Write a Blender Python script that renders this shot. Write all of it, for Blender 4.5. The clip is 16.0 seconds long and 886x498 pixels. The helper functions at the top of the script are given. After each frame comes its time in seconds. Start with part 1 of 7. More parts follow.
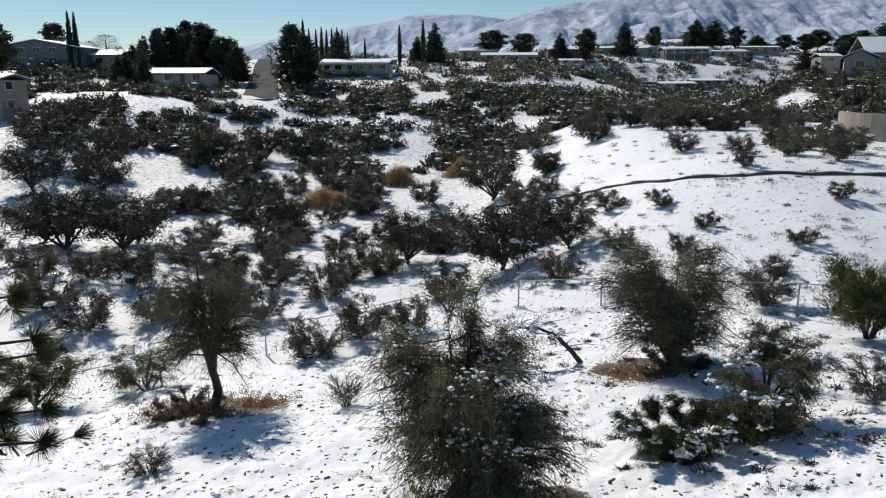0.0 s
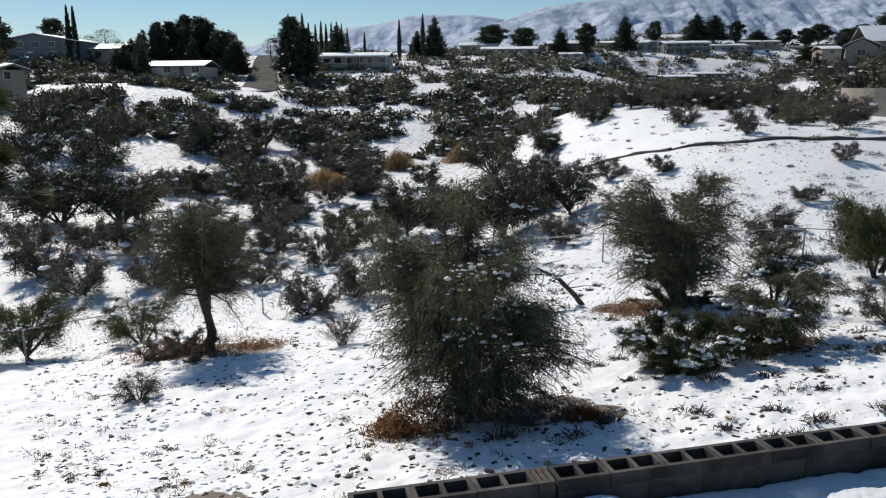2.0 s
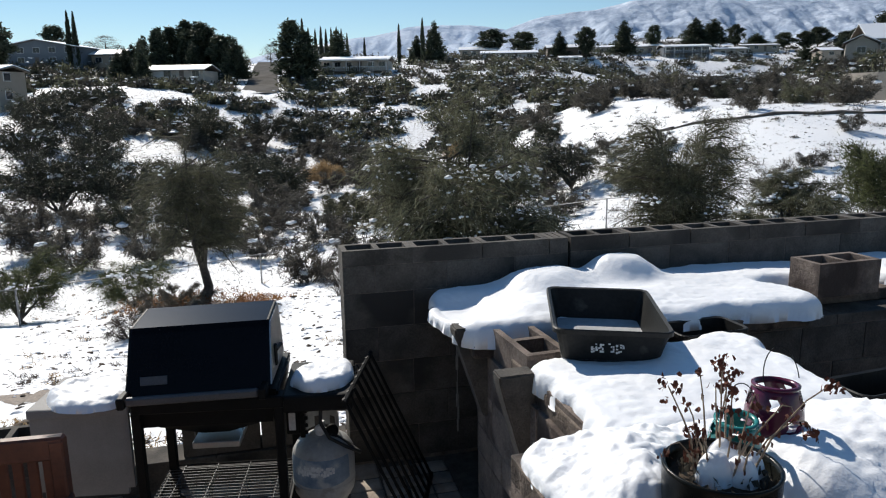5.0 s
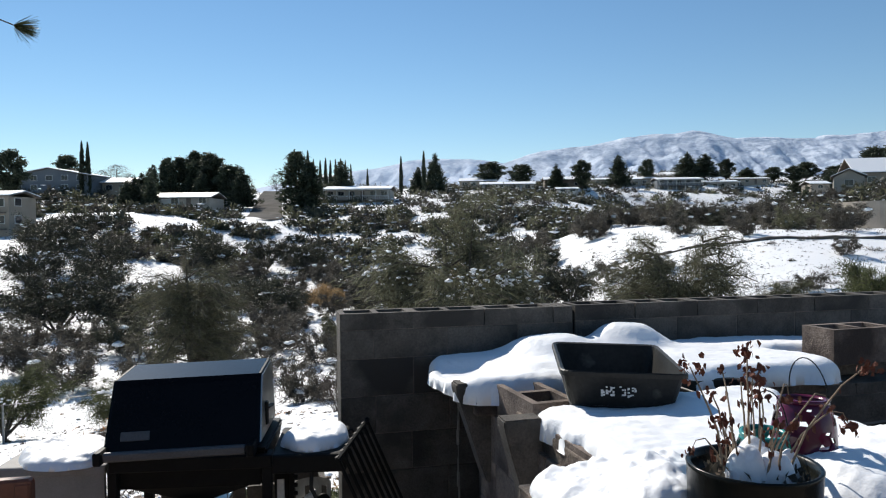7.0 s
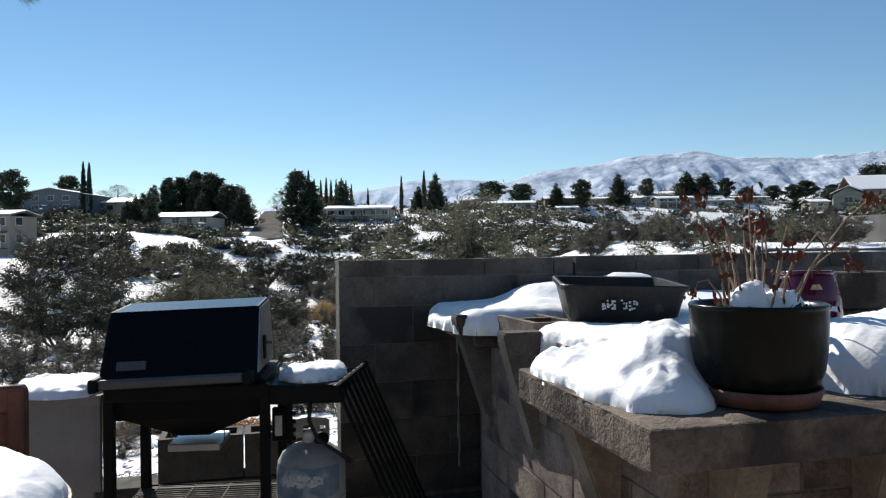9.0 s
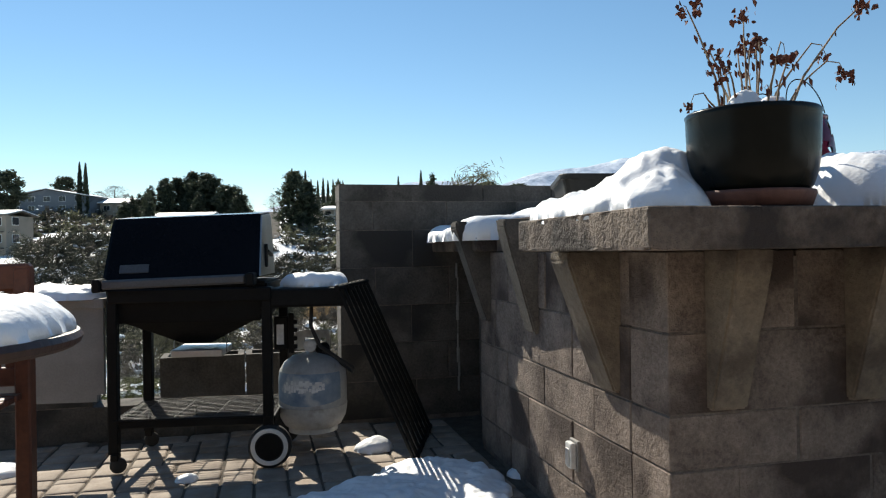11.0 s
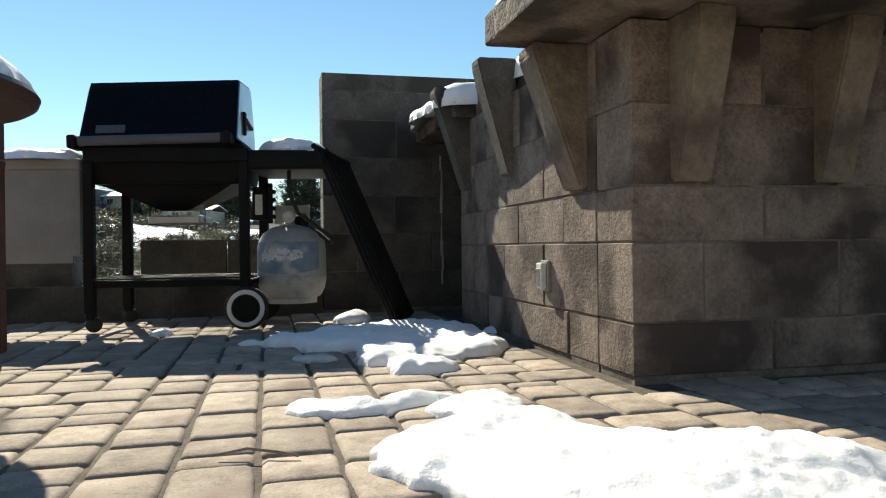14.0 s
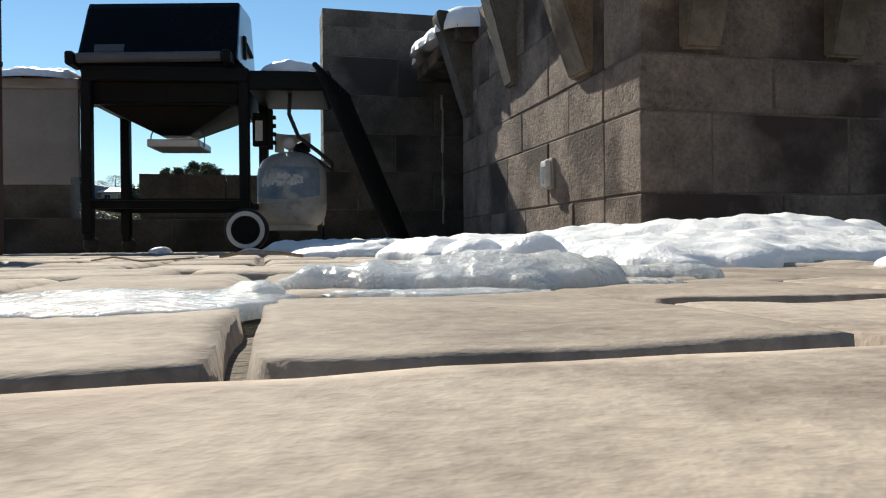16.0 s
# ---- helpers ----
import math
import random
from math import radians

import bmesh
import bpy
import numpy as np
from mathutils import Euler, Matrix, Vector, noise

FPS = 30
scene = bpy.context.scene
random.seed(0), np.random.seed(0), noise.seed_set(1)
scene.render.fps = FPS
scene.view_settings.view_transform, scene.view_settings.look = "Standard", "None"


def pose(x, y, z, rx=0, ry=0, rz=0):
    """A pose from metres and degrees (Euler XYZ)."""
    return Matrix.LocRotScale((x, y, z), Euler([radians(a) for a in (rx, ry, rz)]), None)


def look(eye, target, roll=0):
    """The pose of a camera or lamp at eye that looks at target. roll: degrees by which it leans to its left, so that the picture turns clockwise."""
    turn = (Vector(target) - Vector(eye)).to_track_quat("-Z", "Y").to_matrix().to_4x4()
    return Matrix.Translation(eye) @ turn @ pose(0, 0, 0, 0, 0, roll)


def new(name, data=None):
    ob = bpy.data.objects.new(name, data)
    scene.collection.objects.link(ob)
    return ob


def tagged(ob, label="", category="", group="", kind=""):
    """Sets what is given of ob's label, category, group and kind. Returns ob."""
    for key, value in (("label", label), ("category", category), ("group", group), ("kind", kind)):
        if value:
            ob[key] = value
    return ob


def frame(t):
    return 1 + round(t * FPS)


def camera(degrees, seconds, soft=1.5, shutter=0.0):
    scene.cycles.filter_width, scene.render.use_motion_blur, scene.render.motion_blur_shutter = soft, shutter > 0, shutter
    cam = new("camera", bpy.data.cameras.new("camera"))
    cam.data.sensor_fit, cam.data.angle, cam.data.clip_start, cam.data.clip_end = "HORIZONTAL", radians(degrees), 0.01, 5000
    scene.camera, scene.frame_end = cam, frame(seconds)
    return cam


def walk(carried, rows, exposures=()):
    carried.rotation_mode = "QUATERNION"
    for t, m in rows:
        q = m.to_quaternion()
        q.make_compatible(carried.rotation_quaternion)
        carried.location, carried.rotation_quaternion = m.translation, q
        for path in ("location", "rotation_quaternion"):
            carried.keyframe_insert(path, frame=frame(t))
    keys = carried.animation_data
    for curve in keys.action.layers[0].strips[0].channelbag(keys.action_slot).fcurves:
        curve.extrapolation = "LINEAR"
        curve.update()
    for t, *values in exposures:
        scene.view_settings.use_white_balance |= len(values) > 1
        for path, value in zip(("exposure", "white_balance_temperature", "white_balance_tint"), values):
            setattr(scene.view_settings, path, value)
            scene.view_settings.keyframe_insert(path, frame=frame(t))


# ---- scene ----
cam = camera(62.4, 16.0, soft=1.15)

PATH = [
    (0, (0.057, 0.028, 5.361), (-0.051, 1.978, 4.931), -0.1),
    (0.5, (0.082, 0.053, 4.911), (-0.028, 2.003, 4.481), -0.2),
    (1, (0.094, 0.045, 4.469), (-0.017, 1.995, 4.039), -0.3),
    (1.5, (0.102, 0.064, 4.043), (-0.009, 2.015, 3.614), -0.4),
    (2, (0.125, 0.08, 3.621), (0.014, 2.03, 3.193), -0.4),
    (2.5, (0.146, 0.109, 3.24), (0.033, 2.058, 2.81), -0.5),
    (3, (0.099, 0.134, 2.797), (-0.014, 2.085, 2.37), -0.6),
    (3.2, (0.079, 0.127, 2.637), (-0.032, 2.078, 2.209), -0.8),
    (5.3, (0.115, 0.176, 1.957), (0.0, 2.134, 1.566), -0.9),
    (5.5, (0.111, 0.183, 1.929), (-0.002, 2.145, 1.554), -0.8),
    (6, (0.104, 0.195, 1.833), (-0.009, 2.179, 1.608), -0.7),
    (6.5, (0.097, 0.194, 1.741), (-0.016, 2.187, 1.606), -0.7),
    (7, (0.098, 0.205, 1.65), (-0.014, 2.201, 1.594), -0.5),
    (7.5, (0.104, 0.201, 1.55), (-0.009, 2.198, 1.55), -0.5),
    (8, (0.104, 0.206, 1.456), (-0.009, 2.203, 1.458), -0.3),
    (8.5, (0.098, 0.205, 1.365), (-0.014, 2.202, 1.366), -0.5),
    (9, (0.099, 0.218, 1.269), (-0.014, 2.215, 1.269), -0.7),
    (11.3, (0.084, 0.181, 0.817), (-0.021, 2.178, 0.821), -0.9),
    (11.5, (0.091, 0.186, 0.785), (-0.018, 2.183, 0.784), -0.9),
    (12, (0.104, 0.202, 0.693), (-0.006, 2.199, 0.693), -0.8),
    (12.5, (0.127, 0.212, 0.6), (0.015, 2.208, 0.599), -0.8),
    (13, (0.151, 0.206, 0.5), (0.039, 2.203, 0.501), -0.7),
    (13.5, (0.169, 0.206, 0.405), (0.053, 2.203, 0.404), -0.7),
    (14, (0.179, 0.208, 0.315), (0.065, 2.205, 0.31), -0.7),
    (14.5, (0.185, 0.215, 0.218), (0.072, 2.211, 0.21), -0.7),
    (15, (0.184, 0.221, 0.131), (0.072, 2.218, 0.12), -0.7),
    (15.5, (0.177, 0.228, 0.068), (0.065, 2.225, 0.055), -0.7),
    (16, (0.158, 0.233, 0.006), (0.05, 2.23, -0.003), -0.5),
]
walk(cam, [(t, look(eye, target, roll)) for t, eye, target, roll in PATH],
     [(0, -0.33, 6650, 10), (3, -0.28, 6650, 10), (5.5, 0.08, 6600, 10), (9, 0.22, 6650, 9), (11.3, 0.56, 7050, 7), (13, 0.88, 7350, 4), (15, 0.52, 7150, 4), (16, 0.46, 6950, 6)])

# ---- light ----
SUN_AZ, SUN_EL = radians(32), radians(38)      # to the left of straight ahead; above the horizon
world = bpy.data.worlds.new("world")
scene.world = world
world.use_nodes = True
sky = world.node_tree.nodes.new("ShaderNodeTexSky")
sky.sky_type, sky.sun_disc = 'NISHITA', False
sky.sun_elevation, sky.sun_rotation = SUN_EL, -SUN_AZ
sky.altitude, sky.air_density, sky.dust_density, sky.ozone_density = 1200, 1.1, 0.0, 3.2
back = world.node_tree.nodes["Background"]
back.inputs[1].default_value = 0.093
tone = world.node_tree.nodes.new("ShaderNodeHueSaturation")
tone.inputs["Hue"].default_value, tone.inputs["Saturation"].default_value = 0.495, 1.10
world.node_tree.links.new(sky.outputs[0], tone.inputs["Color"])
world.node_tree.links.new(tone.outputs[0], back.inputs[0])
sun = new("sun", bpy.data.lights.new("sun", 'SUN'))
sun.data.energy, sun.data.angle, sun.data.color = 5.0, radians(0.5), (1.0, 0.95, 0.87)
sun.matrix_world = look((0, 0, 0), (math.sin(SUN_AZ) * math.cos(SUN_EL), -math.cos(SUN_AZ) * math.cos(SUN_EL), -math.sin(SUN_EL)))


# ---- materials ----
def surface(name, dark, light, scale=8.0, rough=0.8, bump=0.3, fine=60.0, metal=0.0, stain=None, stain_scale=1.5, stain_from=0.55,
            vary=0.0, depth=0.01, spec=0.5, coat=0.0, lacunar=0.55, pits=0.0):
    """A surface of two tones with grain, relief, an optional stain and a tint that differs from piece to piece."""
    m = bpy.data.materials.new(name)
    m.use_nodes = True
    nt = m.node_tree
    N, L = nt.nodes, nt.links.new
    p = N["Principled BSDF"]
    co = N.new("ShaderNodeTexCoord")
    big, small = N.new("ShaderNodeTexNoise"), N.new("ShaderNodeTexNoise")
    big.inputs["Scale"].default_value, small.inputs["Scale"].default_value = scale, fine
    big.inputs["Detail"].default_value, small.inputs["Detail"].default_value = 5, 3
    for n in (big, small):
        n.inputs["Roughness"].default_value = lacunar
    where = co.outputs["Object"]
    if vary:
        info, add = N.new("ShaderNodeObjectInfo"), N.new("ShaderNodeVectorMath")
        mul = N.new("ShaderNodeMath")
        mul.operation = 'MULTIPLY'
        mul.inputs[1].default_value = 50.0
        L(info.outputs["Random"], mul.inputs[0])
        L(co.outputs["Object"], add.inputs[0])
        L(mul.outputs[0], add.inputs[1])
        where = add.outputs[0]
    L(where, big.inputs["Vector"])
    L(where, small.inputs["Vector"])
    mix = N.new("ShaderNodeMath")
    mix.operation = 'MULTIPLY_ADD'
    L(small.outputs[0], mix.inputs[0])
    mix.inputs[1].default_value = 0.6
    half = N.new("ShaderNodeMath")
    half.operation = 'MULTIPLY_ADD'
    L(big.outputs[0], half.inputs[0])
    half.inputs[1].default_value, half.inputs[2].default_value = 1.2, -0.4
    L(half.outputs[0], mix.inputs[2])
    ramp = N.new("ShaderNodeValToRGB")
    ramp.color_ramp.elements[0].position, ramp.color_ramp.elements[1].position = 0.25, 0.8
    ramp.color_ramp.elements[0].color, ramp.color_ramp.elements[1].color = (*dark, 1), (*light, 1)
    L(mix.outputs[0], ramp.inputs[0])
    col = ramp.outputs[0]
    if stain:
        sn, sr, sm = N.new("ShaderNodeTexNoise"), N.new("ShaderNodeValToRGB"), N.new("ShaderNodeMix")
        sn.inputs["Scale"].default_value, sn.inputs["Detail"].default_value = stain_scale, 6
        L(where, sn.inputs["Vector"])
        sr.color_ramp.elements[0].position, sr.color_ramp.elements[1].position = stain_from, stain_from + 0.12
        L(sn.outputs[0], sr.inputs[0])
        sm.data_type = 'RGBA'
        L(sr.outputs[0], sm.inputs[0])
        L(col, sm.inputs[6])
        sm.inputs[7].default_value = (*stain, 1)
        col = sm.outputs[2]
    height = mix.outputs[0]
    if pits:
        # small open pores: dark, and sunk into the surface
        vo, pr, pm, ps = N.new("ShaderNodeTexVoronoi"), N.new("ShaderNodeValToRGB"), N.new("ShaderNodeMix"), N.new("ShaderNodeMath")
        vo.inputs["Scale"].default_value, vo.inputs["Randomness"].default_value = pits, 1.0
        warp, wadd = N.new("ShaderNodeVectorMath"), N.new("ShaderNodeVectorMath")
        warp.operation = 'SCALE'
        warp.inputs["Scale"].default_value = 0.02
        L(small.outputs[1], warp.inputs[0])
        L(where, wadd.inputs[0])
        L(warp.outputs[0], wadd.inputs[1])
        L(wadd.outputs[0], vo.inputs["Vector"])
        pr.color_ramp.elements[0].position, pr.color_ramp.elements[1].position = 0.10, 0.22
        pr.color_ramp.elements[0].color, pr.color_ramp.elements[1].color = (1, 1, 1, 1), (0, 0, 0, 1)
        L(vo.outputs["Distance"], pr.inputs[0])
        gate = N.new("ShaderNodeMath")
        gate.operation = 'MULTIPLY'
        where_pits = N.new("ShaderNodeValToRGB")
        where_pits.color_ramp.elements[0].position, where_pits.color_ramp.elements[1].position = 0.50, 0.62
        L(big.outputs[0], where_pits.inputs[0])
        L(pr.outputs[0], gate.inputs[0])
        L(where_pits.outputs[0], gate.inputs[1])
        pm.data_type = 'RGBA'
        L(gate.outputs[0], pm.inputs[0])
        L(col, pm.inputs[6])
        pm.inputs[7].default_value = (dark[0] * 0.35, dark[1] * 0.35, dark[2] * 0.35, 1)
        col = pm.outputs[2]
        ps.operation = 'SUBTRACT'
        L(mix.outputs[0], ps.inputs[0])
        L(gate.outputs[0], ps.inputs[1])
        height = ps.outputs[0]
    if vary:
        hsv = N.new("ShaderNodeHueSaturation")
        val = N.new("ShaderNodeMapRange")
        val.inputs[3].default_value, val.inputs[4].default_value = 1 - vary, 1 + vary
        L(info.outputs["Random"], val.inputs[0])
        L(val.outputs[0], hsv.inputs["Value"])
        L(col, hsv.inputs["Color"])
        col = hsv.outputs[0]
    L(col, p.inputs["Base Color"])
    p.inputs["Roughness"].default_value, p.inputs["Metallic"].default_value = rough, metal
    p.inputs["Specular IOR Level"].default_value, p.inputs["Coat Weight"].default_value = spec, coat
    if bump:
        b = N.new("ShaderNodeBump")
        b.inputs["Strength"].default_value, b.inputs["Distance"].default_value = bump, depth
        L(height, b.inputs["Height"])
        L(b.outputs[0], p.inputs["Normal"])
    return m


SNOW = surface("snow", (0.84, 0.86, 0.89), (0.91, 0.92, 0.93), 6, 0.55, 0.25, 60, depth=0.012)
SNOW_WET = surface("melting_snow", (0.84, 0.85, 0.865), (0.93, 0.935, 0.94), 12, 0.4, 0.45, 170, depth=0.008, lacunar=0.65)
ICE = surface("ice", (0.80, 0.83, 0.84), (0.93, 0.94, 0.94), 30, 0.10, 0.9, 190, depth=0.006, spec=0.6)
for wet, share in ((SNOW_WET, 0.5), (ICE, 0.7)):
    shader = wet.node_tree.nodes["Principled BSDF"].inputs
    shader["Subsurface Weight"].default_value = share
    shader["Subsurface Radius"].default_value = (1.0, 1.0, 1.0)
    shader["Subsurface Scale"].default_value = 0.02
ICE.node_tree.nodes["Principled BSDF"].inputs["Transmission Weight"].default_value = 0.35
ICE.node_tree.nodes["Principled BSDF"].inputs["IOR"].default_value = 1.31
BLOCK = surface("concrete_block", (0.080, 0.059, 0.048), (0.32, 0.255, 0.212), 5, 0.92, 1.0, 90, stain=(0.058, 0.041, 0.034), stain_scale=3.4, stain_from=0.48, vary=0.08, depth=0.008, pits=230, lacunar=0.7)
# Darker copy of BLOCK: shade on walls and corbels is put into its colour.
BLOCK_DARK = surface("shaded_weathered_block", (0.046, 0.040, 0.034), (0.155, 0.137, 0.117), 4, 0.92, 0.9, 90, stain=(0.042, 0.037, 0.032), stain_scale=2.6, stain_from=0.5, vary=0.11, depth=0.007, pits=230, lacunar=0.7)
MORTAR = surface("mortar", (0.075, 0.06, 0.05), (0.21, 0.175, 0.148), 12, 0.95, 0.5, 120)
CONCRETE = surface("cast_concrete", (0.062, 0.045, 0.035), (0.23, 0.178, 0.138), 6, 0.85, 1.0, 60, stain=(0.036, 0.026, 0.021), stain_scale=5.0, stain_from=0.46, depth=0.012, pits=210, lacunar=0.7)
CORBEL = surface("corbel_concrete", (0.095, 0.075, 0.056), (0.26, 0.21, 0.157), 5, 0.85, 1.0, 60, stain=(0.062, 0.047, 0.037), stain_scale=4.0, stain_from=0.52, depth=0.008, lacunar=0.7)
PAVER = surface("tumbled_paver", (0.195, 0.152, 0.122), (0.48, 0.402, 0.325), 16, 0.88, 0.6, 190, stain=(0.24, 0.172, 0.135), stain_scale=8, stain_from=0.56, vary=0.24, depth=0.002, lacunar=0.62)
SAND = surface("joint_sand", (0.055, 0.045, 0.035), (0.14, 0.115, 0.09), 20, 0.95, 0.6, 200)
BLACK = surface("black_enamel", (0.002, 0.002, 0.003), (0.005, 0.005, 0.007), 3, 0.18, 0.02, 90, spec=0.12)
BLACK_ROUGH = surface("black_paint", (0.005, 0.005, 0.005), (0.010, 0.010, 0.0095), 6, 0.55, 0.15, 80, spec=0.15)
PLASTIC = surface("black_plastic", (0.010, 0.010, 0.0095), (0.028, 0.028, 0.026), 5, 0.5, 0.15, 70, stain=(0.11, 0.105, 0.095), stain_scale=7, stain_from=0.62, spec=0.2)
STEEL = surface("brushed_steel", (0.50, 0.50, 0.50), (0.62, 0.62, 0.61), 4, 0.4, 0.1, 120, metal=1.0)
CAST = surface("cast_aluminium", (0.42, 0.43, 0.44), (0.55, 0.56, 0.57), 7, 0.3, 0.1, 140, metal=0.95)
HANDLE = surface("dull_steel", (0.07, 0.07, 0.074), (0.13, 0.13, 0.134), 4, 0.55, 0.1, 120, metal=0.4)
GREY_PLASTIC = surface("grey_plastic", (0.20, 0.192, 0.183), (0.28, 0.27, 0.257), 5, 0.7, 0.3, 150, depth=0.003)
TANK = surface("tank_paint", (0.30, 0.30, 0.29), (0.46, 0.46, 0.445), 5, 0.5, 0.2, 60, stain=(0.20, 0.18, 0.15), stain_scale=8, stain_from=0.60)
LABEL_BLUE = surface("blue_label", (0.13, 0.19, 0.26), (0.25, 0.31, 0.37), 14, 0.6, 0.1, 60, stain=(0.46, 0.46, 0.45), stain_scale=9, stain_from=0.53)
LABEL_WHITE = surface("worn_print", (0.50, 0.50, 0.49), (0.72, 0.72, 0.70), 20, 0.7, 0.1, 80)
WHITE_RIM = surface("white_rim", (0.62, 0.61, 0.58), (0.75, 0.74, 0.71), 10, 0.5, 0.05, 60)
RUBBER = surface("rubber", (0.012, 0.012, 0.012), (0.025, 0.025, 0.025), 8, 0.75, 0.3, 90)
REDWOOD = surface("red_stained_wood", (0.085, 0.024, 0.012), (0.17, 0.052, 0.024), 7, 0.55, 0.3, 50, stain=(0.13, 0.05, 0.03), stain_scale=5)
DARKWOOD = surface("dark_table_wood", (0.03, 0.014, 0.010), (0.065, 0.03, 0.02), 7, 0.5, 0.3, 50)
POT = surface("black_glazed_ceramic", (0.005, 0.006, 0.005), (0.012, 0.013, 0.011), 5, 0.26, 0.08, 30, spec=0.16)
TERRACOTTA = surface("terracotta", (0.10, 0.042, 0.032), (0.19, 0.085, 0.062), 8, 0.7, 0.3, 60, stain=(0.30, 0.24, 0.21), stain_scale=10, stain_from=0.62)
RACK = surface("dull_rack_wire", (0.03, 0.03, 0.03), (0.07, 0.07, 0.069), 10, 0.6, 0.1, 60)
TEAL = surface("teal_glaze", (0.02, 0.17, 0.16), (0.04, 0.26, 0.24), 6, 0.2, 0.1, 40)
MAROON = surface("maroon_glaze", (0.075, 0.008, 0.03), (0.13, 0.018, 0.055), 6, 0.2, 0.1, 40)
SOIL = surface("potting_soil", (0.03, 0.02, 0.013), (0.08, 0.055, 0.035), 30, 0.95, 0.8, 120)
STEM = surface("dry_stem", (0.22, 0.16, 0.11), (0.40, 0.31, 0.22), 40, 0.9, 0.2, 120)
DRYLEAF = surface("dry_flower", (0.10, 0.030, 0.018), (0.20, 0.075, 0.045), 60, 0.9, 0.2, 120)
BARK = surface("bark", (0.035, 0.030, 0.025), (0.10, 0.085, 0.07), 14, 0.95, 0.8, 60)
WIRE = surface("galvanised_steel", (0.22, 0.22, 0.22), (0.36, 0.36, 0.35), 10, 0.5, 0.1, 60, metal=0.6)
GLASS_DARK = surface("window_glass", (0.02, 0.025, 0.03), (0.035, 0.04, 0.05), 2, 0.1, 0.0, 10)
ASPHALT = surface("old_asphalt", (0.13, 0.122, 0.112), (0.21, 0.20, 0.183), 0.3, 1.0, 0.0, 6, stain=(0.09, 0.082, 0.075), stain_scale=0.15, spec=0.0)
WOODTRIM = surface("weathered_wood", (0.10, 0.085, 0.07), (0.19, 0.165, 0.14), 3, 0.9, 0.3, 30)


def foliage(name, dark, light, spread=0.5, glow=0.3):
    m = bpy.data.materials.new(name)
    m.use_nodes = True
    N, L = m.node_tree.nodes, m.node_tree.links.new
    p = N["Principled BSDF"]
    geo, ramp = N.new("ShaderNodeNewGeometry"), N.new("ShaderNodeValToRGB")
    ramp.color_ramp.elements[0].color, ramp.color_ramp.elements[1].color = (*dark, 1), (*light, 1)
    L(geo.outputs["Random Per Island"], ramp.inputs[0])
    info, hsv, val = N.new("ShaderNodeObjectInfo"), N.new("ShaderNodeHueSaturation"), N.new("ShaderNodeMapRange")
    val.inputs[3].default_value, val.inputs[4].default_value = 1 - spread * 0.4, 1 + spread * 0.4
    L(info.outputs["Random"], val.inputs[0])
    L(val.outputs[0], hsv.inputs["Value"])
    L(ramp.outputs[0], hsv.inputs["Color"])
    L(hsv.outputs[0], p.inputs["Base Color"])
    p.inputs["Roughness"].default_value = 0.6
    p.inputs["Specular IOR Level"].default_value = 0.3
    thin, both = N.new("ShaderNodeBsdfTranslucent"), N.new("ShaderNodeMixShader")
    both.inputs[0].default_value = glow
    L(hsv.outputs[0], thin.inputs["Color"])
    L(p.outputs[0], both.inputs[1])
    L(thin.outputs[0], both.inputs[2])
    L(both.outputs[0], N["Material Output"].inputs["Surface"])
    return m


LEAF_BROOM = foliage("broom_twigs", (0.05, 0.05, 0.03), (0.18, 0.178, 0.11), glow=0.35)
LEAF_OAK = foliage("dark_oak_leaves", (0.028, 0.029, 0.019), (0.085, 0.086, 0.055), glow=0.15)
LEAF_BUSH = foliage("grey_brush_twigs", (0.042, 0.039, 0.032), (0.15, 0.135, 0.11))
LEAF_PINE = foliage("pine_needles", (0.026, 0.035, 0.023), (0.088, 0.105, 0.068))
LEAF_GREEN = foliage("olive_leaves", (0.035, 0.042, 0.018), (0.11, 0.122, 0.052), glow=0.35)
LEAF_BARE = foliage("bare_twigs", (0.05, 0.042, 0.036), (0.13, 0.11, 0.095))
GRASS_DRY = foliage("dry_grass", (0.18, 0.12, 0.06), (0.46, 0.33, 0.19), glow=0.5)
GRASS_RUST = foliage("rust_litter", (0.12, 0.058, 0.026), (0.40, 0.21, 0.10), glow=0.5)


# ---- building tools ----
def part(name, bm, material, parent=None, label="", smooth=False):
    """Links a bmesh as one mesh object, under a thing or a part."""
    me = bpy.data.meshes.new(name)
    bmesh.ops.recalc_face_normals(bm, faces=bm.faces)
    bm.to_mesh(me)
    bm.free()
    if smooth:
        me.shade_smooth()
    return linked(name, me, material, parent, label)


def linked(name, me, material=None, parent=None, label="", at=None):
    if material and not me.materials:
        me.materials.append(material)
    ob = new(name, me)
    if parent:
        ob.parent = parent
    if at is not None:
        ob.matrix_basis = at
    if label:
        ob["label"] = label
    return ob


def thing(name, m, label, category, group="", kind=""):
    ob = new(name)
    ob.matrix_world = m
    return tagged(ob, label, category, group, kind)


def box(bm, x0, x1, y0, y1, z0, z1, bevel=0.0, m=None, segments=1):
    r = bmesh.ops.create_cube(bm, size=1, matrix=Matrix.Translation(((x0 + x1) / 2, (y0 + y1) / 2, (z0 + z1) / 2)) @ Matrix.Diagonal((x1 - x0, y1 - y0, z1 - z0, 1)))
    vs = r["verts"]
    if bevel:
        es = list({e for v in vs for e in v.link_edges})
        out = bmesh.ops.bevel(bm, geom=es, offset=bevel, segments=segments, affect='EDGES', profile=0.5)
        vs = list({v for f in out["faces"] for v in f.verts} | {v for v in vs if v.is_valid})
    if m is not None:
        bmesh.ops.transform(bm, matrix=m, verts=vs)
    return bm


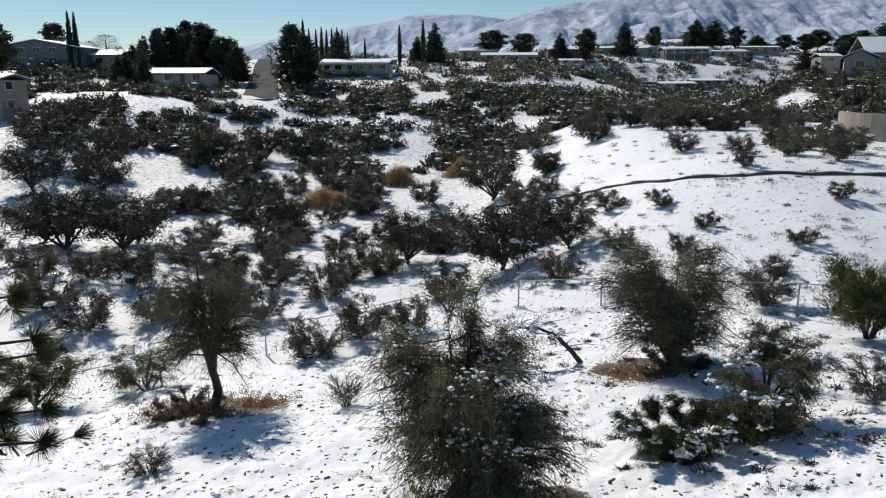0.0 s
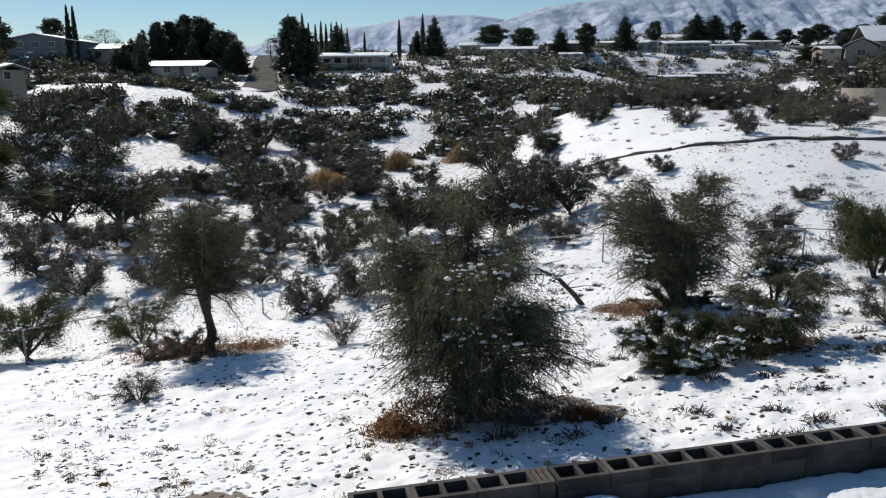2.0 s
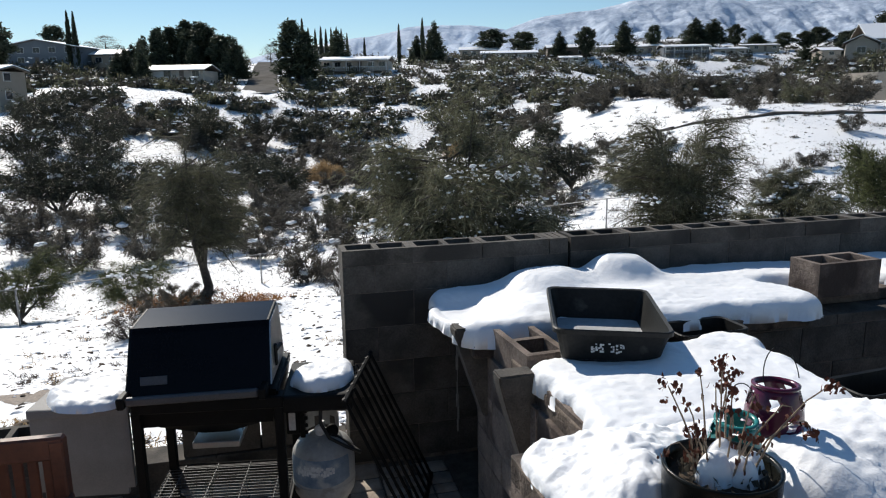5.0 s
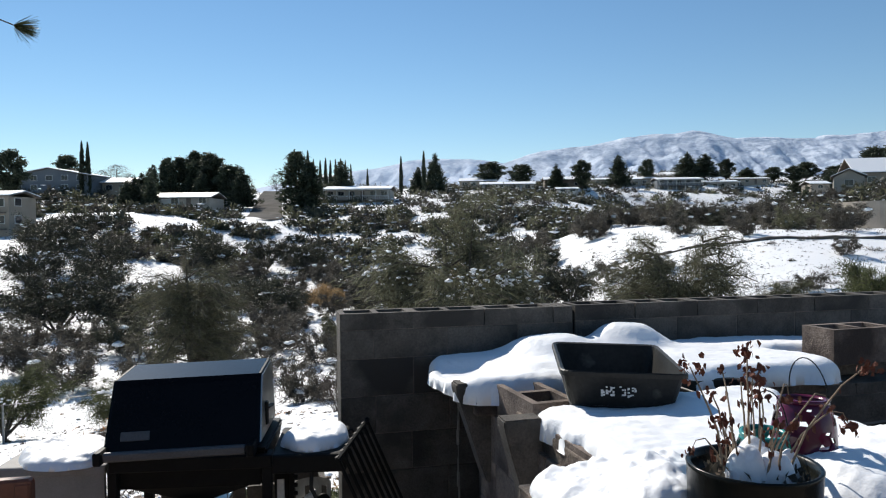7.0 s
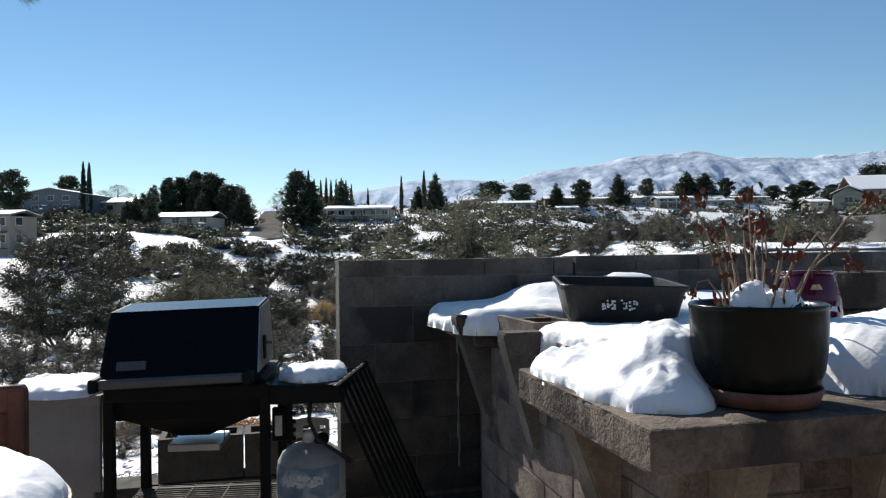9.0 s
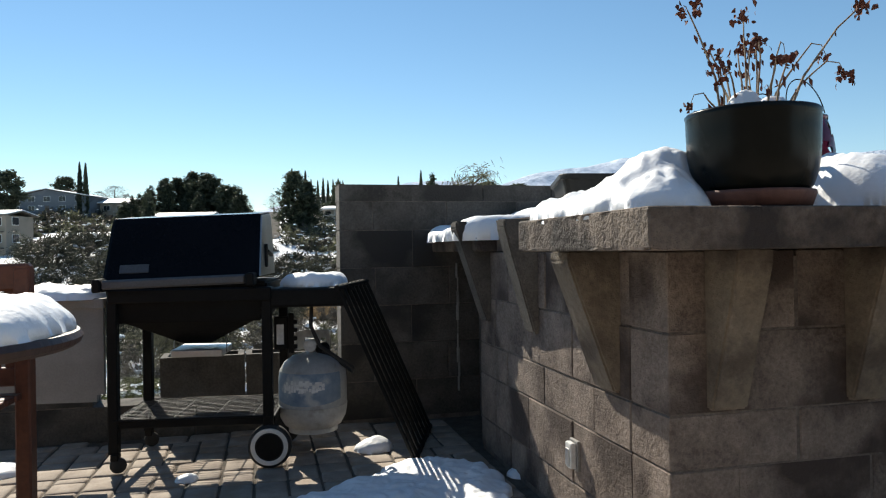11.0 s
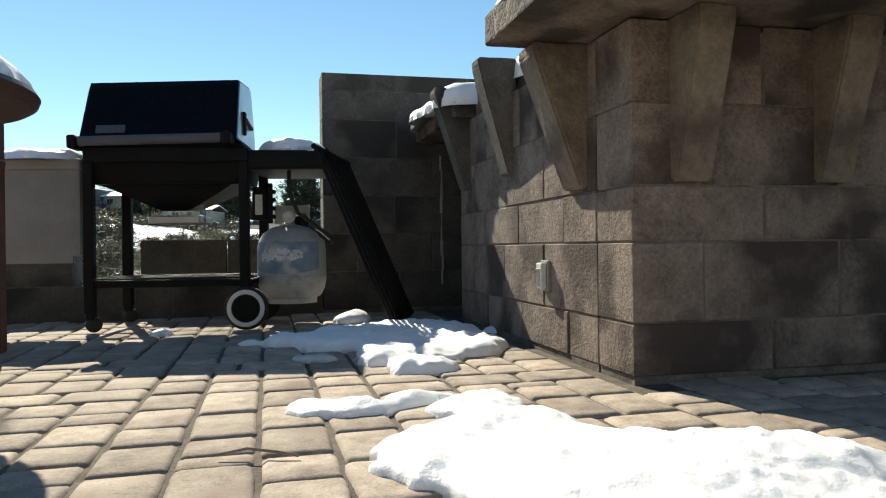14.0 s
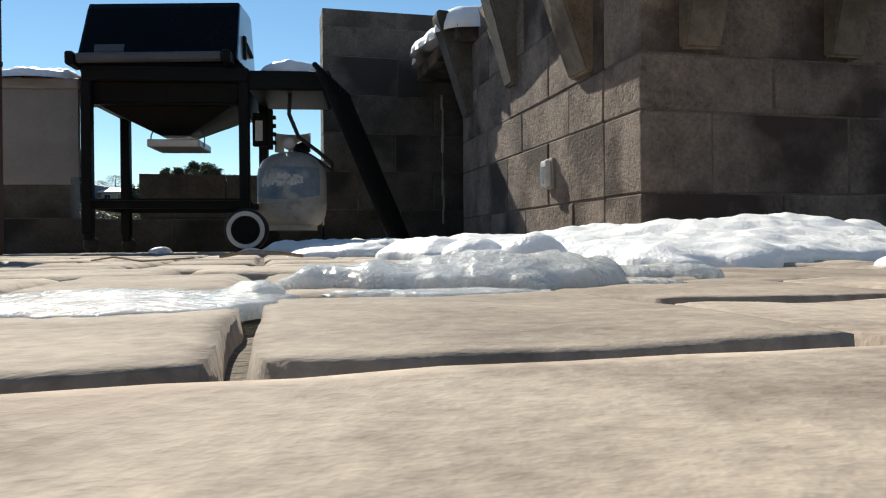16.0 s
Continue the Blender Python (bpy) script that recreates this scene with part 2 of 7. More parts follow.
def boxed(name, dims, material, parent=None, label="", bevel=0.004, m=None, segments=2):
    return part(name, box(bmesh.new(), *dims, bevel=bevel, m=m, segments=segments), material, parent, label)


def lathe(bm, rings, n=32, m=None, closed=False):
    """Turns (radius, height) pairs round the z axis."""
    rows = []
    for r, z in rings:
        rows.append([bm.verts.new((r * math.cos(a), r * math.sin(a), z)) for a in (2 * math.pi * i / n for i in range(n))])
    for a, b in zip(rows, rows[1:]):
        for i in range(n):
            bm.faces.new((a[i], a[(i + 1) % n], b[(i + 1) % n], b[i]))
    if not closed:
        bm.faces.new(rows[0][::-1])
        bm.faces.new(rows[-1])
    if m is not None:
        bmesh.ops.transform(bm, matrix=m, verts=[v for row in rows for v in row])
    return bm


def tube(bm, pts, radii, sides=6):
    """A bent, tapering round bar through the points."""
    pts = [Vector(p) for p in pts]
    if not hasattr(radii, "__len__"):
        radii = [radii] * len(pts)
    rows = []
    for i, p in enumerate(pts):
        d = (pts[min(i + 1, len(pts) - 1)] - pts[max(i - 1, 0)]).normalized()
        a = d.orthogonal().normalized() if i == 0 else (a - d * a.dot(d)).normalized()
        b = d.cross(a)
        rows.append([bm.verts.new(p + (a * math.cos(t) + b * math.sin(t)) * radii[i]) for t in (2 * math.pi * k / sides for k in range(sides))])
    for r, s in zip(rows, rows[1:]):
        for k in range(sides):
            bm.faces.new((r[k], r[(k + 1) % sides], s[(k + 1) % sides], s[k]))
    bm.faces.new(rows[0][::-1])
    bm.faces.new(rows[-1])
    return bm


def from_arrays(name, verts, faces, smooth=False):
    """A mesh of quads or triangles from number arrays."""
    me = bpy.data.meshes.new(name)
    k = faces.shape[1]
    me.vertices.add(len(verts))
    me.vertices.foreach_set("co", np.ascontiguousarray(verts, dtype=np.float32).ravel())
    me.loops.add(faces.size)
    me.loops.foreach_set("vertex_index", np.ascontiguousarray(faces, dtype=np.int32).ravel())
    me.polygons.add(len(faces))
    me.polygons.foreach_set("loop_start", np.arange(0, faces.size, k, dtype=np.int32))
    me.update(calc_edges=True)
    if smooth:
        me.shade_smooth()
    return me


def lattice(ix, iy, seed):
    h = (ix.astype(np.int64) * 374761393 + iy.astype(np.int64) * 668265263 + seed * 974634777) & 0x7fffffff
    h = ((h ^ (h >> 13)) * 1274126177) & 0x7fffffff
    return ((h ^ (h >> 16)) & 0xffff) / 65535.0


def rough(x, y, size, seed=0, octaves=3):
    """Smooth random relief between -1 and 1 with lumps of about the given size."""
    x, y = np.asarray(x, float), np.asarray(y, float)
    out, amp, tot = np.zeros(np.broadcast(x, y).shape), 1.0, 0.0
    for o in range(octaves):
        fx, fy = x / size * 2 ** o, y / size * 2 ** o
        ix, iy = np.floor(fx), np.floor(fy)
        tx, ty = fx - ix, fy - iy
        tx, ty = tx * tx * (3 - 2 * tx), ty * ty * (3 - 2 * ty)
        a, b = lattice(ix, iy, seed + o), lattice(ix + 1, iy, seed + o)
        c, d = lattice(ix, iy + 1, seed + o), lattice(ix + 1, iy + 1, seed + o)
        out += amp * ((a * (1 - tx) + b * tx) * (1 - ty) + (c * (1 - tx) + d * tx) * ty)
        tot += amp
        amp *= 0.5
    return 2 * out / tot - 1


# The counter's corner and its grid: u along its front, v along its side towards the back wall.
GRID = pose(0.53, 1.97, 0, 0, 0, 16.8)
FLOOR = -0.012


def blob(shapes, x, y):
    """How far inside a union of ellipses (x, y, radius along x, radius along y, turn) or, with a sixth number, rounded oblongs each point lies, in metres."""
    best = np.full(np.shape(x), -9.0)
    for cx, cy, rx, ry, a, *square in shapes:
        c, s = math.cos(radians(a)), math.sin(radians(a))
        p, q = (x - cx) * c + (y - cy) * s, -(x - cx) * s + (y - cy) * c
        d = (1 - np.sqrt((p / rx) ** 2 + (q / ry) ** 2)) * min(rx, ry)
        if square:
            px, qx = np.abs(p) - rx + square[0], np.abs(q) - ry + square[0]
            d = square[0] - np.hypot(np.maximum(px, 0), np.maximum(qx, 0)) - np.minimum(np.maximum(px, qx), 0)
        k = 0.03
        h = np.clip(0.5 + 0.5 * (d - best) / k, 0, 1)
        best = np.where(best < -8, d, best * (1 - h) + d * h + k * h * (1 - h))
    return best


def snow_sheet(name, shapes, thick, rim, step, lump=0.01, size=0.08, seed=0, edge=0.02, drop=0.004, grain=0.0, heaps=(), billow=0.0, material=None, parent=None, m=None):
    """A puffy layer of snow over a union of ellipses, with a rounded rim and an uneven top."""
    pad = 0.05 + 2 * edge
    xs = [s[0] - max(s[2], s[3]) - pad for s in shapes] + [s[0] + max(s[2], s[3]) + pad for s in shapes]
    ys = [s[1] - max(s[2], s[3]) - pad for s in shapes] + [s[1] + max(s[2], s[3]) + pad for s in shapes]
    gx, gy = np.meshgrid(np.arange(min(xs), max(xs), step), np.arange(min(ys), max(ys), step), indexing="ij")
    d = blob(shapes, gx, gy) + edge * rough(gx, gy, size * 1.4, seed + 5, 3)
    t = np.clip(d / rim, 0, 1)
    h = thick * np.sqrt(np.clip(1 - (1 - t) ** 2, 0, 1)) * (1 + 0.25 * rough(gx, gy, size * 3, seed + 9, 2)) + lump * rough(gx, gy, size, seed, 4) * np.minimum(t * 2, 1) + grain * rough(gx, gy, 0.03, seed + 20, 3) * np.minimum(t * 3, 1)
    if billow:
        # clotted snow: rounded clumps with creases between
        h = h + billow * (2.2 * np.abs(rough(gx, gy, 0.055, seed + 31, 2)) + 1.1 * np.abs(rough(gx, gy, 0.022, seed + 37, 2)) - 0.6) * np.minimum(t * 1.6, 1)
    for hx, hy, hr, hh in heaps:
        h = h + hh * np.exp(-1.3 * (((gx - hx) ** 2 + (gy - hy) ** 2) / hr ** 2) ** 1.6) * np.minimum(t * 1.5, 1)
    z = np.where(d > 0, np.maximum(h, 0.0), -drop)
    # the outermost ring is drawn in to the outline
    sx, sy = np.gradient(d, step)
    steep = np.maximum(sx ** 2 + sy ** 2, 0.05)
    pull = np.clip(np.where(d < 0, -d, 0) / steep, 0, 0.03)
    gx, gy = gx + sx * pull, gy + sy * pull
    n, k = gx.shape
    idx = np.arange(n * k).reshape(n, k)
    inside = d > -step * 1.2
    keep = inside[:-1, :-1] | inside[1:, :-1] | inside[:-1, 1:] | inside[1:, 1:]
    quads = np.stack([idx[:-1, :-1], idx[1:, :-1], idx[1:, 1:], idx[:-1, 1:]], -1)[keep]
    used, inv = np.unique(quads, return_inverse=True)
    V = np.stack([gx.ravel(), gy.ravel(), z.ravel()], 1)[used]
    return linked(name, from_arrays(name, V, inv.reshape(quads.shape), True), material or SNOW, parent, at=m)


# ---- the land ----
def ease(x, a, b):
    t = np.clip((x - a) / (b - a), 0.0, 1.0)
    return t * t * (3 - 2 * t)


ALONG = [-400, -30, 2, 6, 11, 18, 25, 50, 75, 95, 120, 140, 160, 200, 240, 265, 420, 4600]
RISE = [8, 1.0, -0.25, -0.7, -1.6, -2.4, -3.8, -5.4, -4.6, -3.6, 1.2, 4.5, 6.8, 10.8, 14.6, 15.4, 13.0, 10.0]


def land(x, y):
    """The height of the ground: down from the patio into a wash, up the far slope to a ridge, with a knoll on one side."""
    x, y = np.asarray(x, float), np.asarray(y, float)
    z = np.interp(y - 75 * ease(x, 8, 55) * ease(y, 60, 140), ALONG, RISE)
    z = z + 0.11 * np.clip(x, -14, 9) * ease(y, 4, 12) * (1 - ease(y, 20, 40))
    z = z + 6.5 * ease(x, -4, 16) * ease(y, 16, 46) * (1 - ease(y, 80, 135))
    z = z + 4.5 * ease(-x, 18, 60) * ease(y, 50, 85) * (1 - ease(y, 110, 150))
    z = z + 8.0 * ease(x, 20, 80) * ease(y, 250, 340) * (1 - ease(y, 500, 900))
    z = z + 3.8 * ease(-x, 62, 90) * ease(y, 115, 140) * (1 - ease(y, 170, 220))
    z = z + 10.5 * ease(x, 35, 62) * ease(y, 75, 115) * (1 - ease(y, 150, 200))
    z = z + 4.5 * ease(x, 12, 35) * (1 - ease(x, 80, 105)) * ease(y, 218, 245) * (1 - ease(y, 300, 360))
    return z


def lumps(x, y):
    r = np.hypot(x, y)
    return (0.075 * rough(x, y, 0.55, 3, 3) + 0.034 * rough(x, y, 0.19, 4, 2)) * (1 - ease(r, 22, 45)) + 0.18 * rough(x, y, 4.0, 7, 3) * ease(r, 6, 14) * (1 - ease(r, 300, 600)) + 1.0 * rough(x, y, 26, 11, 3) * ease(r, 60, 110) * (1 - ease(r, 300, 900))


def ground_z(x, y):
    return float(land(x, y) + lumps(np.array(x), np.array(y)))


radii = np.concatenate([2.6 * 1.0085 ** np.arange(0, 310), 2.6 * 1.0085 ** 310 * 1.02 ** np.arange(0, 258)])
angles = np.radians(np.concatenate([np.arange(-46, 46, 0.30), np.arange(46, 314, 4.0)]))
ga, gr = np.meshgrid(angles, radii, indexing="ij")
gx, gy = gr * np.sin(ga), gr * np.cos(ga)
gz = land(gx, gy) + lumps(gx, gy)
na, nr = gx.shape
ids = np.arange(na * nr).reshape(na, nr)
nxt = np.roll(ids, -1, axis=0)
quads = np.stack([ids[:, :-1], nxt[:, :-1], nxt[:, 1:], ids[:, 1:]], -1).reshape(-1, 4)
ground_mesh = from_arrays("ground", np.stack([gx.ravel(), gy.ravel(), gz.ravel()], 1), quads, True)

# Bare earth: the strip along the patio, the rings under trees, and thin places on the far slope.
bare = 0.95 * (1 - ease(gy - 0.3 * gx, 4.6, 5.9)) * (np.abs(gx) < 12)
for tx, ty, tr in ((-6.7, 18.3, 1.75), (0.9, 11.3, 1.1), (4.6, 18.8, 1.7), (5.9, 14.2, 0.9), (-0.7, 10.8, 0.5), (1.9, 10.9, 0.6), (-2.2, 7.15, 0.55), (-3.2, 7.75, 0.6), (-5.0, 7.5, 0.7)):
    bare = np.maximum(bare, 0.8 * (1 - ease(np.hypot((gx - tx) / 1.5, gy - ty), tr * 0.35, tr * 0.8)))
bare = np.maximum(bare, 0.12 * ease(gy, 70, 105) * (1 - ease(gy, 300, 500)))
bare = np.maximum(bare, 0.13 * ease(gy, 24, 50) * (1 - ease(gx, 2, 8)))
att = ground_mesh.color_attributes.new("bare_earth", 'FLOAT_COLOR', 'POINT')
flat = np.repeat(np.clip(bare, 0, 1).ravel()[:, None], 4, 1)
flat[:, 3] = 1
att.data.foreach_set("color", flat.astype(np.float32).ravel())


def ground_material():
    m = bpy.data.materials.new("snowy_ground")
    m.use_nodes = True
    N, L = m.node_tree.nodes, m.node_tree.links.new
    p = N["Principled BSDF"]
    co, att = N.new("ShaderNodeTexCoord"), N.new("ShaderNodeVertexColor")
    att.layer_name = "bare_earth"
    scales = (2.2, 9.0, 0.13, 30.0)
    noise_nodes = []
    for s in scales:
        n = N.new("ShaderNodeTexNoise")
        n.inputs["Scale"].default_value, n.inputs["Detail"].default_value, n.inputs["Roughness"].default_value = s, 6, 0.62
        L(co.outputs["Object"], n.inputs["Vector"])
        noise_nodes.append(n.outputs[0])
    # melted specks: where the mean of the relief is high, sooner on bare ground
    a = N.new("ShaderNodeMath"); a.operation = 'MULTIPLY_ADD'
    L(noise_nodes[0], a.inputs[0]); a.inputs[1].default_value = 0.55
    b = N.new("ShaderNodeMath"); b.operation = 'MULTIPLY_ADD'
    L(noise_nodes[1], b.inputs[0]); b.inputs[1].default_value = 0.45
    L(b.outputs[0], a.inputs[2])
    L(att.outputs[0], b.inputs[2])
    b2 = N.new("ShaderNodeMath"); b2.operation = 'MULTIPLY'
    L(att.outputs[0], b2.inputs[0]); b2.inputs[1].default_value = 0.42
    L(b2.outputs[0], b.inputs[2])
    r = N.new("ShaderNodeValToRGB")
    r.color_ramp.elements[0].position, r.color_ramp.elements[1].position = 0.592, 0.64
    L(a.outputs[0], r.inputs[0])
    soil = N.new("ShaderNodeValToRGB")
    soil.color_ramp.elements[0].color, soil.color_ramp.elements[1].color = (0.06, 0.042, 0.03, 1), (0.22, 0.16, 0.115, 1)
    soil.color_ramp.elements[0].position, soil.color_ramp.elements[1].position = 0.3, 0.7
    L(noise_nodes[3], soil.inputs[0])
    snow = N.new("ShaderNodeValToRGB")
    snow.color_ramp.elements[0].color, snow.color_ramp.elements[1].color = (0.81, 0.825, 0.85, 1), (0.91, 0.915, 0.92, 1)
    L(noise_nodes[1], snow.inputs[0])
    mix = N.new("ShaderNodeMix"); mix.data_type = 'RGBA'
    L(r.outputs[0], mix.inputs[0]); L(snow.outputs[0], mix.inputs[6]); L(soil.outputs[0], mix.inputs[7])
    L(mix.outputs[2], p.inputs["Base Color"])
    p.inputs["Roughness"].default_value = 0.7
    h = N.new("ShaderNodeMath"); h.operation = 'MULTIPLY_ADD'
    L(noise_nodes[1], h.inputs[0]); h.inputs[1].default_value = 0.4
    L(noise_nodes[0], h.inputs[2])
    h2 = N.new("ShaderNodeMath"); h2.operation = 'SUBTRACT'
    L(h.outputs[0], h2.inputs[0]); L(r.outputs[0], h2.inputs[1])
    bp = N.new("ShaderNodeBump")
    bp.inputs["Strength"].default_value, bp.inputs["Distance"].default_value = 0.5, 0.09
    L(h2.outputs[0], bp.inputs["Height"]); L(bp.outputs[0], p.inputs["Normal"])
    return m


ground = linked("ground", ground_mesh, ground_material())
tagged(ground, "snow-covered hillside with brown earth showing through", "ground", kind="structure")


# ---- mountains ----
def mountain_material(name, hazy_rock, rock_from):
    m = bpy.data.materials.new(name)
    m.use_nodes = True
    N, L = m.node_tree.nodes, m.node_tree.links.new
    p = N["Principled BSDF"]
    co = N.new("ShaderNodeTexCoord")
    n1, n2 = N.new("ShaderNodeTexNoise"), N.new("ShaderNodeTexNoise")
    n1.inputs["Scale"].default_value, n2.inputs["Scale"].default_value = 0.006, 0.05
    for n in (n1, n2):
        n.inputs["Detail"].default_value = 8
        n.inputs["Roughness"].default_value = 0.65
        L(co.outputs["Object"], n.inputs["Vector"])
    mx = N.new("ShaderNodeMath"); mx.operation = 'MULTIPLY_ADD'
    mx.inputs[1].default_value = 0.6
    L(n2.outputs[0], mx.inputs[0]); L(n1.outputs[0], mx.inputs[2])
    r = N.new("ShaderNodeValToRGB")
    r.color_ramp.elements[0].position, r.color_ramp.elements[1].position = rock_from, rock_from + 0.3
    # snow and rock are tinted blue: haze is put into both colours
    r.color_ramp.elements[0].color, r.color_ramp.elements[1].color = (0.76, 0.83, 0.93, 1), (*hazy_rock, 1)
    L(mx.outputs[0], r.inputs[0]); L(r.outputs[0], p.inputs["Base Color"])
    p.inputs["Roughness"].default_value = 0.95
    p.inputs["Specular IOR Level"].default_value = 0.0
    bp, n3 = N.new("ShaderNodeBump"), N.new("ShaderNodeTexNoise")
    n3.inputs["Scale"].default_value, n3.inputs["Detail"].default_value, n3.inputs["Roughness"].default_value = 0.012, 9, 0.62
    L(co.outputs["Object"], n3.inputs["Vector"])
    bp.inputs["Strength"].default_value, bp.inputs["Distance"].default_value = 0.8, 26.0
    L(n3.outputs[0], bp.inputs["Height"])
    L(bp.outputs[0], p.inputs["Normal"])
    return m


# The farther range has paler rock, with more haze in its colour.
MOUNTAIN = mountain_material("hazy_snowy_mountain", (0.38, 0.46, 0.58), 0.64)
MOUNTAIN_FAR = mountain_material("hazy_far_snowy_mountain", (0.48, 0.58, 0.72), 0.64)


def range_of_hills(name, crest_x, crest_z, y_crest, depth, seed, label, bite=1.0):
    """A mountain range: a crest line that runs across, with gullied flanks on both sides."""
    xs = np.arange(crest_x[0], crest_x[-1], 10.0)
    ys = np.linspace(-1, 1, 130)
    X, T = np.meshgrid(xs, ys, indexing="ij")
    crest = np.interp(X, crest_x, crest_z) + 5 * rough(X, X * 0, 90, seed, 4)
    spur = 1 - np.abs(rough(X + 160 * T, T * 330, 190, seed + 3, 5))
    fall = np.clip(1 - np.abs(T), 0, 1)
    Z = crest * (fall ** 0.85) * (1 - 0.75 * (spur ** 2) * (1 - fall) * 1.3) + 26 * bite * rough(X, T * depth, 110, seed + 8, 5) * np.minimum(np.abs(T) * 4, 1)
    Z = np.maximum(Z, -20) + 8
    Y = y_crest + T * depth
    n, k = X.shape
    idx = np.arange(n * k).reshape(n, k)
    q = np.stack([idx[:-1, :-1], idx[1:, :-1], idx[1:, 1:], idx[:-1, 1:]], -1).reshape(-1, 4)
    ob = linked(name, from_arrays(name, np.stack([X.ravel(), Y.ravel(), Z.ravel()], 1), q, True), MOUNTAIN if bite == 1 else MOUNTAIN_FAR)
    return tagged(ob, label, "mountain range", kind="structure")


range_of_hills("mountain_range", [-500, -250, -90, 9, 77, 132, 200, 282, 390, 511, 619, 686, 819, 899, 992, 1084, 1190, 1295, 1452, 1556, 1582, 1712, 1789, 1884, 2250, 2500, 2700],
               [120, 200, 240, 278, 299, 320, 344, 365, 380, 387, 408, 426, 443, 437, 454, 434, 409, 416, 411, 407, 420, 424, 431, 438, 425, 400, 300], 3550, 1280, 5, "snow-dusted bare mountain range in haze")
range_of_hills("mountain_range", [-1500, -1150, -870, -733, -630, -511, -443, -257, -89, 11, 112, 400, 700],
               [220, 290, 327, 349, 362, 381, 404, 412, 407, 396, 381, 300, 100], 4350, 1500, 15, "low distant snowy mountain ridge, paler in haze", 0.4)


# ---- patio walls ----
block_meshes = {}


def block_mesh(l, h, w, cells=False):
    """A concrete block with worn edges, l long (x), w deep (y), h high (z), its near lower corner at the origin."""
    key = (round(l, 3), round(h, 3), round(w, 3), cells)
    if key not in block_meshes:
        bm = bmesh.new()
        if not cells:
            box(bm, 0, l, 0, w, 0, h, 0.003)
        else:
            t = min(0.03, w * 0.17)
            mid = l / 2
            outer = [bm.verts.new(p) for p in ((0, 0, 0), (l, 0, 0), (l, w, 0), (0, w, 0))]
            top = [bm.verts.new((v.co.x, v.co.y, h)) for v in outer]
            for i in range(4):
                bm.faces.new((outer[i], outer[(i + 1) % 4], top[(i + 1) % 4], top[i]))
            bm.faces.new(outer[::-1])
            rims = []
            for x0, x1 in ((t, mid - t / 2), (mid + t / 2, l - t)):
                q = [(x0, t), (x1, t), (x1, w - t), (x0, w - t)]
                rt = [bm.verts.new((*p, h)) for p in q]
                rb = [bm.verts.new((p[0], p[1], 0.02)) for p in q]
                for i in range(4):
                    bm.faces.new((rt[i], rt[(i + 1) % 4], rb[(i + 1) % 4], rb[i]))
                bm.faces.new(rb)
                rims.append(rt)
            a, b = rims
            m0, m1 = (a[1], a[2]), (b[0], b[3])
            bm.faces.new((top[0], top[1], b[1], b[0], a[1], a[0]))
            bm.faces.new((top[2], top[3], a[3], a[2], b[3], b[2]))
            bm.faces.new((top[1], top[2], b[2], b[1]))
            bm.faces.new((top[3], top[0], a[0], a[3]))
            bm.faces.new((a[1], b[0], b[3], a[2]))
        me = bpy.data.meshes.new("block")
        bmesh.ops.recalc_face_normals(bm, faces=bm.faces)
        bm.to_mesh(me)
        bm.free()
        block_meshes[key] = me
    return block_meshes[key]


rng = random.Random(4)


def block_wall(name, label, m, length, courses, width, material, first=0.5, size=0.395, gap=0.004, top_cells=False, skip=None):
    """A wall of block courses on a mortar core; the blocks stand proud of the joints. m: its near lower corner, x along it, y into it."""
    wall = thing(name, m, label, "wall", kind="structure")
    z, tops = 0.0, sum(courses)
    boxed("mortar_core", (0.004, length - 0.004, 0.0035, width - 0.0035, -0.1, tops - (0.02 if not top_cells else courses[-1])), MORTAR, wall, bevel=0)
    made = {}
    for k, h in enumerate(courses):
        x = -size * (first if k % 2 else 0.0) - rng.random() * 0.03
        while x < length - 0.02:
            a, b = max(x, 0), min(x + size - gap, length)
            if b - a > 0.03:
                last = top_cells and k == len(courses) - 1
                key = (round(b - a, 2), h, last)
                if key not in made:
                    made[key] = block_mesh(round(b - a, 2), h - gap * (0 if last else 1), width, last).copy()
                    made[key].materials.append(material)
                linked("block", made[key], None, wall, at=pose(a, rng.uniform(-0.002, 0.002), z, 0, 0, rng.uniform(-0.25, 0.25)))
            x += size
        z += h
    return wall


COURSES = [0.128, 0.196, 0.136, 0.2, 0.2]
block_wall("wall_counter_front", "weathered tan concrete-block wall under the counter", GRID @ pose(0.0, 0, 0), 3.2, COURSES, 0.19, BLOCK)
# the side of the counter: square to the front, then set back in the corner by the back wall
block_wall("wall_counter_side", "weathered tan concrete-block wall under the counter", GRID @ pose(0, 1.57, 0, 0, 0, -90), 1.378, COURSES, 0.19, BLOCK, first=0.45)
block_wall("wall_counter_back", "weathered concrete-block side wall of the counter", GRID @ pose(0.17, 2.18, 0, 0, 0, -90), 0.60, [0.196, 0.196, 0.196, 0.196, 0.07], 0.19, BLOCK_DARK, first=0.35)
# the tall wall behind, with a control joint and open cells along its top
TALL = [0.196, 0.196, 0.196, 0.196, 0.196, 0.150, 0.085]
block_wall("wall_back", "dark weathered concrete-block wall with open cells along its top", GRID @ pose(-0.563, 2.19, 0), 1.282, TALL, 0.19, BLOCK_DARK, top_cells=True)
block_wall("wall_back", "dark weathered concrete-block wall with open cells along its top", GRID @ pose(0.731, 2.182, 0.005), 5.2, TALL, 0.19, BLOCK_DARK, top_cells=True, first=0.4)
boxed("joint_strip", (0.714, 0.738, 2.205, 2.36, 0, 1.19), BLACK_ROUGH, bevel=0)
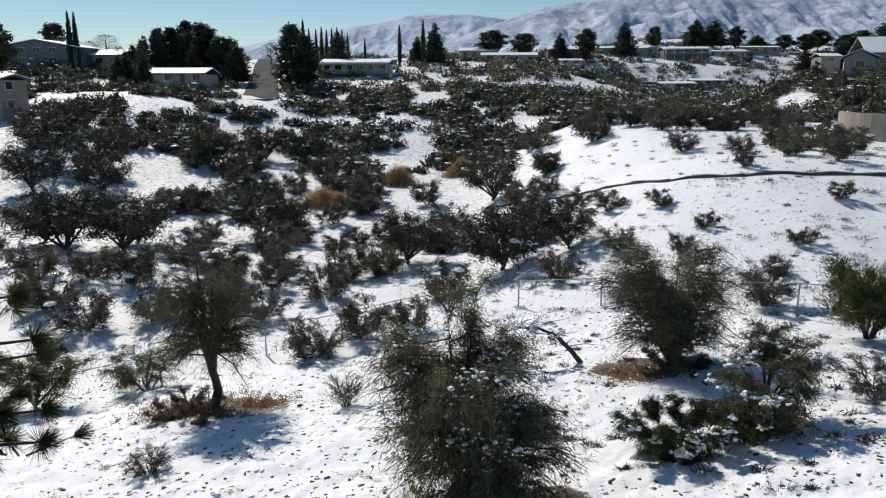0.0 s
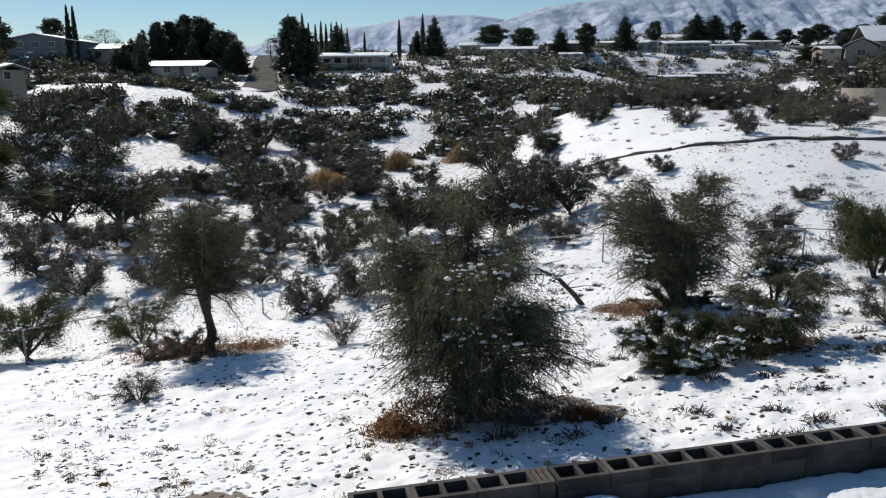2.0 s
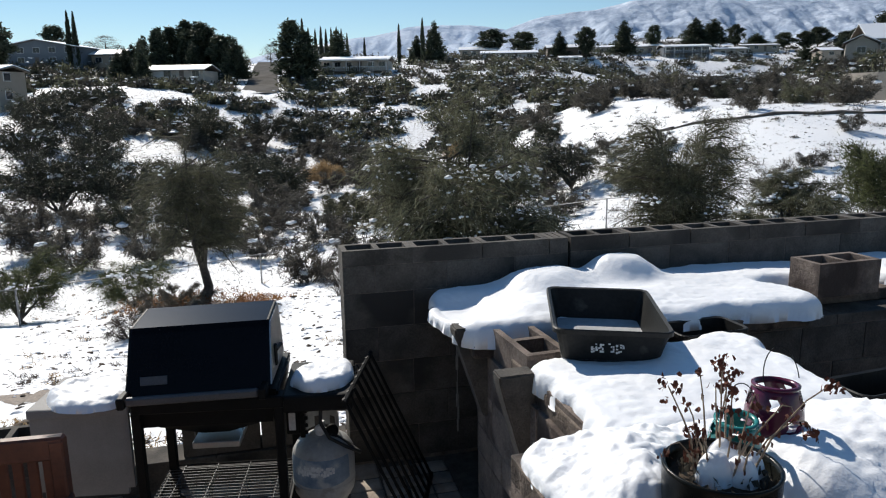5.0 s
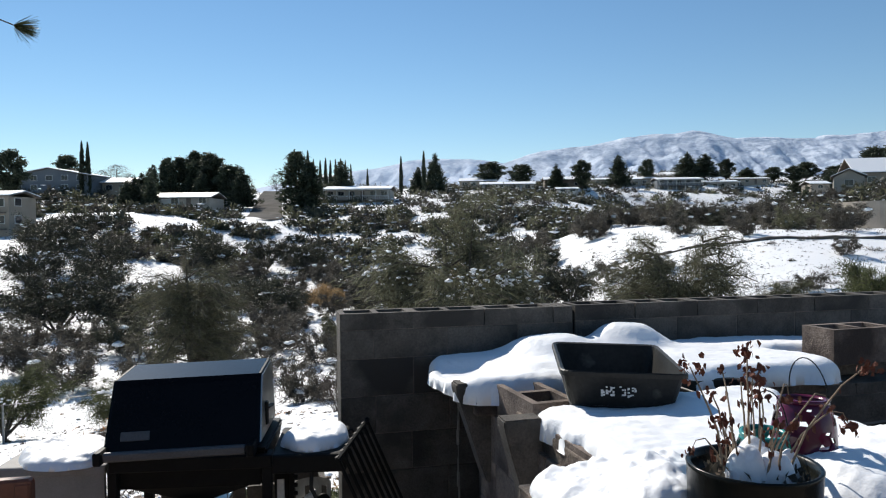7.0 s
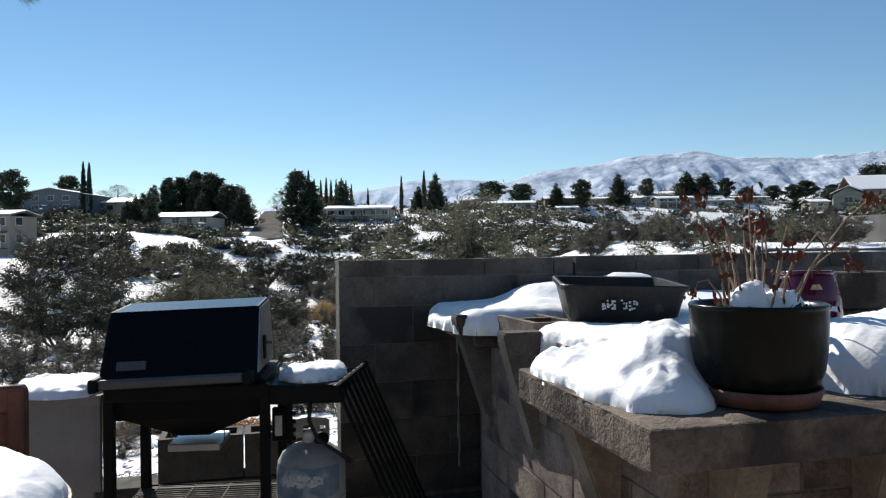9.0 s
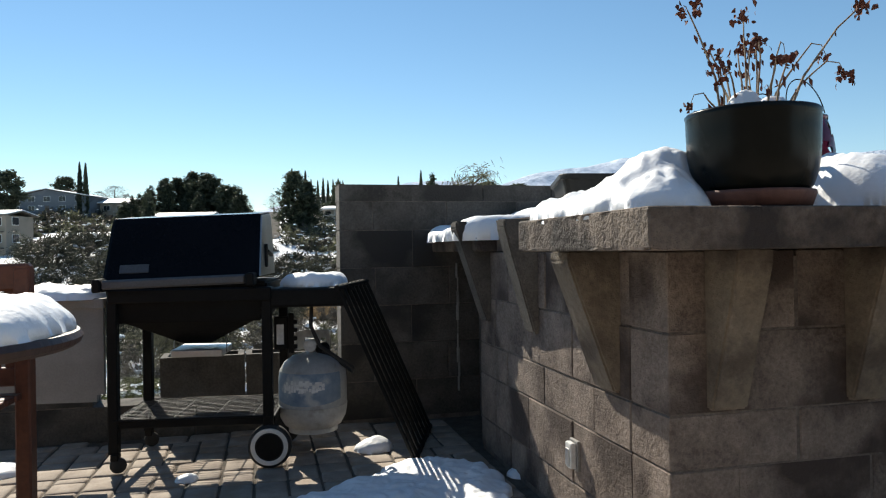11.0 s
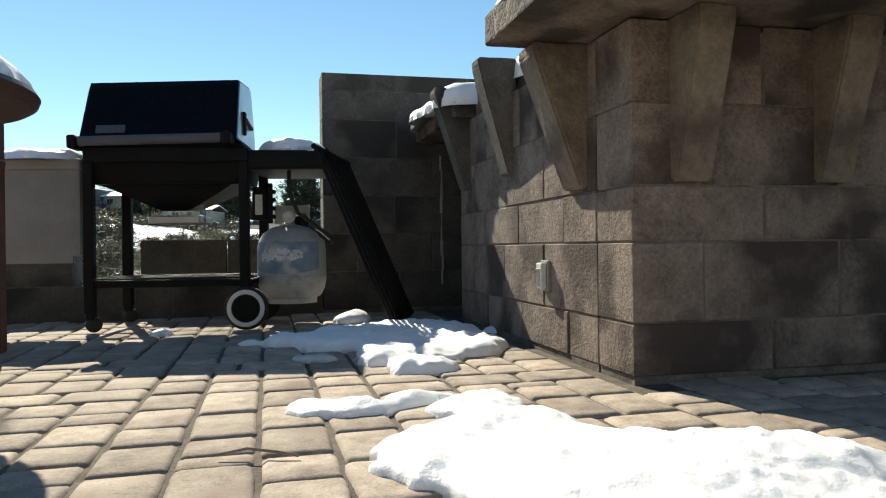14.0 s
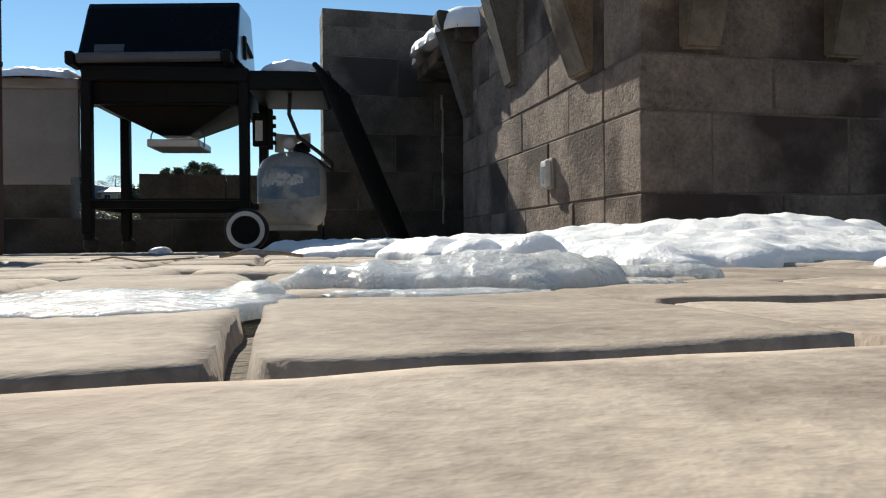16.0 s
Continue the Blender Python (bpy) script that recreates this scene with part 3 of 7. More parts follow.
tagged(bpy.data.objects["joint_strip"], "dark filler strip in the wall's control joint", "joint", kind="structure")
ob = new("trim")
ob.matrix_world = GRID
tagged(ob, "pale mortar smear down the wall", "trim", kind="structure")
bm = bmesh.new()
for i in range(9):
    z = 0.12 + i * 0.075
    box(bm, 0.052 + 0.004 * math.sin(i * 2.1), 0.062 + 0.004 * math.sin(i * 1.3), 2.182, 2.19, z, z + 0.08, 0.002)
part("smear", bm, surface("pale_mortar", (0.22, 0.21, 0.19), (0.42, 0.40, 0.37), 12, 0.9, 0.4, 80), ob)
bpy.data.objects["joint_strip"].matrix_world = GRID
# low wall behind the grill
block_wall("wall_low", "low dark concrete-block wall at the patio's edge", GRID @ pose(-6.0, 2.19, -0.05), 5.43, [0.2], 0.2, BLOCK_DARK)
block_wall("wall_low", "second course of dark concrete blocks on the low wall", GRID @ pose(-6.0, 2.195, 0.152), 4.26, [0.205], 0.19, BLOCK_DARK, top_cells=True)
# unseen wall added to close the patio behind the camera; dark to curb bounce
unseen_wall = thing("wall_unseen", pose(0, 0, 0), "unseen plain stucco wall added behind the camera", "wall", kind="structure")
STUCCO = surface("tan_stucco", (0.13, 0.11, 0.09), (0.18, 0.155, 0.125), 2, 0.9, 0.3, 60)
boxed("stucco", (-7, 7, -4.3, -4.0, -0.4, 2.9), STUCCO, unseen_wall, bevel=0.01)

# ---- corbels and counter ----
def corbel(name, m, top, foot, z0, z1, w, label="cast concrete corbel bracket with worn edges", material=None):
    """A wedge bracket: deep at the top, thin at the foot; its back lies on the wall plane y = 0, and it projects to -y."""
    bm = bmesh.new()
    prof = [(0.02, z0), (-foot, z0), (-top, z1 - 0.03), (-top, z1), (0.02, z1)]
    a = [bm.verts.new((-w / 2, y, z)) for y, z in prof]
    b = [bm.verts.new((w / 2, y, z)) for y, z in prof]
    for i in range(5):
        j = (i + 1) % 5
        bm.faces.new((a[i], a[j], b[j], b[i]))
    bm.faces.new(a[::-1])
    bm.faces.new(b)
    bmesh.ops.bevel(bm, geom=list(bm.edges), offset=0.006, segments=2, affect='EDGES')
    bmesh.ops.subdivide_edges(bm, edges=[e for e in bm.edges if e.calc_length() > 0.1], cuts=3, use_grid_fill=True)
    for v in bm.verts:
        v.co += Vector([0.0022 * noise.noise(v.co * 30 + Vector((k * 9, 0, m.translation.x * 7))) for k in range(3)])
    ob = part("corbel", bm, material or CORBEL)
    ob.matrix_world = m
    return tagged(ob, label, "corbel", "corbels under the counter")


for u in (0.15, 0.555, 1.06, 1.56, 2.1):
    corbel("corbel", GRID @ pose(u + 0.004, 0, 0), 0.125, 0.02, 0.468, 0.862, 0.10)
corbel("corbel", GRID @ pose(0, 0.308, 0, 0, 0, -90), 0.15, 0.02, 0.470, 0.862, 0.125)
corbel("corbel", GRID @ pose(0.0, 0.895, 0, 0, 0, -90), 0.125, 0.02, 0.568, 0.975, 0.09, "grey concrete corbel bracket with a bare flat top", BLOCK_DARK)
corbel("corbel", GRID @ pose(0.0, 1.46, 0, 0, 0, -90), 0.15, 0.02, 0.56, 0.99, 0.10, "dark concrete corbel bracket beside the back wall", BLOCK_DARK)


def rough_slab(name, dims, label, cuts=40, amp=0.003):
    bm = bmesh.new()
    x0, x1, y0, y1, z0, z1 = dims
    box(bm, *dims, bevel=0.007, segments=2)
    for axis, lo, hi in ((0, x0, x1), (1, y0, y1)):
        for i in range(1, int((hi - lo) / 0.03)):
            co = [0, 0, 0]
            co[axis] = lo + 0.03 * i
            no = [0, 0, 0]
            no[axis] = 1
            bmesh.ops.bisect_plane(bm, geom=list(bm.verts) + list(bm.edges) + list(bm.faces), plane_co=co, plane_no=no)
    bm.normal_update()
    for v in bm.verts:
        side = 1 if abs(v.normal.z) < 0.7 else 0.3
        pit = max(0, noise.noise(v.co * 38) - 0.28) * 0.03
        v.co -= v.normal * side * (pit + amp * (0.5 + 0.5 * noise.noise(v.co * 11)))
    ob = part(name, bm, CONCRETE)
    ob.matrix_world = GRID
    return tagged(ob, label, "counter")


rough_slab("countertop", (-0.262, 1.55, -0.381, 0.33, 0.86, 0.944), "rough cast concrete countertop slab with pitted edges")
boxed("countertop", (1.56, 3.2, -0.36, 0.25, 0.862, 0.975), CONCRETE, bevel=0.008)
ob = bpy.data.objects["countertop.001"]
ob.matrix_world = GRID
tagged(ob, "second, slightly raised concrete countertop slab", "counter")
boxed("concrete_deck", (0.02, 0.98, 0.345, 1.15, 0.80, 0.93), CONCRETE, bevel=0.008)
ob = bpy.data.objects["concrete_deck"]
ob.matrix_world = GRID
tagged(ob, "concrete deck slab behind the counter under snow", "slab")
boxed("ledge", (-0.08, 1.66, 1.36, 2.175, 0.86, 0.925), CONCRETE, bevel=0.008)
ob = bpy.data.objects["ledge"]
ob.matrix_world = GRID
tagged(ob, "concrete ledge along the back wall under snow", "slab")
boxed("ledge", (1.665, 5.8, 1.66, 2.172, 0.86, 0.925), CONCRETE, bevel=0.008)
ob = bpy.data.objects["ledge.001"]
ob.matrix_world = GRID
tagged(ob, "narrower concrete ledge along the back wall under snow", "slab")
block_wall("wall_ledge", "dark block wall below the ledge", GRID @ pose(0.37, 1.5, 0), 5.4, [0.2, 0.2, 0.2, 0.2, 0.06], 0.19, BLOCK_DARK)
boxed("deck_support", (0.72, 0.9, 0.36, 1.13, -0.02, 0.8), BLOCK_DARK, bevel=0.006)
ob = bpy.data.objects["deck_support"]
ob.matrix_world = GRID
tagged(ob, "dark block pier under the deck", "wall", kind="structure")

# ---- snow on the counter ----
def snow_thing(name, label, shapes, z, thick, rim, seed, m=GRID, **more):
    ob = snow_sheet(name, shapes, thick, rim, more.pop("step", 0.012), seed=seed, m=m @ Matrix.Translation((0, 0, z)), **more)
    return tagged(ob, label, "snow")


snow_thing("snow_on_counter", "thick lumpy melting snow on the countertop", [(-0.07, 0.06, 0.18, 0.27, 0, 0.1), (-0.15, -0.10, 0.10, 0.14, 10), (-0.13, -0.20, 0.11, 0.09, 10), (0.30, 0.21, 0.42, 0.115, 0, 0.06), (0.16, 0.08, 0.16, 0.14, 0)],
           0.942, 0.058, 0.10, 2, lump=0.012, size=0.07, grain=0.005, billow=0.007, step=0.007, drop=0.012, heaps=((-0.07, -0.10, 0.12, 0.075), (0.0, 0.05, 0.14, 0.065), (0.06, 0.22, 0.16, 0.03)))
snow_thing("snow_on_counter", "thick smooth snow beside the flowerpot on the countertop", [(0.60, 0.02, 0.34, 0.27, 0), (0.50, -0.16, 0.22, 0.16, -15), (0.85, -0.08, 0.35, 0.24, 0), (1.2, -0.05, 0.4, 0.27, 0)],
           0.942, 0.11, 0.12, 3, lump=0.010, size=0.12, billow=0.006, heaps=((0.42, -0.13, 0.15, 0.03), (0.80, 0.0, 0.25, 0.05)))
snow_thing("snow_on_deck", "smooth snow layer on the concrete deck", [(0.52, 0.64, 0.50, 0.36, 0, 0.12), (0.15, 0.86, 0.17, 0.13, 25), (0.30, 0.36, 0.27, 0.12, 10), (0.90, 0.92, 0.17, 0.17, 0)],
           0.931, 0.075, 0.07, 4, lump=0.006, size=0.10, edge=0.04, billow=0.0025, step=0.010, drop=0.03)
snow_thing("snow_on_ledge", "thick smooth snow along the ledge by the back wall", [(0.76, 1.76, 0.89, 0.42, 0, 0.16), (0.0, 1.74, 0.16, 0.21, 8, 0.1), (2.5, 2.06, 1.5, 0.12, 0, 0.06), (2.75, 1.9, 0.3, 0.24, 0, 0.08), (4.2, 1.93, 1.6, 0.25, 0, 0.1), (1.60, 1.52, 0.17, 0.22, 20), (1.9, 1.94, 0.45, 0.22, 0, 0.1)],
           0.922, 0.085, 0.09, 6, lump=0.006, size=0.14, edge=0.045, billow=0.0025, drop=0.015, heaps=((-0.03, 1.78, 0.22, -0.055), (0.50, 2.0, 0.24, 0.085), (0.98, 2.06, 0.20, 0.12), (0.28, 1.62, 0.17, 0.035), (0.75, 2.1, 0.2, 0.03)))

# ---- things on the counter ----
def flowerpot():
    base = thing("flowerpot", pose(0.664, 1.775, 0.946) @ Matrix.Diagonal((0.855, 0.855, 0.98, 1)), "round black glazed flowerpot with withered geraniums and snow", "flowerpot")
    prof = [(0.095, 0.024), (0.118, 0.028), (0.137, 0.045), (0.149, 0.075), (0.155, 0.115), (0.157, 0.165), (0.158, 0.196), (0.160, 0.204), (0.156, 0.208), (0.148, 0.205), (0.142, 0.19), (0.138, 0.165)]
    part("pot_body", lathe(bmesh.new(), prof, 64), POT, base, smooth=True)
    part("saucer", lathe(bmesh.new(), [(0.112, 0.0), (0.134, 0.003), (0.145, 0.030), (0.143, 0.036), (0.137, 0.034), (0.130, 0.020), (0.02, 0.016)], 48), TERRACOTTA, base, "weathered terracotta saucer", smooth=True)
    bm = bmesh.new()
    r = random.Random(3)
    lathe(bm, [(0.139, 0.165), (0.10, 0.173), (0.05, 0.178), (0.01, 0.18)], 40)
    part("soil", bm, SOIL, base)
    for k, (x, y, a, b, h) in enumerate(((-0.03, -0.03, 0.05, 0.045, 0.075), (0.045, -0.03, 0.046, 0.042, 0.065), (0.02, 0.045, 0.05, 0.045, 0.07), (0.092, 0.015, 0.03, 0.03, 0.055))):
        snow_sheet("snow_clump", [(x, y, a, b, 0)], h, 0.045, 0.004, lump=0.010, size=0.04, seed=40 + k, edge=0.006, drop=0.02, parent=base, m=pose(0, 0, 0.175))
    for i in range(19):
        a, lean = r.uniform(0, 6.28), r.uniform(0.1, 0.62)
        x, y = 0.085 * r.uniform(0.2, 1) * math.cos(a), 0.085 * r.uniform(0.2, 1) * math.sin(a)
        L = r.uniform(0.10, 0.27) * (1.0 if i % 3 else 1.15)
        pts = [(x, y, 0.17)]
        dx, dy = lean * math.cos(a + r.uniform(-0.5, 0.5)), lean * math.sin(a + r.uniform(-0.5, 0.5))
        for s in range(1, 6):
            t = s / 5
            pts.append((x + dx * L * t * (0.6 + 0.6 * t) + r.uniform(-0.004, 0.004), y + dy * L * t * (0.6 + 0.6 * t) + r.uniform(-0.004, 0.004), 0.17 + L * t * (1 - 0.25 * lean * t)))
        if i % 4 == 1:
            e = Vector(pts[-1])
            pts += [tuple(e + Vector((dx * 0.05, dy * 0.05, -0.004))), tuple(e + Vector((dx * 0.075, dy * 0.075, -0.03)))]
        part("stem", tube(bmesh.new(), pts, [0.0036 - 0.0004 * k for k in range(len(pts))], 6), STEM, base)
        bm = bmesh.new()
        tip = Vector(pts[-1])
        n, spread = (26, 0.017) if i % 3 == 0 else (9, 0.010)
        for k in range(n):
            c = tip + Vector((r.gauss(0, 1), r.gauss(0, 1), r.gauss(-0.3, 0.6))) * spread
            q = Euler((r.uniform(0, 3), r.uniform(0, 3), r.uniform(0, 6))).to_matrix().to_4x4()
            s = r.uniform(0.005, 0.011)
            vs = [bm.verts.new(c + q @ Vector(p) * s) for p in ((-1, -0.4, 0), (0, -0.7, 0.3), (1, 0, 0), (0, 0.7, 0.35), (-0.9, 0.4, 0))]
            bm.faces.new(vs)
        for k in range(3):
            c = Vector(pts[r.randint(2, 4)]) + Vector((r.gauss(0, 0.006), r.gauss(0, 0.006), -0.006))
            s = r.uniform(0.008, 0.016)
            vs = [bm.verts.new(c + Vector(p) * s) for p in ((-0.4, 0, 0), (0.3, 0.2, -0.5), (0.2, 0.1, -1.6), (-0.4, -0.2, -1.1))]
            bm.faces.new(vs)
        part("dry_flower", bm, DRYLEAF, base)["kind"] = "stuff"
    bm = bmesh.new()
    for k in range(130):
        a, q = r.uniform(0, 6.28), 0.12 * math.sqrt(r.random())
        c = Vector((q * math.cos(a), q * math.sin(a), 0.175 + r.uniform(0, 0.03)))
        e = Euler((r.uniform(0, 3), r.uniform(0, 3), r.uniform(0, 6))).to_matrix()
        s = r.uniform(0.008, 0.018)
        bm.faces.new([bm.verts.new(c + e @ Vector(p) * s) for p in ((-1, -0.5, 0), (0.2, -0.6, 0.3), (1, 0, 0), (0, 0.7, 0.3))])
    part("withered_leaves", bm, LEAF_BUSH, base)["kind"] = "stuff"


flowerpot()


def lantern(x, y, z, r0, h, material, label, tilt):
    base = thing("pierced_lantern", pose(x, y, z, tilt, -tilt * 0.6, 20), label, "lantern")
    n, m_rows = 30, 14
    bm = bmesh.new()
    rad = lambda t: r0 * (0.80 + 0.62 * t * (1 - t) * 1.6 - 0.02 * t)
    outer, inner = [], []
    for k in range(m_rows + 1):
        t = k / m_rows
        for lst, off in ((outer, 0), (inner, -0.005)):
            lst.append([bm.verts.new(((rad(t) + off) * math.cos(2 * math.pi * (i + 0.5 * (k % 2)) / n), (rad(t) + off) * math.sin(2 * math.pi * (i + 0.5 * (k % 2)) / n), h * t)) for i in range(n)])

    def hole(k, i):
        return k in (2, 3, 4, 6, 7, 8, 10, 11, 12) and (i + (3 if k in (6, 7, 8) else 0)) % 6 in ((0, 1, 2) if k in (3, 7, 11) else (1, 2) if k % 2 else (0, 1))
    for k in range(m_rows):
        for i in range(n):
            j = (i + 1) % n
            if not hole(k, i):
                bm.faces.new((outer[k][i], outer[k][j], outer[k + 1][j], outer[k + 1][i]))
                bm.faces.new((inner[k][j], inner[k][i], inner[k + 1][i], inner[k + 1][j]))
    for i in range(n):
        j = (i + 1) % n
        bm.faces.new((outer[-1][i], outer[-1][j], inner[-1][j], inner[-1][i]))
    bm.faces.new(outer[0][::-1])
    body = bpy.data.meshes.new("body")
    bm.to_mesh(body)
    bm.free()
    body.shade_smooth()
    linked("body", body, material, base)
    part("rim", lathe(bmesh.new(), [(rad(1) - 0.006, h - 0.002), (rad(1) + 0.004, h - 0.004), (rad(1) + 0.005, h + 0.004), (rad(1) - 0.004, h + 0.007), (rad(1) - 0.008, h)], 40, closed=True), material, base, smooth=True)
    pts = [(rad(1) * math.cos(a), 0.35 * rad(1) * math.sin(a) - 0.02, h + 0.02 + 0.09 * math.sin(a)) for a in (math.pi * i / 14 for i in range(15))]
    part("wire_handle", tube(bmesh.new(), pts, 0.0016, 5), BLACK_ROUGH, base, "thin black wire handle")


lantern(0.79, 2.06, 0.985, 0.068, 0.15, TEAL, "teal glazed lantern with cut-out holes, sunk in the snow", 4)
lantern(0.925, 2.14, 1.0, 0.077, 0.195, MAROON, "maroon glazed lantern with cut-out holes and wire handle", -3)


def tub(name, m, l, w, h, taper, label, category, marks=False, filled=False):
    """A rectangular plastic tub: rounded corners, sloping sides, a rolled rim."""
    base = thing(name, m, label, category)

    def ring(bm, a, b, z, r):
        out = []
        for cx, cy, st in ((a - r, b - r, 0), (-a + r, b - r, 90), (-a + r, -b + r, 180), (a - r, -b + r, 270)):
            for k in range(5):
                t = radians(st + 22.5 * k)
                out.append(bm.verts.new((cx + r * math.cos(t), cy + r * math.sin(t), z)))
        return out
    bm = bmesh.new()
    rows = [ring(bm, *q) for q in ((l / 2 - taper, w / 2 - taper, 0, 0.03), (l / 2 - 0.012, w / 2 - 0.012, h - 0.02, 0.035), (l / 2, w / 2, h - 0.02, 0.04), (l / 2, w / 2, h - 0.004, 0.04),
                                   (l / 2 - 0.004, w / 2 - 0.004, h, 0.04), (l / 2 - 0.016, w / 2 - 0.016, h - 0.004, 0.034), (l / 2 - taper - 0.006, w / 2 - taper - 0.006, 0.008, 0.028))]
    for a, b in zip(rows, rows[1:]):
        for i in range(20):
            bm.faces.new((a[i], a[(i + 1) % 20], b[(i + 1) % 20], b[i]))
    bm.faces.new(rows[0][::-1])
    bm.faces.new(rows[-1])
    part("shell", bm, PLASTIC, base, smooth=False)
    if filled:
        bm = bmesh.new()
        bm.faces.new(ring(bm, l / 2 - taper * 0.72, w / 2 - taper * 0.72, h * 0.30, 0.03))
        part("ice_sheet", bm, surface("grey_ice", (0.42, 0.43, 0.43), (0.60, 0.60, 0.60), 5, 0.25, 0.15, 40), base, "grey ice frozen in the tub")
    if marks:
        bm = bmesh.new()
        r = random.Random(2)
        lean = Matrix.Translation((0, -w / 2 + 0.0125, h - 0.02)) @ pose(0, 0, 0, -math.degrees(math.atan2(taper - 0.012, h - 0.02)))
        for k in range(15):
            x0 = -0.085 + 0.0085 * k + r.uniform(-0.002, 0.002)
            if k in (6, 7):
                continue
            for q in range(4):
                if r.random() < 0.72:
                    z0 = -0.035 - 0.0085 * q + r.uniform(-0.003, 0.003)
                    box(bm, x0, x0 + r.uniform(0.005, 0.0095), -0.0032, 0.0, z0 - r.uniform(0.005, 0.009), z0, 0, lean)
        part("worn_lettering", bm, LABEL_WHITE, base, "worn white sticker remains")["kind"] = "stuff"
    return base


tub("mixing_tub", GRID @ pose(0.405, 1.09, 0.948, 0.9, 1.5, -19), 0.455, 0.61, 0.19, 0.055, "black plastic mortar mixing tub with ice frozen inside", "tub", True, True)
tub("storage_tub", GRID @ pose(0.98, 1.24, 0.80, 0, 0, 4), 0.36, 0.22, 0.16, 0.02, "black plastic tub between deck and ledge", "tub")
tub("storage_tub", GRID @ pose(1.36, 0.50, 0.755, 0, 0, 6), 0.62, 0.2, 0.2, 0.02, "black plastic tub in the gap behind the counter", "tub")

for m, lab in ((GRID @ pose(1.83, 1.52, 0.945, 0, 0, 3), "loose two-cell concrete block standing on the snowy ledge"),
               (GRID @ pose(0.01, 1.40, 0.86, 0, 0, -86), "two-cell concrete block on the counter wall beside the tub"),
               (GRID @ pose(0.02, 0.74, 0.82, 0, 0, -88), "concrete block on the counter wall, half under snow")):
    me = block_mesh(0.40, 0.18, 0.21, True).copy() if "loose" in lab else block_mesh(0.40, 0.13, 0.19, True).copy()
    me.materials.append(BLOCK)
    tagged(linked("concrete_block", me, at=m), lab, "block", "loose concrete blocks")
for u, k in ((-1.44, 1), (-1.035, 2)):
    me = block_mesh(0.395, 0.21, 0.19, True).copy()
    me.materials.append(BLOCK_DARK)
    tagged(linked("concrete_block", me, at=GRID @ pose(u, 2.20, 0.154, 0, 0, 0.6 * k)), "dark two-cell concrete block lying on the low wall", "block", "loose concrete blocks")

# small outlet box on the side of the counter
outlet = thing("outlet_box", GRID @ pose(0, 0.545, 0.175, 0, 0, -90), "small grey weatherproof outlet box on the block wall", "outlet box")
boxed("back_plate", (-0.03, 0.03, -0.012, 0.0, 0.0, 0.095), GREY_PLASTIC, outlet, bevel=0.003)
boxed("cover", (-0.022, 0.022, -0.03, -0.012, 0.008, 0.088), LABEL_WHITE, outlet, "pale flip cover", bevel=0.004)
boxed("lid_face", (-0.014, 0.014, -0.034, -0.03, 0.016, 0.07), STEEL, outlet, bevel=0.001)

# ---- snow on the patio floor ----
ground_m = pose(0, 0, FLOOR - 0.001)
snow_thing("snow_patch", "thick patch of melting snow on the pavers", [(-0.46, 2.72, 0.19, 0.11, 10), (-0.26, 2.76, 0.25, 0.25, 0), (-0.05, 2.88, 0.22, 0.30, 0), (0.07, 2.60, 0.17, 0.23, 0), (-0.06, 2.42, 0.15, 0.18, 0), (0.0, 2.19, 0.10, 0.11, -20), (-0.15, 3.08, 0.16, 0.14, 0), (-0.12, 2.29, 0.08, 0.06, 0)],
           0, 0.034, 0.08, 21, ground_m, lump=0.012, size=0.07, step=0.008, edge=0.055, grain=0.004, billow=0.005, drop=0.02)
snow_thing("snow_patch", "crumbling icy patch of melting snow on the pavers", [(-0.10, 1.68, 0.10, 0.06, 0), (0.04, 1.76, 0.13, 0.055, 12), (0.15, 1.69, 0.09, 0.09, 0), (0.20, 1.50, 0.14, 0.13, 0), (0.13, 1.34, 0.12, 0.15, -15), (0.34, 1.28, 0.24, 0.22, 0), (0.50, 1.21, 0.20, 0.20, -15), (0.62, 1.27, 0.14, 0.13, 0), (0.34, 0.98, 0.10, 0.14, -10), (0.26, 1.02, 0.08, 0.08, 0), (0.45, 1.02, 0.10, 0.11, 0), (0.57, 1.13, 0.10, 0.10, 0)],
           0, 0.026, 0.11, 23, ground_m, lump=0.009, size=0.07, step=0.005, edge=0.06, grain=0.005, heaps=((0.42, 1.25, 0.2, 0.018), (0.62, 1.3, 0.16, 0.024), (0.2, 1.5, 0.16, 0.010)), billow=0.002, drop=0.02, material=SNOW_WET)
for x, y, r, h in ((0.150, 0.895, 0.036, 0.027), (0.203, 0.845, 0.031, 0.031), (0.50, 0.81, 0.04, 0.012), (0.42, 1.42, 0.035, 0.03), (0.57, 1.33, 0.05, 0.035)):
    snow_thing("snow_lump", "small rounded lump of wet snow on the pavers", [(x, y, r, r * 0.8, 0)], 0, h, r * 0.9, int(x * 100), ground_m, lump=0.004, size=0.03, step=0.0025, edge=0.008, grain=0.004, material=SNOW_WET)
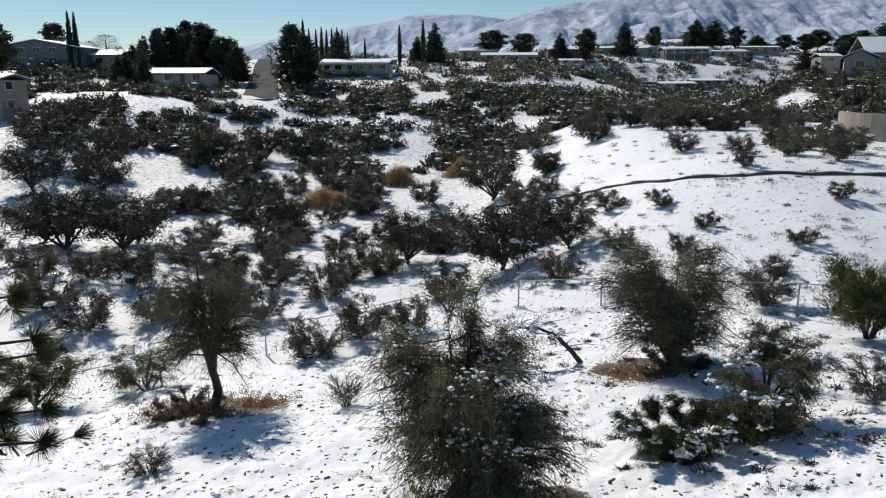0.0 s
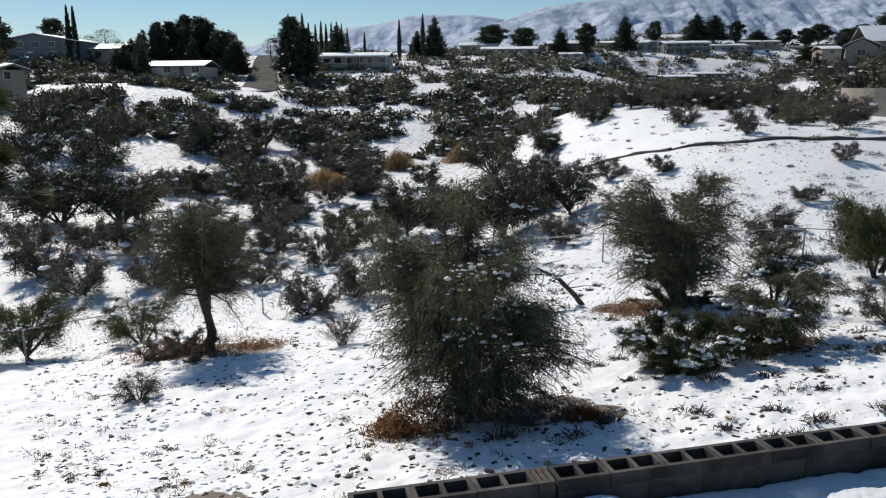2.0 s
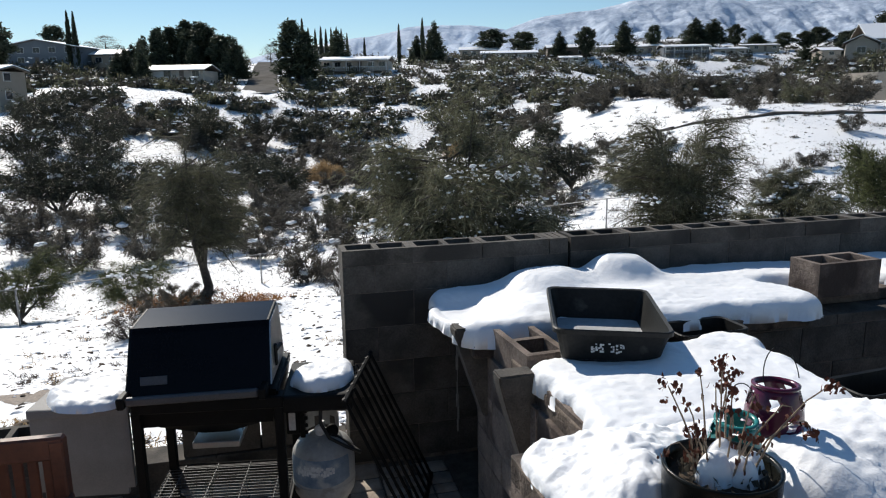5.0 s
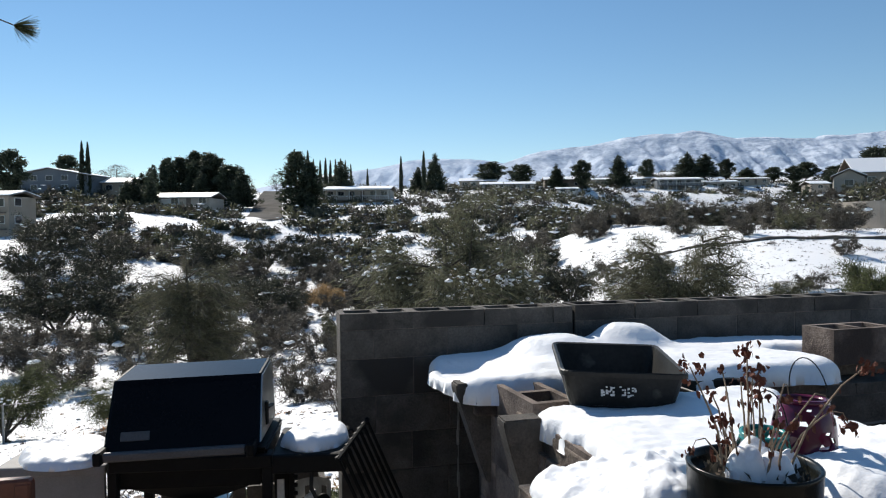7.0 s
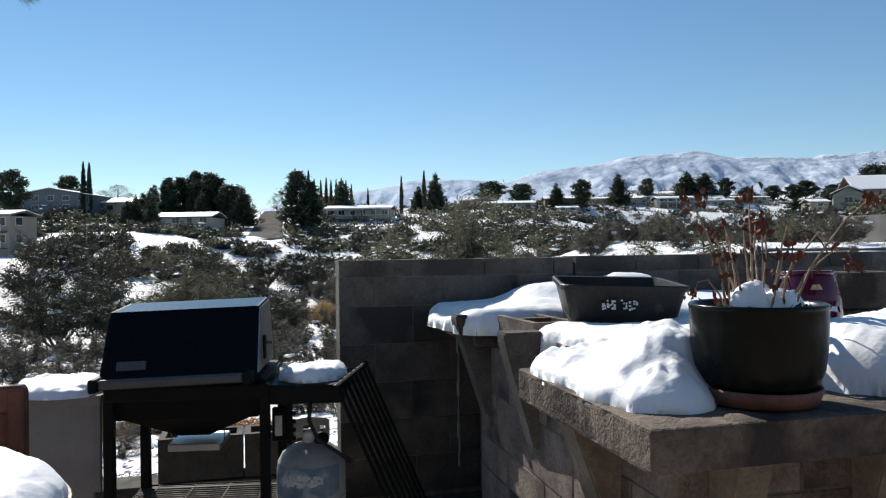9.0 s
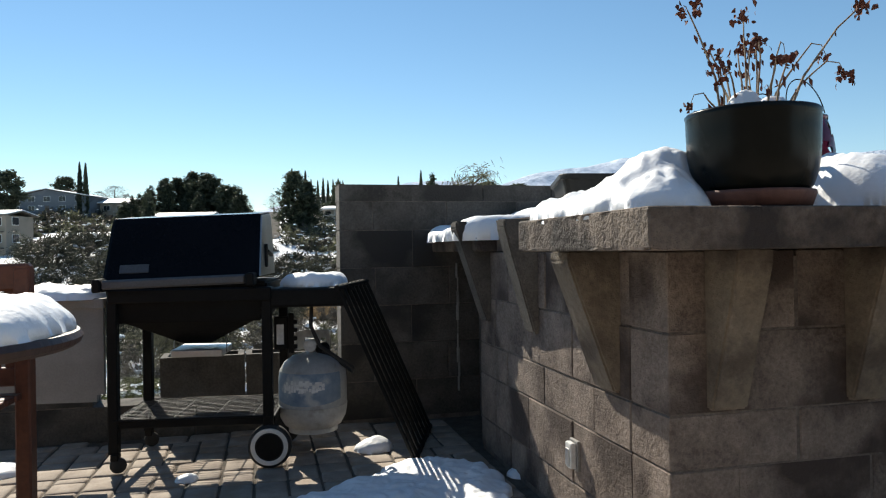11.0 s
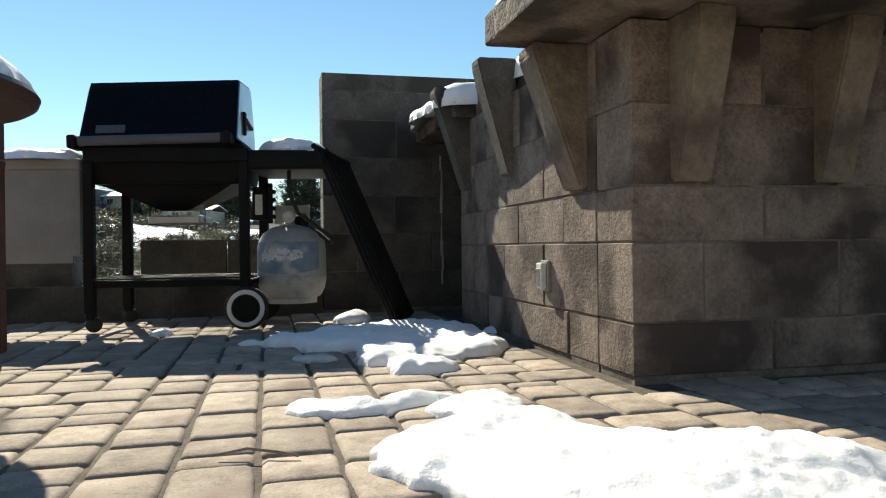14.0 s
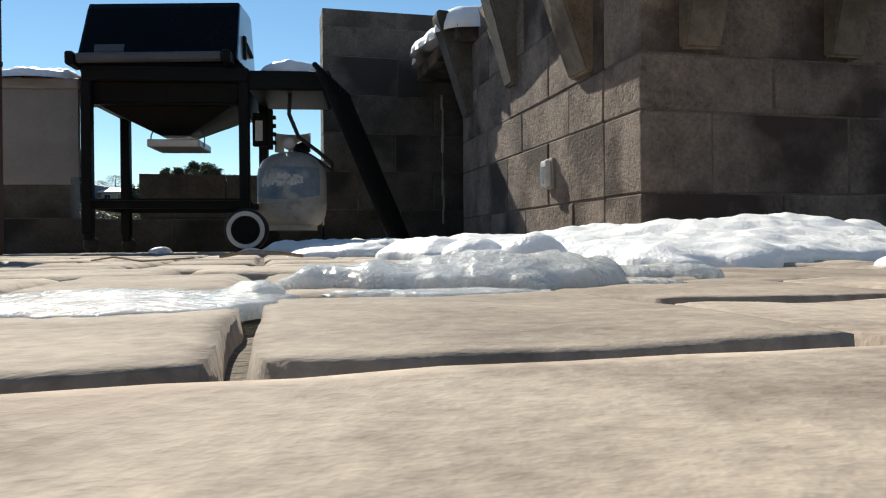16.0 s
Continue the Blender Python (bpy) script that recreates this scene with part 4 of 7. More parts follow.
for shapes, h, seed in (([(0.15, 0.60, 0.055, 0.045, 0), (0.185, 0.62, 0.05, 0.05, 0), (0.10, 0.57, 0.04, 0.025, 20)], 0.016, 1), ([(0.225, 0.655, 0.035, 0.022, 15), (0.268, 0.668, 0.03, 0.012, 0)], 0.013, 2), ([(0.238, 0.59, 0.012, 0.010, 0)], 0.008, 3),
                        ([(0.0, 0.50, 0.06, 0.035, 10), (0.05, 0.485, 0.04, 0.03, 0), (0.02, 0.44, 0.05, 0.02, 0)], 0.004, 4), ([(0.13, 0.525, 0.07, 0.014, 4)], 0.003, 5), ([(0.065, 0.51, 0.012, 0.012, 0)], 0.010, 6)):
    ob = snow_sheet("ice_patch", shapes, h, 0.06, 0.0022, lump=h * 0.3, size=0.014, seed=60 + seed, edge=0.010, grain=0.0015, material=ICE, m=ground_m)
    tagged(ob, "glassy patch of half-melted ice on the pavers", "ice")
for x, y, r in ((-0.32, 2.33, 0.06), (-0.36, 2.36, 0.035)):
    ob = snow_sheet("ice_patch", [(x, y, r, r * 0.7, 0)], 0.016, 0.03, 0.004, lump=0.006, size=0.03, seed=int(-x * 99), edge=0.012, material=ICE, m=ground_m)
    tagged(ob, "glassy patch of half-melted ice on the pavers", "ice")
for x, y, r, h in ((-0.41, 3.42, 0.09, 0.055), (0.24, 3.08, 0.08, 0.022), (-1.08, 2.98, 0.04, 0.03), (-1.9, 3.05, 0.12, 0.04)):
    snow_thing("snow_lump", "lump of fallen snow in the shade by the wall", [(x, y, r, r * 0.8, 30)], 0, h, r, int(y * 100), ground_m, lump=0.008, size=0.05, step=0.006, edge=0.012)
for pts, r in (([(-0.245, 1.335, 0.004), (-0.2, 1.345, 0.012), (-0.15, 1.338, 0.009), (-0.115, 1.335, 0.004)], 0.0026), ([(-0.34, 1.14, 0.003), (-0.28, 1.08, 0.008), (-0.235, 1.06, 0.003)], 0.0012), ([(-0.235, 1.06, 0.003), (-0.19, 1.1, 0.006)], 0.001)):
    ob = part("straw", tube(bmesh.new(), pts, r, 6), STEM)
    ob.matrix_world = pose(0, 0, FLOOR)
    tagged(ob, "dry straw lying on the pavers", "straw")


# ---- gas grill ----
GRILL = pose(-1.122, 3.112, FLOOR, 0, 0, 8.3)      # x along its front, -y towards the patio


def gas_grill():
    g = thing("gas_grill", GRILL, "black gas grill, lid closed, snow on its side shelves", "grill")
    # lid: front slopes back to a narrow flat top
    bm = bmesh.new()
    half, lean = 0.312, 0.03
    prof = [(0.0, 0.772), (0.012, 0.80), (0.105, 1.012), (0.122, 1.036), (0.37, 1.056), (0.395, 1.04), (0.44, 0.86), (0.445, 0.772)]
    rows = []
    for x, k in ((-half, 1.0), (-half + 0.012, 1.02), (half - 0.012, 1.02), (half, 1.0)):
        rows.append([bm.verts.new((-0.02 + x * (1 - 0.027 * (z - 0.772) / 0.29), 0.22 + (y - 0.22) * k, 0.772 + (z - 0.772) * k + lean * x)) for y, z in prof])
    for a, b in zip(rows, rows[1:]):
        for i in range(len(prof) - 1):
            bm.faces.new((a[i], a[i + 1], b[i + 1], b[i]))
    bm.faces.new(rows[0])
    bm.faces.new(rows[-1][::-1])
    ends = [v.co.copy() for v in rows[-1]]
    lid = part("lid", bm, BLACK, g, "glossy black enamelled lid")
    bm = bmesh.new()
    mid = sum(ends, Vector()) / len(ends)
    inner, outer = ([bm.verts.new(mid + (p - mid) * 0.965 + Vector((dx, 0, 0))) for p in ends] for dx in (0.0, 0.005))
    bm.faces.new(outer)
    for i in range(len(ends)):
        bm.faces.new((inner[i], inner[i - 1], outer[i - 1], outer[i]))
    bmesh.ops.recalc_face_normals(bm, faces=bm.faces)
    part("lid_end", bm, CAST, lid, "bare cast aluminium lid end")
    for x in (-half + 0.002, half - 0.026):
        part("lid_edge", box(bmesh.new(), x - 0.015, x - 0.001, 0.12, 0.37, 1.032, 1.042, 0.003, Matrix.Translation((0, 0.122, 1.036 + lean * x)) @ pose(0, 0, 0, 4.6) @ Matrix.Translation((0, -0.122, -1.036))), BLACK_ROUGH, lid)
    part("badge", box(bmesh.new(), -0.268, -0.152, -0.003, 0.003, 0.812, 0.850, 0.002, Matrix.Translation((0, 0.0105, 0.812)) @ pose(0, 0, 0, -23.7, -1.7) @ Matrix.Translation((0, 0, -0.812))), HANDLE, lid, "small dull grey badge plate")
    # side thermostat flap and hinge
    part("side_latch", box(bmesh.new(), half - 0.028, half - 0.006, 0.145, 0.175, 0.82, 0.92, 0.004), BLACK_ROUGH, lid)
    part("side_latch", box(bmesh.new(), half - 0.028, half - 0.002, 0.165, 0.32, 0.885, 0.897, 0.003, Matrix.Translation((0, 0.165, 0.89)) @ pose(0, 0, 0, -8) @ Matrix.Translation((0, -0.165, -0.89))), BLACK_ROUGH, lid)
    tip = Matrix.Translation((0, 0, 0.77)) @ pose(0, 0, 0, 0, -1.6) @ Matrix.Translation((0, 0, -0.77))
    handle = part("handle", box(bmesh.new(), -0.312, 0.25, -0.075, -0.045, 0.752, 0.790, 0.008, tip), HANDLE, g, "long dull steel handle bar")
    for x in (-0.345, 0.25):
        part("handle_end", box(bmesh.new(), x, x + 0.033, -0.085, 0.02, 0.742, 0.795, 0.006, tip), BLACK_ROUGH, handle)
    # cook box and burner funnel
    def frustum(bm, z0, a0, b0, z1, a1, b1, y=0.24):
        lo = [bm.verts.new((sx * a0, y + sy * b0, z0)) for sx, sy in ((-1, -1), (1, -1), (1, 1), (-1, 1))]
        hi = [bm.verts.new((sx * a1, y + sy * b1, z1)) for sx, sy in ((-1, -1), (1, -1), (1, 1), (-1, 1))]
        for i in range(4):
            bm.faces.new((lo[i], lo[(i + 1) % 4], hi[(i + 1) % 4], hi[i]))
        bm.faces.new(lo[::-1])
        bm.faces.new(hi)
        return bm
    bm = frustum(bmesh.new(), 0.60, 0.298, 0.22, 0.765, 0.325, 0.25)
    bmesh.ops.bevel(bm, geom=list(bm.edges), offset=0.01, segments=2, affect='EDGES')
    part("cook_box", bm, BLACK_ROUGH, g, "matt black cook box")
    part("funnel", frustum(bmesh.new(), 0.498, 0.06, 0.07, 0.599, 0.262, 0.19), BLACK_ROUGH, g)
    tray = part("drip_tray", box(bmesh.new(), -0.10, 0.115, 0.12, 0.34, 0.442, 0.474, 0.004), STEEL, g, "shallow metal drip tray")
    for x in (-0.105, 0.118):
        part("tray_hanger", tube(bmesh.new(), [(x, 0.2, 0.45), (x, 0.2, 0.50), (x * 0.9, 0.22, 0.54)], 0.003, 5), WIRE, tray)
    part("control_panel", box(bmesh.new(), -0.305, 0.345, -0.03, 0.05, 0.685, 0.742, 0.006), BLACK_ROUGH, g)
    # legs, stretchers and bottom rack
    for x, y in ((-0.292, 0.0), (0.322, 0.0), (-0.275, 0.40), (0.345, 0.36)):
        part("leg", box(bmesh.new(), x - 0.02, x + 0.02, y - 0.02, y + 0.02, 0.075 if x < 0 else 0.13, 0.70, 0.004), BLACK_ROUGH, g)
    for dims in ((-0.285, 0.335, -0.012, 0.01, 0.178, 0.208), (-0.28, 0.345, 0.39, 0.41, 0.178, 0.208), (-0.30, -0.275, 0.01, 0.41, 0.178, 0.206), (0.325, 0.347, 0.01, 0.41, 0.178, 0.206)):
        part("stretcher", box(bmesh.new(), *dims, 0.003), BLACK_ROUGH, g)
    rack = part("bottom_rack", tube(bmesh.new(), [(-0.29, -0.02, 0.213), (0.33, -0.02, 0.213), (0.33, 0.42, 0.213), (-0.29, 0.42, 0.213), (-0.29, -0.02, 0.213)], 0.004, 5), BLACK_ROUGH, g, "grey wire bottom rack")
    for k in range(15):
        y = 0.0 + 0.028 * k
        part("rack_wire", tube(bmesh.new(), [(-0.29, y, 0.215), (0.33, y, 0.215)], 0.0022, 4), RACK, rack)
    for k in range(4):
        x = -0.22 + 0.16 * k
        part("rack_wire", tube(bmesh.new(), [(x, -0.02, 0.211), (x, 0.42, 0.211)], 0.003, 4), RACK, rack)
    # wheels and casters
    for y in (0.02, 0.39):
        w = part("wheel", lathe(bmesh.new(), [(0.02, -0.022), (0.078, -0.022), (0.088, -0.014), (0.088, 0.014), (0.078, 0.022), (0.02, 0.022)], 40, pose(0.328, y - 0.03, 0.088, 90)), RUBBER, g, "black rubber wheel with a white rim", smooth=True)
        part("rim", lathe(bmesh.new(), [(0.058, -0.0245), (0.060, -0.026), (0.074, -0.026), (0.076, -0.0225), (0.058, -0.022)], 40, pose(0.328, y - 0.03, 0.088, 90) @ pose(0, 0, 0, 180 if y < 0.1 else 0), closed=True), WHITE_RIM, w, "off-white wheel rim ring")
        part("hub", lathe(bmesh.new(), [(0.004, -0.024), (0.05, -0.0235), (0.056, -0.02), (0.056, 0.02)], 24, pose(0.328, y - 0.03, 0.088, 90) @ pose(0, 0, 0, 180 if y < 0.1 else 0)), BLACK_ROUGH, w)
    for x, y in ((-0.285, -0.01), (-0.275, 0.40)):
        c = part("caster", lathe(bmesh.new(), [(0.008, -0.012), (0.028, -0.012), (0.032, -0.006), (0.032, 0.006), (0.028, 0.012), (0.008, 0.012)], 20, pose(x + 0.01, y, 0.033, 90, 0, 25)), RUBBER, g, smooth=True)
        part("caster_fork", box(bmesh.new(), x - 0.016, x + 0.016, y - 0.02, y + 0.02, 0.05, 0.08, 0.004), BLACK_ROUGH, c)
    # side shelves with snow
    shelf = part("side_shelf", box(bmesh.new(), 0.335, 0.648, -0.02, 0.42, 0.655, 0.735, 0.012, segments=2), BLACK_ROUGH, g, "black side shelf with tool hooks")
    for k in range(4):
        part("tool_hook", tube(bmesh.new(), [(0.64, 0.02 + 0.1 * k, 0.735), (0.66, 0.02 + 0.1 * k, 0.742), (0.67, 0.02 + 0.1 * k, 0.72)], 0.004, 5), BLACK_ROUGH, shelf)
    part("left_shelf", box(bmesh.new(), -0.77, -0.335, 0.03, 0.44, 0.662, 0.706, 0.008, segments=2), GREY_PLASTIC, g, "grey fold-down side shelf")
    bm = box(bmesh.new(), -0.765, -0.345, 0.045, 0.068, 0.28, 0.663, 0.0)
    bmesh.ops.bevel(bm, geom=[e for e in bm.edges if abs(e.verts[0].co.x - e.verts[1].co.x) < 1e-4 and abs(e.verts[0].co.z - e.verts[1].co.z) < 1e-4 and e.verts[0].co.z < 0.3], offset=0.03, segments=4, affect='EDGES')
    part("hanging_panel", bm, GREY_PLASTIC, g, "dull grey plastic panel hanging below the shelf")
    # gas hose, regulator and igniter box
    part("hose", tube(bmesh.new(), [(0.50, 0.05, 0.665), (0.495, 0.05, 0.57), (0.53, 0.08, 0.48), (0.61, 0.10, 0.42), (0.665, 0.14, 0.375), (0.665, 0.18, 0.35), (0.61, 0.20, 0.39), (0.53, 0.215, 0.44)], 0.0085, 8), RUBBER, g, "black rubber gas hose", smooth=True)
    plate = part("control_box", box(bmesh.new(), 0.322, 0.385, 0.19, 0.215, 0.455, 0.60, 0.004), BLACK_ROUGH, g)
    part("warning_plate", box(bmesh.new(), 0.334, 0.366, 0.186, 0.191, 0.478, 0.566, 0.002), LABEL_WHITE, plate, "small pale warning plate")
    part("tool_rail", box(bmesh.new(), 0.386, 0.41, 0.18, 0.20, 0.44, 0.615, 0.003), BLACK_ROUGH, g)
    for k in range(4):
        part("bracket_tab", box(bmesh.new(), 0.405, 0.425, 0.172, 0.184, 0.46 + 0.036 * k, 0.478 + 0.036 * k, 0.003), BLACK_ROUGH, g)
    return g


gas_grill()
snow_thing("snow_on_shelf", "pillow of snow on the grill's side shelf", [(0.50, 0.17, 0.14, 0.16, 0), (0.54, 0.22, 0.11, 0.14, 0)], 0.734, 0.055, 0.045, 31, GRILL, lump=0.005, size=0.08, billow=0.005, step=0.008, edge=0.012)
snow_thing("snow_on_shelf", "slumped snow on the grill's grey shelf", [(-0.55, 0.2, 0.19, 0.20, 0), (-0.50, 0.1, 0.15, 0.12, 0)], 0.705, 0.042, 0.06, 33, GRILL, billow=0.005, lump=0.014, size=0.08, step=0.008, edge=0.015)


def gas_tank():
    t = thing("propane_tank", pose(-0.678, 3.42, FLOOR + 0.09), "worn white propane tank with a blue label", "gas tank")
    prof = [(0.10, 0.018), (0.125, 0.03), (0.144, 0.065), (0.15, 0.10), (0.15, 0.235), (0.145, 0.27), (0.125, 0.305), (0.09, 0.33), (0.045, 0.343), (0.018, 0.347)]
    part("tank_body", lathe(bmesh.new(), prof, 48), TANK, t, smooth=True)
    part("weld_seam", lathe(bmesh.new(), [(0.150, 0.113), (0.1525, 0.115), (0.1525, 0.119), (0.150, 0.121)], 48, closed=True), TANK, t, smooth=True)
    part("foot_ring", lathe(bmesh.new(), [(0.102, 0.0), (0.108, 0.0), (0.108, 0.03), (0.102, 0.03)], 40, closed=True), TANK, t)
    bm = bmesh.new()
    cols = []
    for k in range(27):
        a, lo = radians(205 + 5 * k), 0.16 - 0.03 * math.cos(radians(200 + 5.5 * k - 270))
        cols.append([bm.verts.new((r * math.cos(a), r * math.sin(a), z)) for z, r in ((lo, 0.1512), (0.235, 0.1512), (0.268, 0.1467))])
    for p, q in zip(cols, cols[1:]):
        for k in range(2):
            bm.faces.new((p[k], q[k], q[k + 1], p[k + 1]))
    part("label_band", bm, LABEL_BLUE, t, "faded blue label")
    bm = bmesh.new()
    r = random.Random(8)
    for k in range(14):
        a = radians(232 + 5.2 * k)
        for z0 in (0.195, 0.215):
            w, h, zz = radians(r.uniform(2.0, 4.2)), r.uniform(0.012, 0.03), z0 + r.uniform(-0.012, 0.008)
            bm.faces.new([bm.verts.new((0.152 * math.cos(b), 0.152 * math.sin(b), z)) for b, z in ((a - w, zz), (a + w, zz), (a + w * 0.8, zz + h), (a - w * 0.6, zz + h))])
    part("worn_print", bm, LABEL_WHITE, t, "illegible worn white print")
    bm = bmesh.new()
    for k in range(20):
        a0, a1 = radians(10 + 8 * k), radians(18 + 8 * k)
        cut = 0.35 + (0.05 if k in (5, 6, 7, 12, 13, 14) else 0.0)
        for rr in (0.078, 0.082):
            bm.faces.new([bm.verts.new((rr * math.cos(a), rr * math.sin(a), z)) for a, z in ((a0, cut), (a1, cut), (a1, 0.435), (a0, 0.435))])
    part("collar", bm, TANK, t)
    valve = part("valve", lathe(bmesh.new(), [(0.016, 0.34), (0.016, 0.40), (0.012, 0.405)], 12), WIRE, t)
    part("valve_knob", lathe(bmesh.new(), [(0.012, -0.012), (0.026, -0.010), (0.028, 0.0), (0.026, 0.010), (0.012, 0.012)], 16, pose(0, -0.045, 0.378, 90)), LABEL_WHITE, valve, smooth=True)
    part("regulator", lathe(bmesh.new(), [(0.012, -0.012), (0.032, -0.008), (0.032, 0.008), (0.012, 0.012)], 16, pose(0.05, -0.01, 0.36, 70, 20)), BLACK_ROUGH, valve, smooth=True)


gas_tank()


def leaning_grate():
    """A slatted black panel: its foot on the pavers, its head against the grill's shelf."""
    foot, head = Vector((-0.20, 3.20, FLOOR)), Vector((-0.50, 3.10, 0.735))
    across = Vector((0.02, 0.60, 0.0))
    long = head - foot
    base = thing("slatted_panel", Matrix.Translation(foot), "black metal slatted panel leaning against the grill", "panel")
    for k in range(8):
        a = across * (k / 7)
        part("slat", tube(bmesh.new(), [a, a + long], 0.0085, 6), BLACK_ROUGH, base)
    for t in (0.015, 0.985):
        part("cross_bar", tube(bmesh.new(), [long * t - across * 0.03, long * t + across * 1.03], 0.011, 6), BLACK_ROUGH, base)


leaning_grate()


# ---- table and chair ----
def round_table():
    t = thing("round_table", pose(-1.28, 1.69, FLOOR - 0.028), "round dark wooden bistro table capped with snow", "table")
    part("tabletop", lathe(bmesh.new(), [(0.42, 0.694), (0.436, 0.697), (0.45, 0.706), (0.455, 0.72), (0.447, 0.733), (0.425, 0.735)], 72), DARKWOOD, t, smooth=False)
    for k, (x, y) in enumerate(((0.16, 0.16), (0.16, -0.16), (-0.16, -0.16), (-0.16, 0.16))):
        leg = part("table_leg", box(bmesh.new(), x - 0.03, x + 0.03, y - 0.03, y + 0.03, 0.028, 0.695, 0.005), REDWOOD, t)
    part("apron", lathe(bmesh.new(), [(0.22, 0.64), (0.24, 0.64), (0.24, 0.695), (0.22, 0.695)], 40, closed=True), DARKWOOD, t)


round_table()
snow_thing("snow_on_table", "thick round cap of snow on the table", [(0, 0, 0.437, 0.437, 0)], 0.706 + FLOOR, 0.075, 0.10, 37, pose(-1.28, 1.69, 0), billow=0.005, lump=0.010, size=0.08, step=0.012, edge=0.02)


def wooden_chair():
    c = thing("wooden_chair", pose(-1.59, 2.22, FLOOR, 0, 0, 14), "red-stained wooden chair with a slatted back", "chair")
    for x in (-0.24, 0.24):
        part("back_post", box(bmesh.new(), x - 0.024, x + 0.024, 0.20, 0.26, 0, 0.845, 0.006), REDWOOD, c)
        part("front_leg", box(bmesh.new(), x - 0.024, x + 0.024, -0.24, -0.18, 0, 0.62, 0.006), REDWOOD, c)
        part("arm", box(bmesh.new(), x - 0.035, x + 0.035, -0.26, 0.24, 0.60, 0.63, 0.008), REDWOOD, c)
    part("top_rail", box(bmesh.new(), -0.265, 0.265, 0.205, 0.25, 0.77, 0.858, 0.008), REDWOOD, c)
    part("lower_rail", box(bmesh.new(), -0.22, 0.22, 0.215, 0.245, 0.46, 0.52, 0.005), REDWOOD, c)
    for k in range(9):
        x = -0.2 + 0.05 * k
        part("back_slat", box(bmesh.new(), x - 0.017, x + 0.017, 0.222, 0.238, 0.50, 0.81, 0.003), REDWOOD, c)
    for k in range(6):
        y = -0.22 + 0.075 * k
        part("seat_slat", box(bmesh.new(), -0.24, 0.24, y, y + 0.06, 0.42, 0.44, 0.003), REDWOOD, c)


wooden_chair()


# ---- plants ----
def sprigs(P, D, length, width, r, tip=0.35):
    """Thin leaf blades: one quad at each place P along each direction D."""
    n = len(P)
    D = D / np.maximum(np.linalg.norm(D, axis=1, keepdims=True), 1e-6)
    S = np.cross(D, r.normal(size=(n, 3)))
    S /= np.maximum(np.linalg.norm(S, axis=1, keepdims=True), 1e-6)
    L = (length * r.uniform(0.6, 1.3, n))[:, None] / 2
    W = (width * r.uniform(0.7, 1.3, n))[:, None] / 2
    V = np.stack([P - D * L - S * W, P - D * L + S * W, P + D * L + S * W * tip, P + D * L - S * W * tip], 1).reshape(-1, 3)
    return V, np.arange(4 * n).reshape(n, 4)


BALL = bmesh.new()
bmesh.ops.create_icosphere(BALL, subdivisions=1, radius=1)
BALL_V = np.array([v.co[:] for v in BALL.verts])
BALL_F = np.array([[v.index for v in f.verts] for f in BALL.faces])
BALL.free()


def puffs(P, size, r, squash=0.62):
    """Small uneven clots of snow at the places P."""
    n, k = len(P), len(BALL_V)
    s = size * r.uniform(0.4, 1.25, n)
    V = BALL_V[None] * (1 + 0.30 * r.normal(size=(n, k, 1))) * s[:, None, None] * np.stack([r.uniform(0.7, 1.8, n), r.uniform(0.7, 1.5, n), np.full(n, squash)], 1)[:, None]
    a = r.uniform(0, 6.28, n)
    c, q = np.cos(a)[:, None], np.sin(a)[:, None]
    V = np.stack([V[..., 0] * c - V[..., 1] * q, V[..., 0] * q + V[..., 1] * c, V[..., 2]], -1) + P[:, None]
    return V.reshape(-1, 3), (BALL_F[None] + k * np.arange(n)[:, None, None]).reshape(-1, 3)


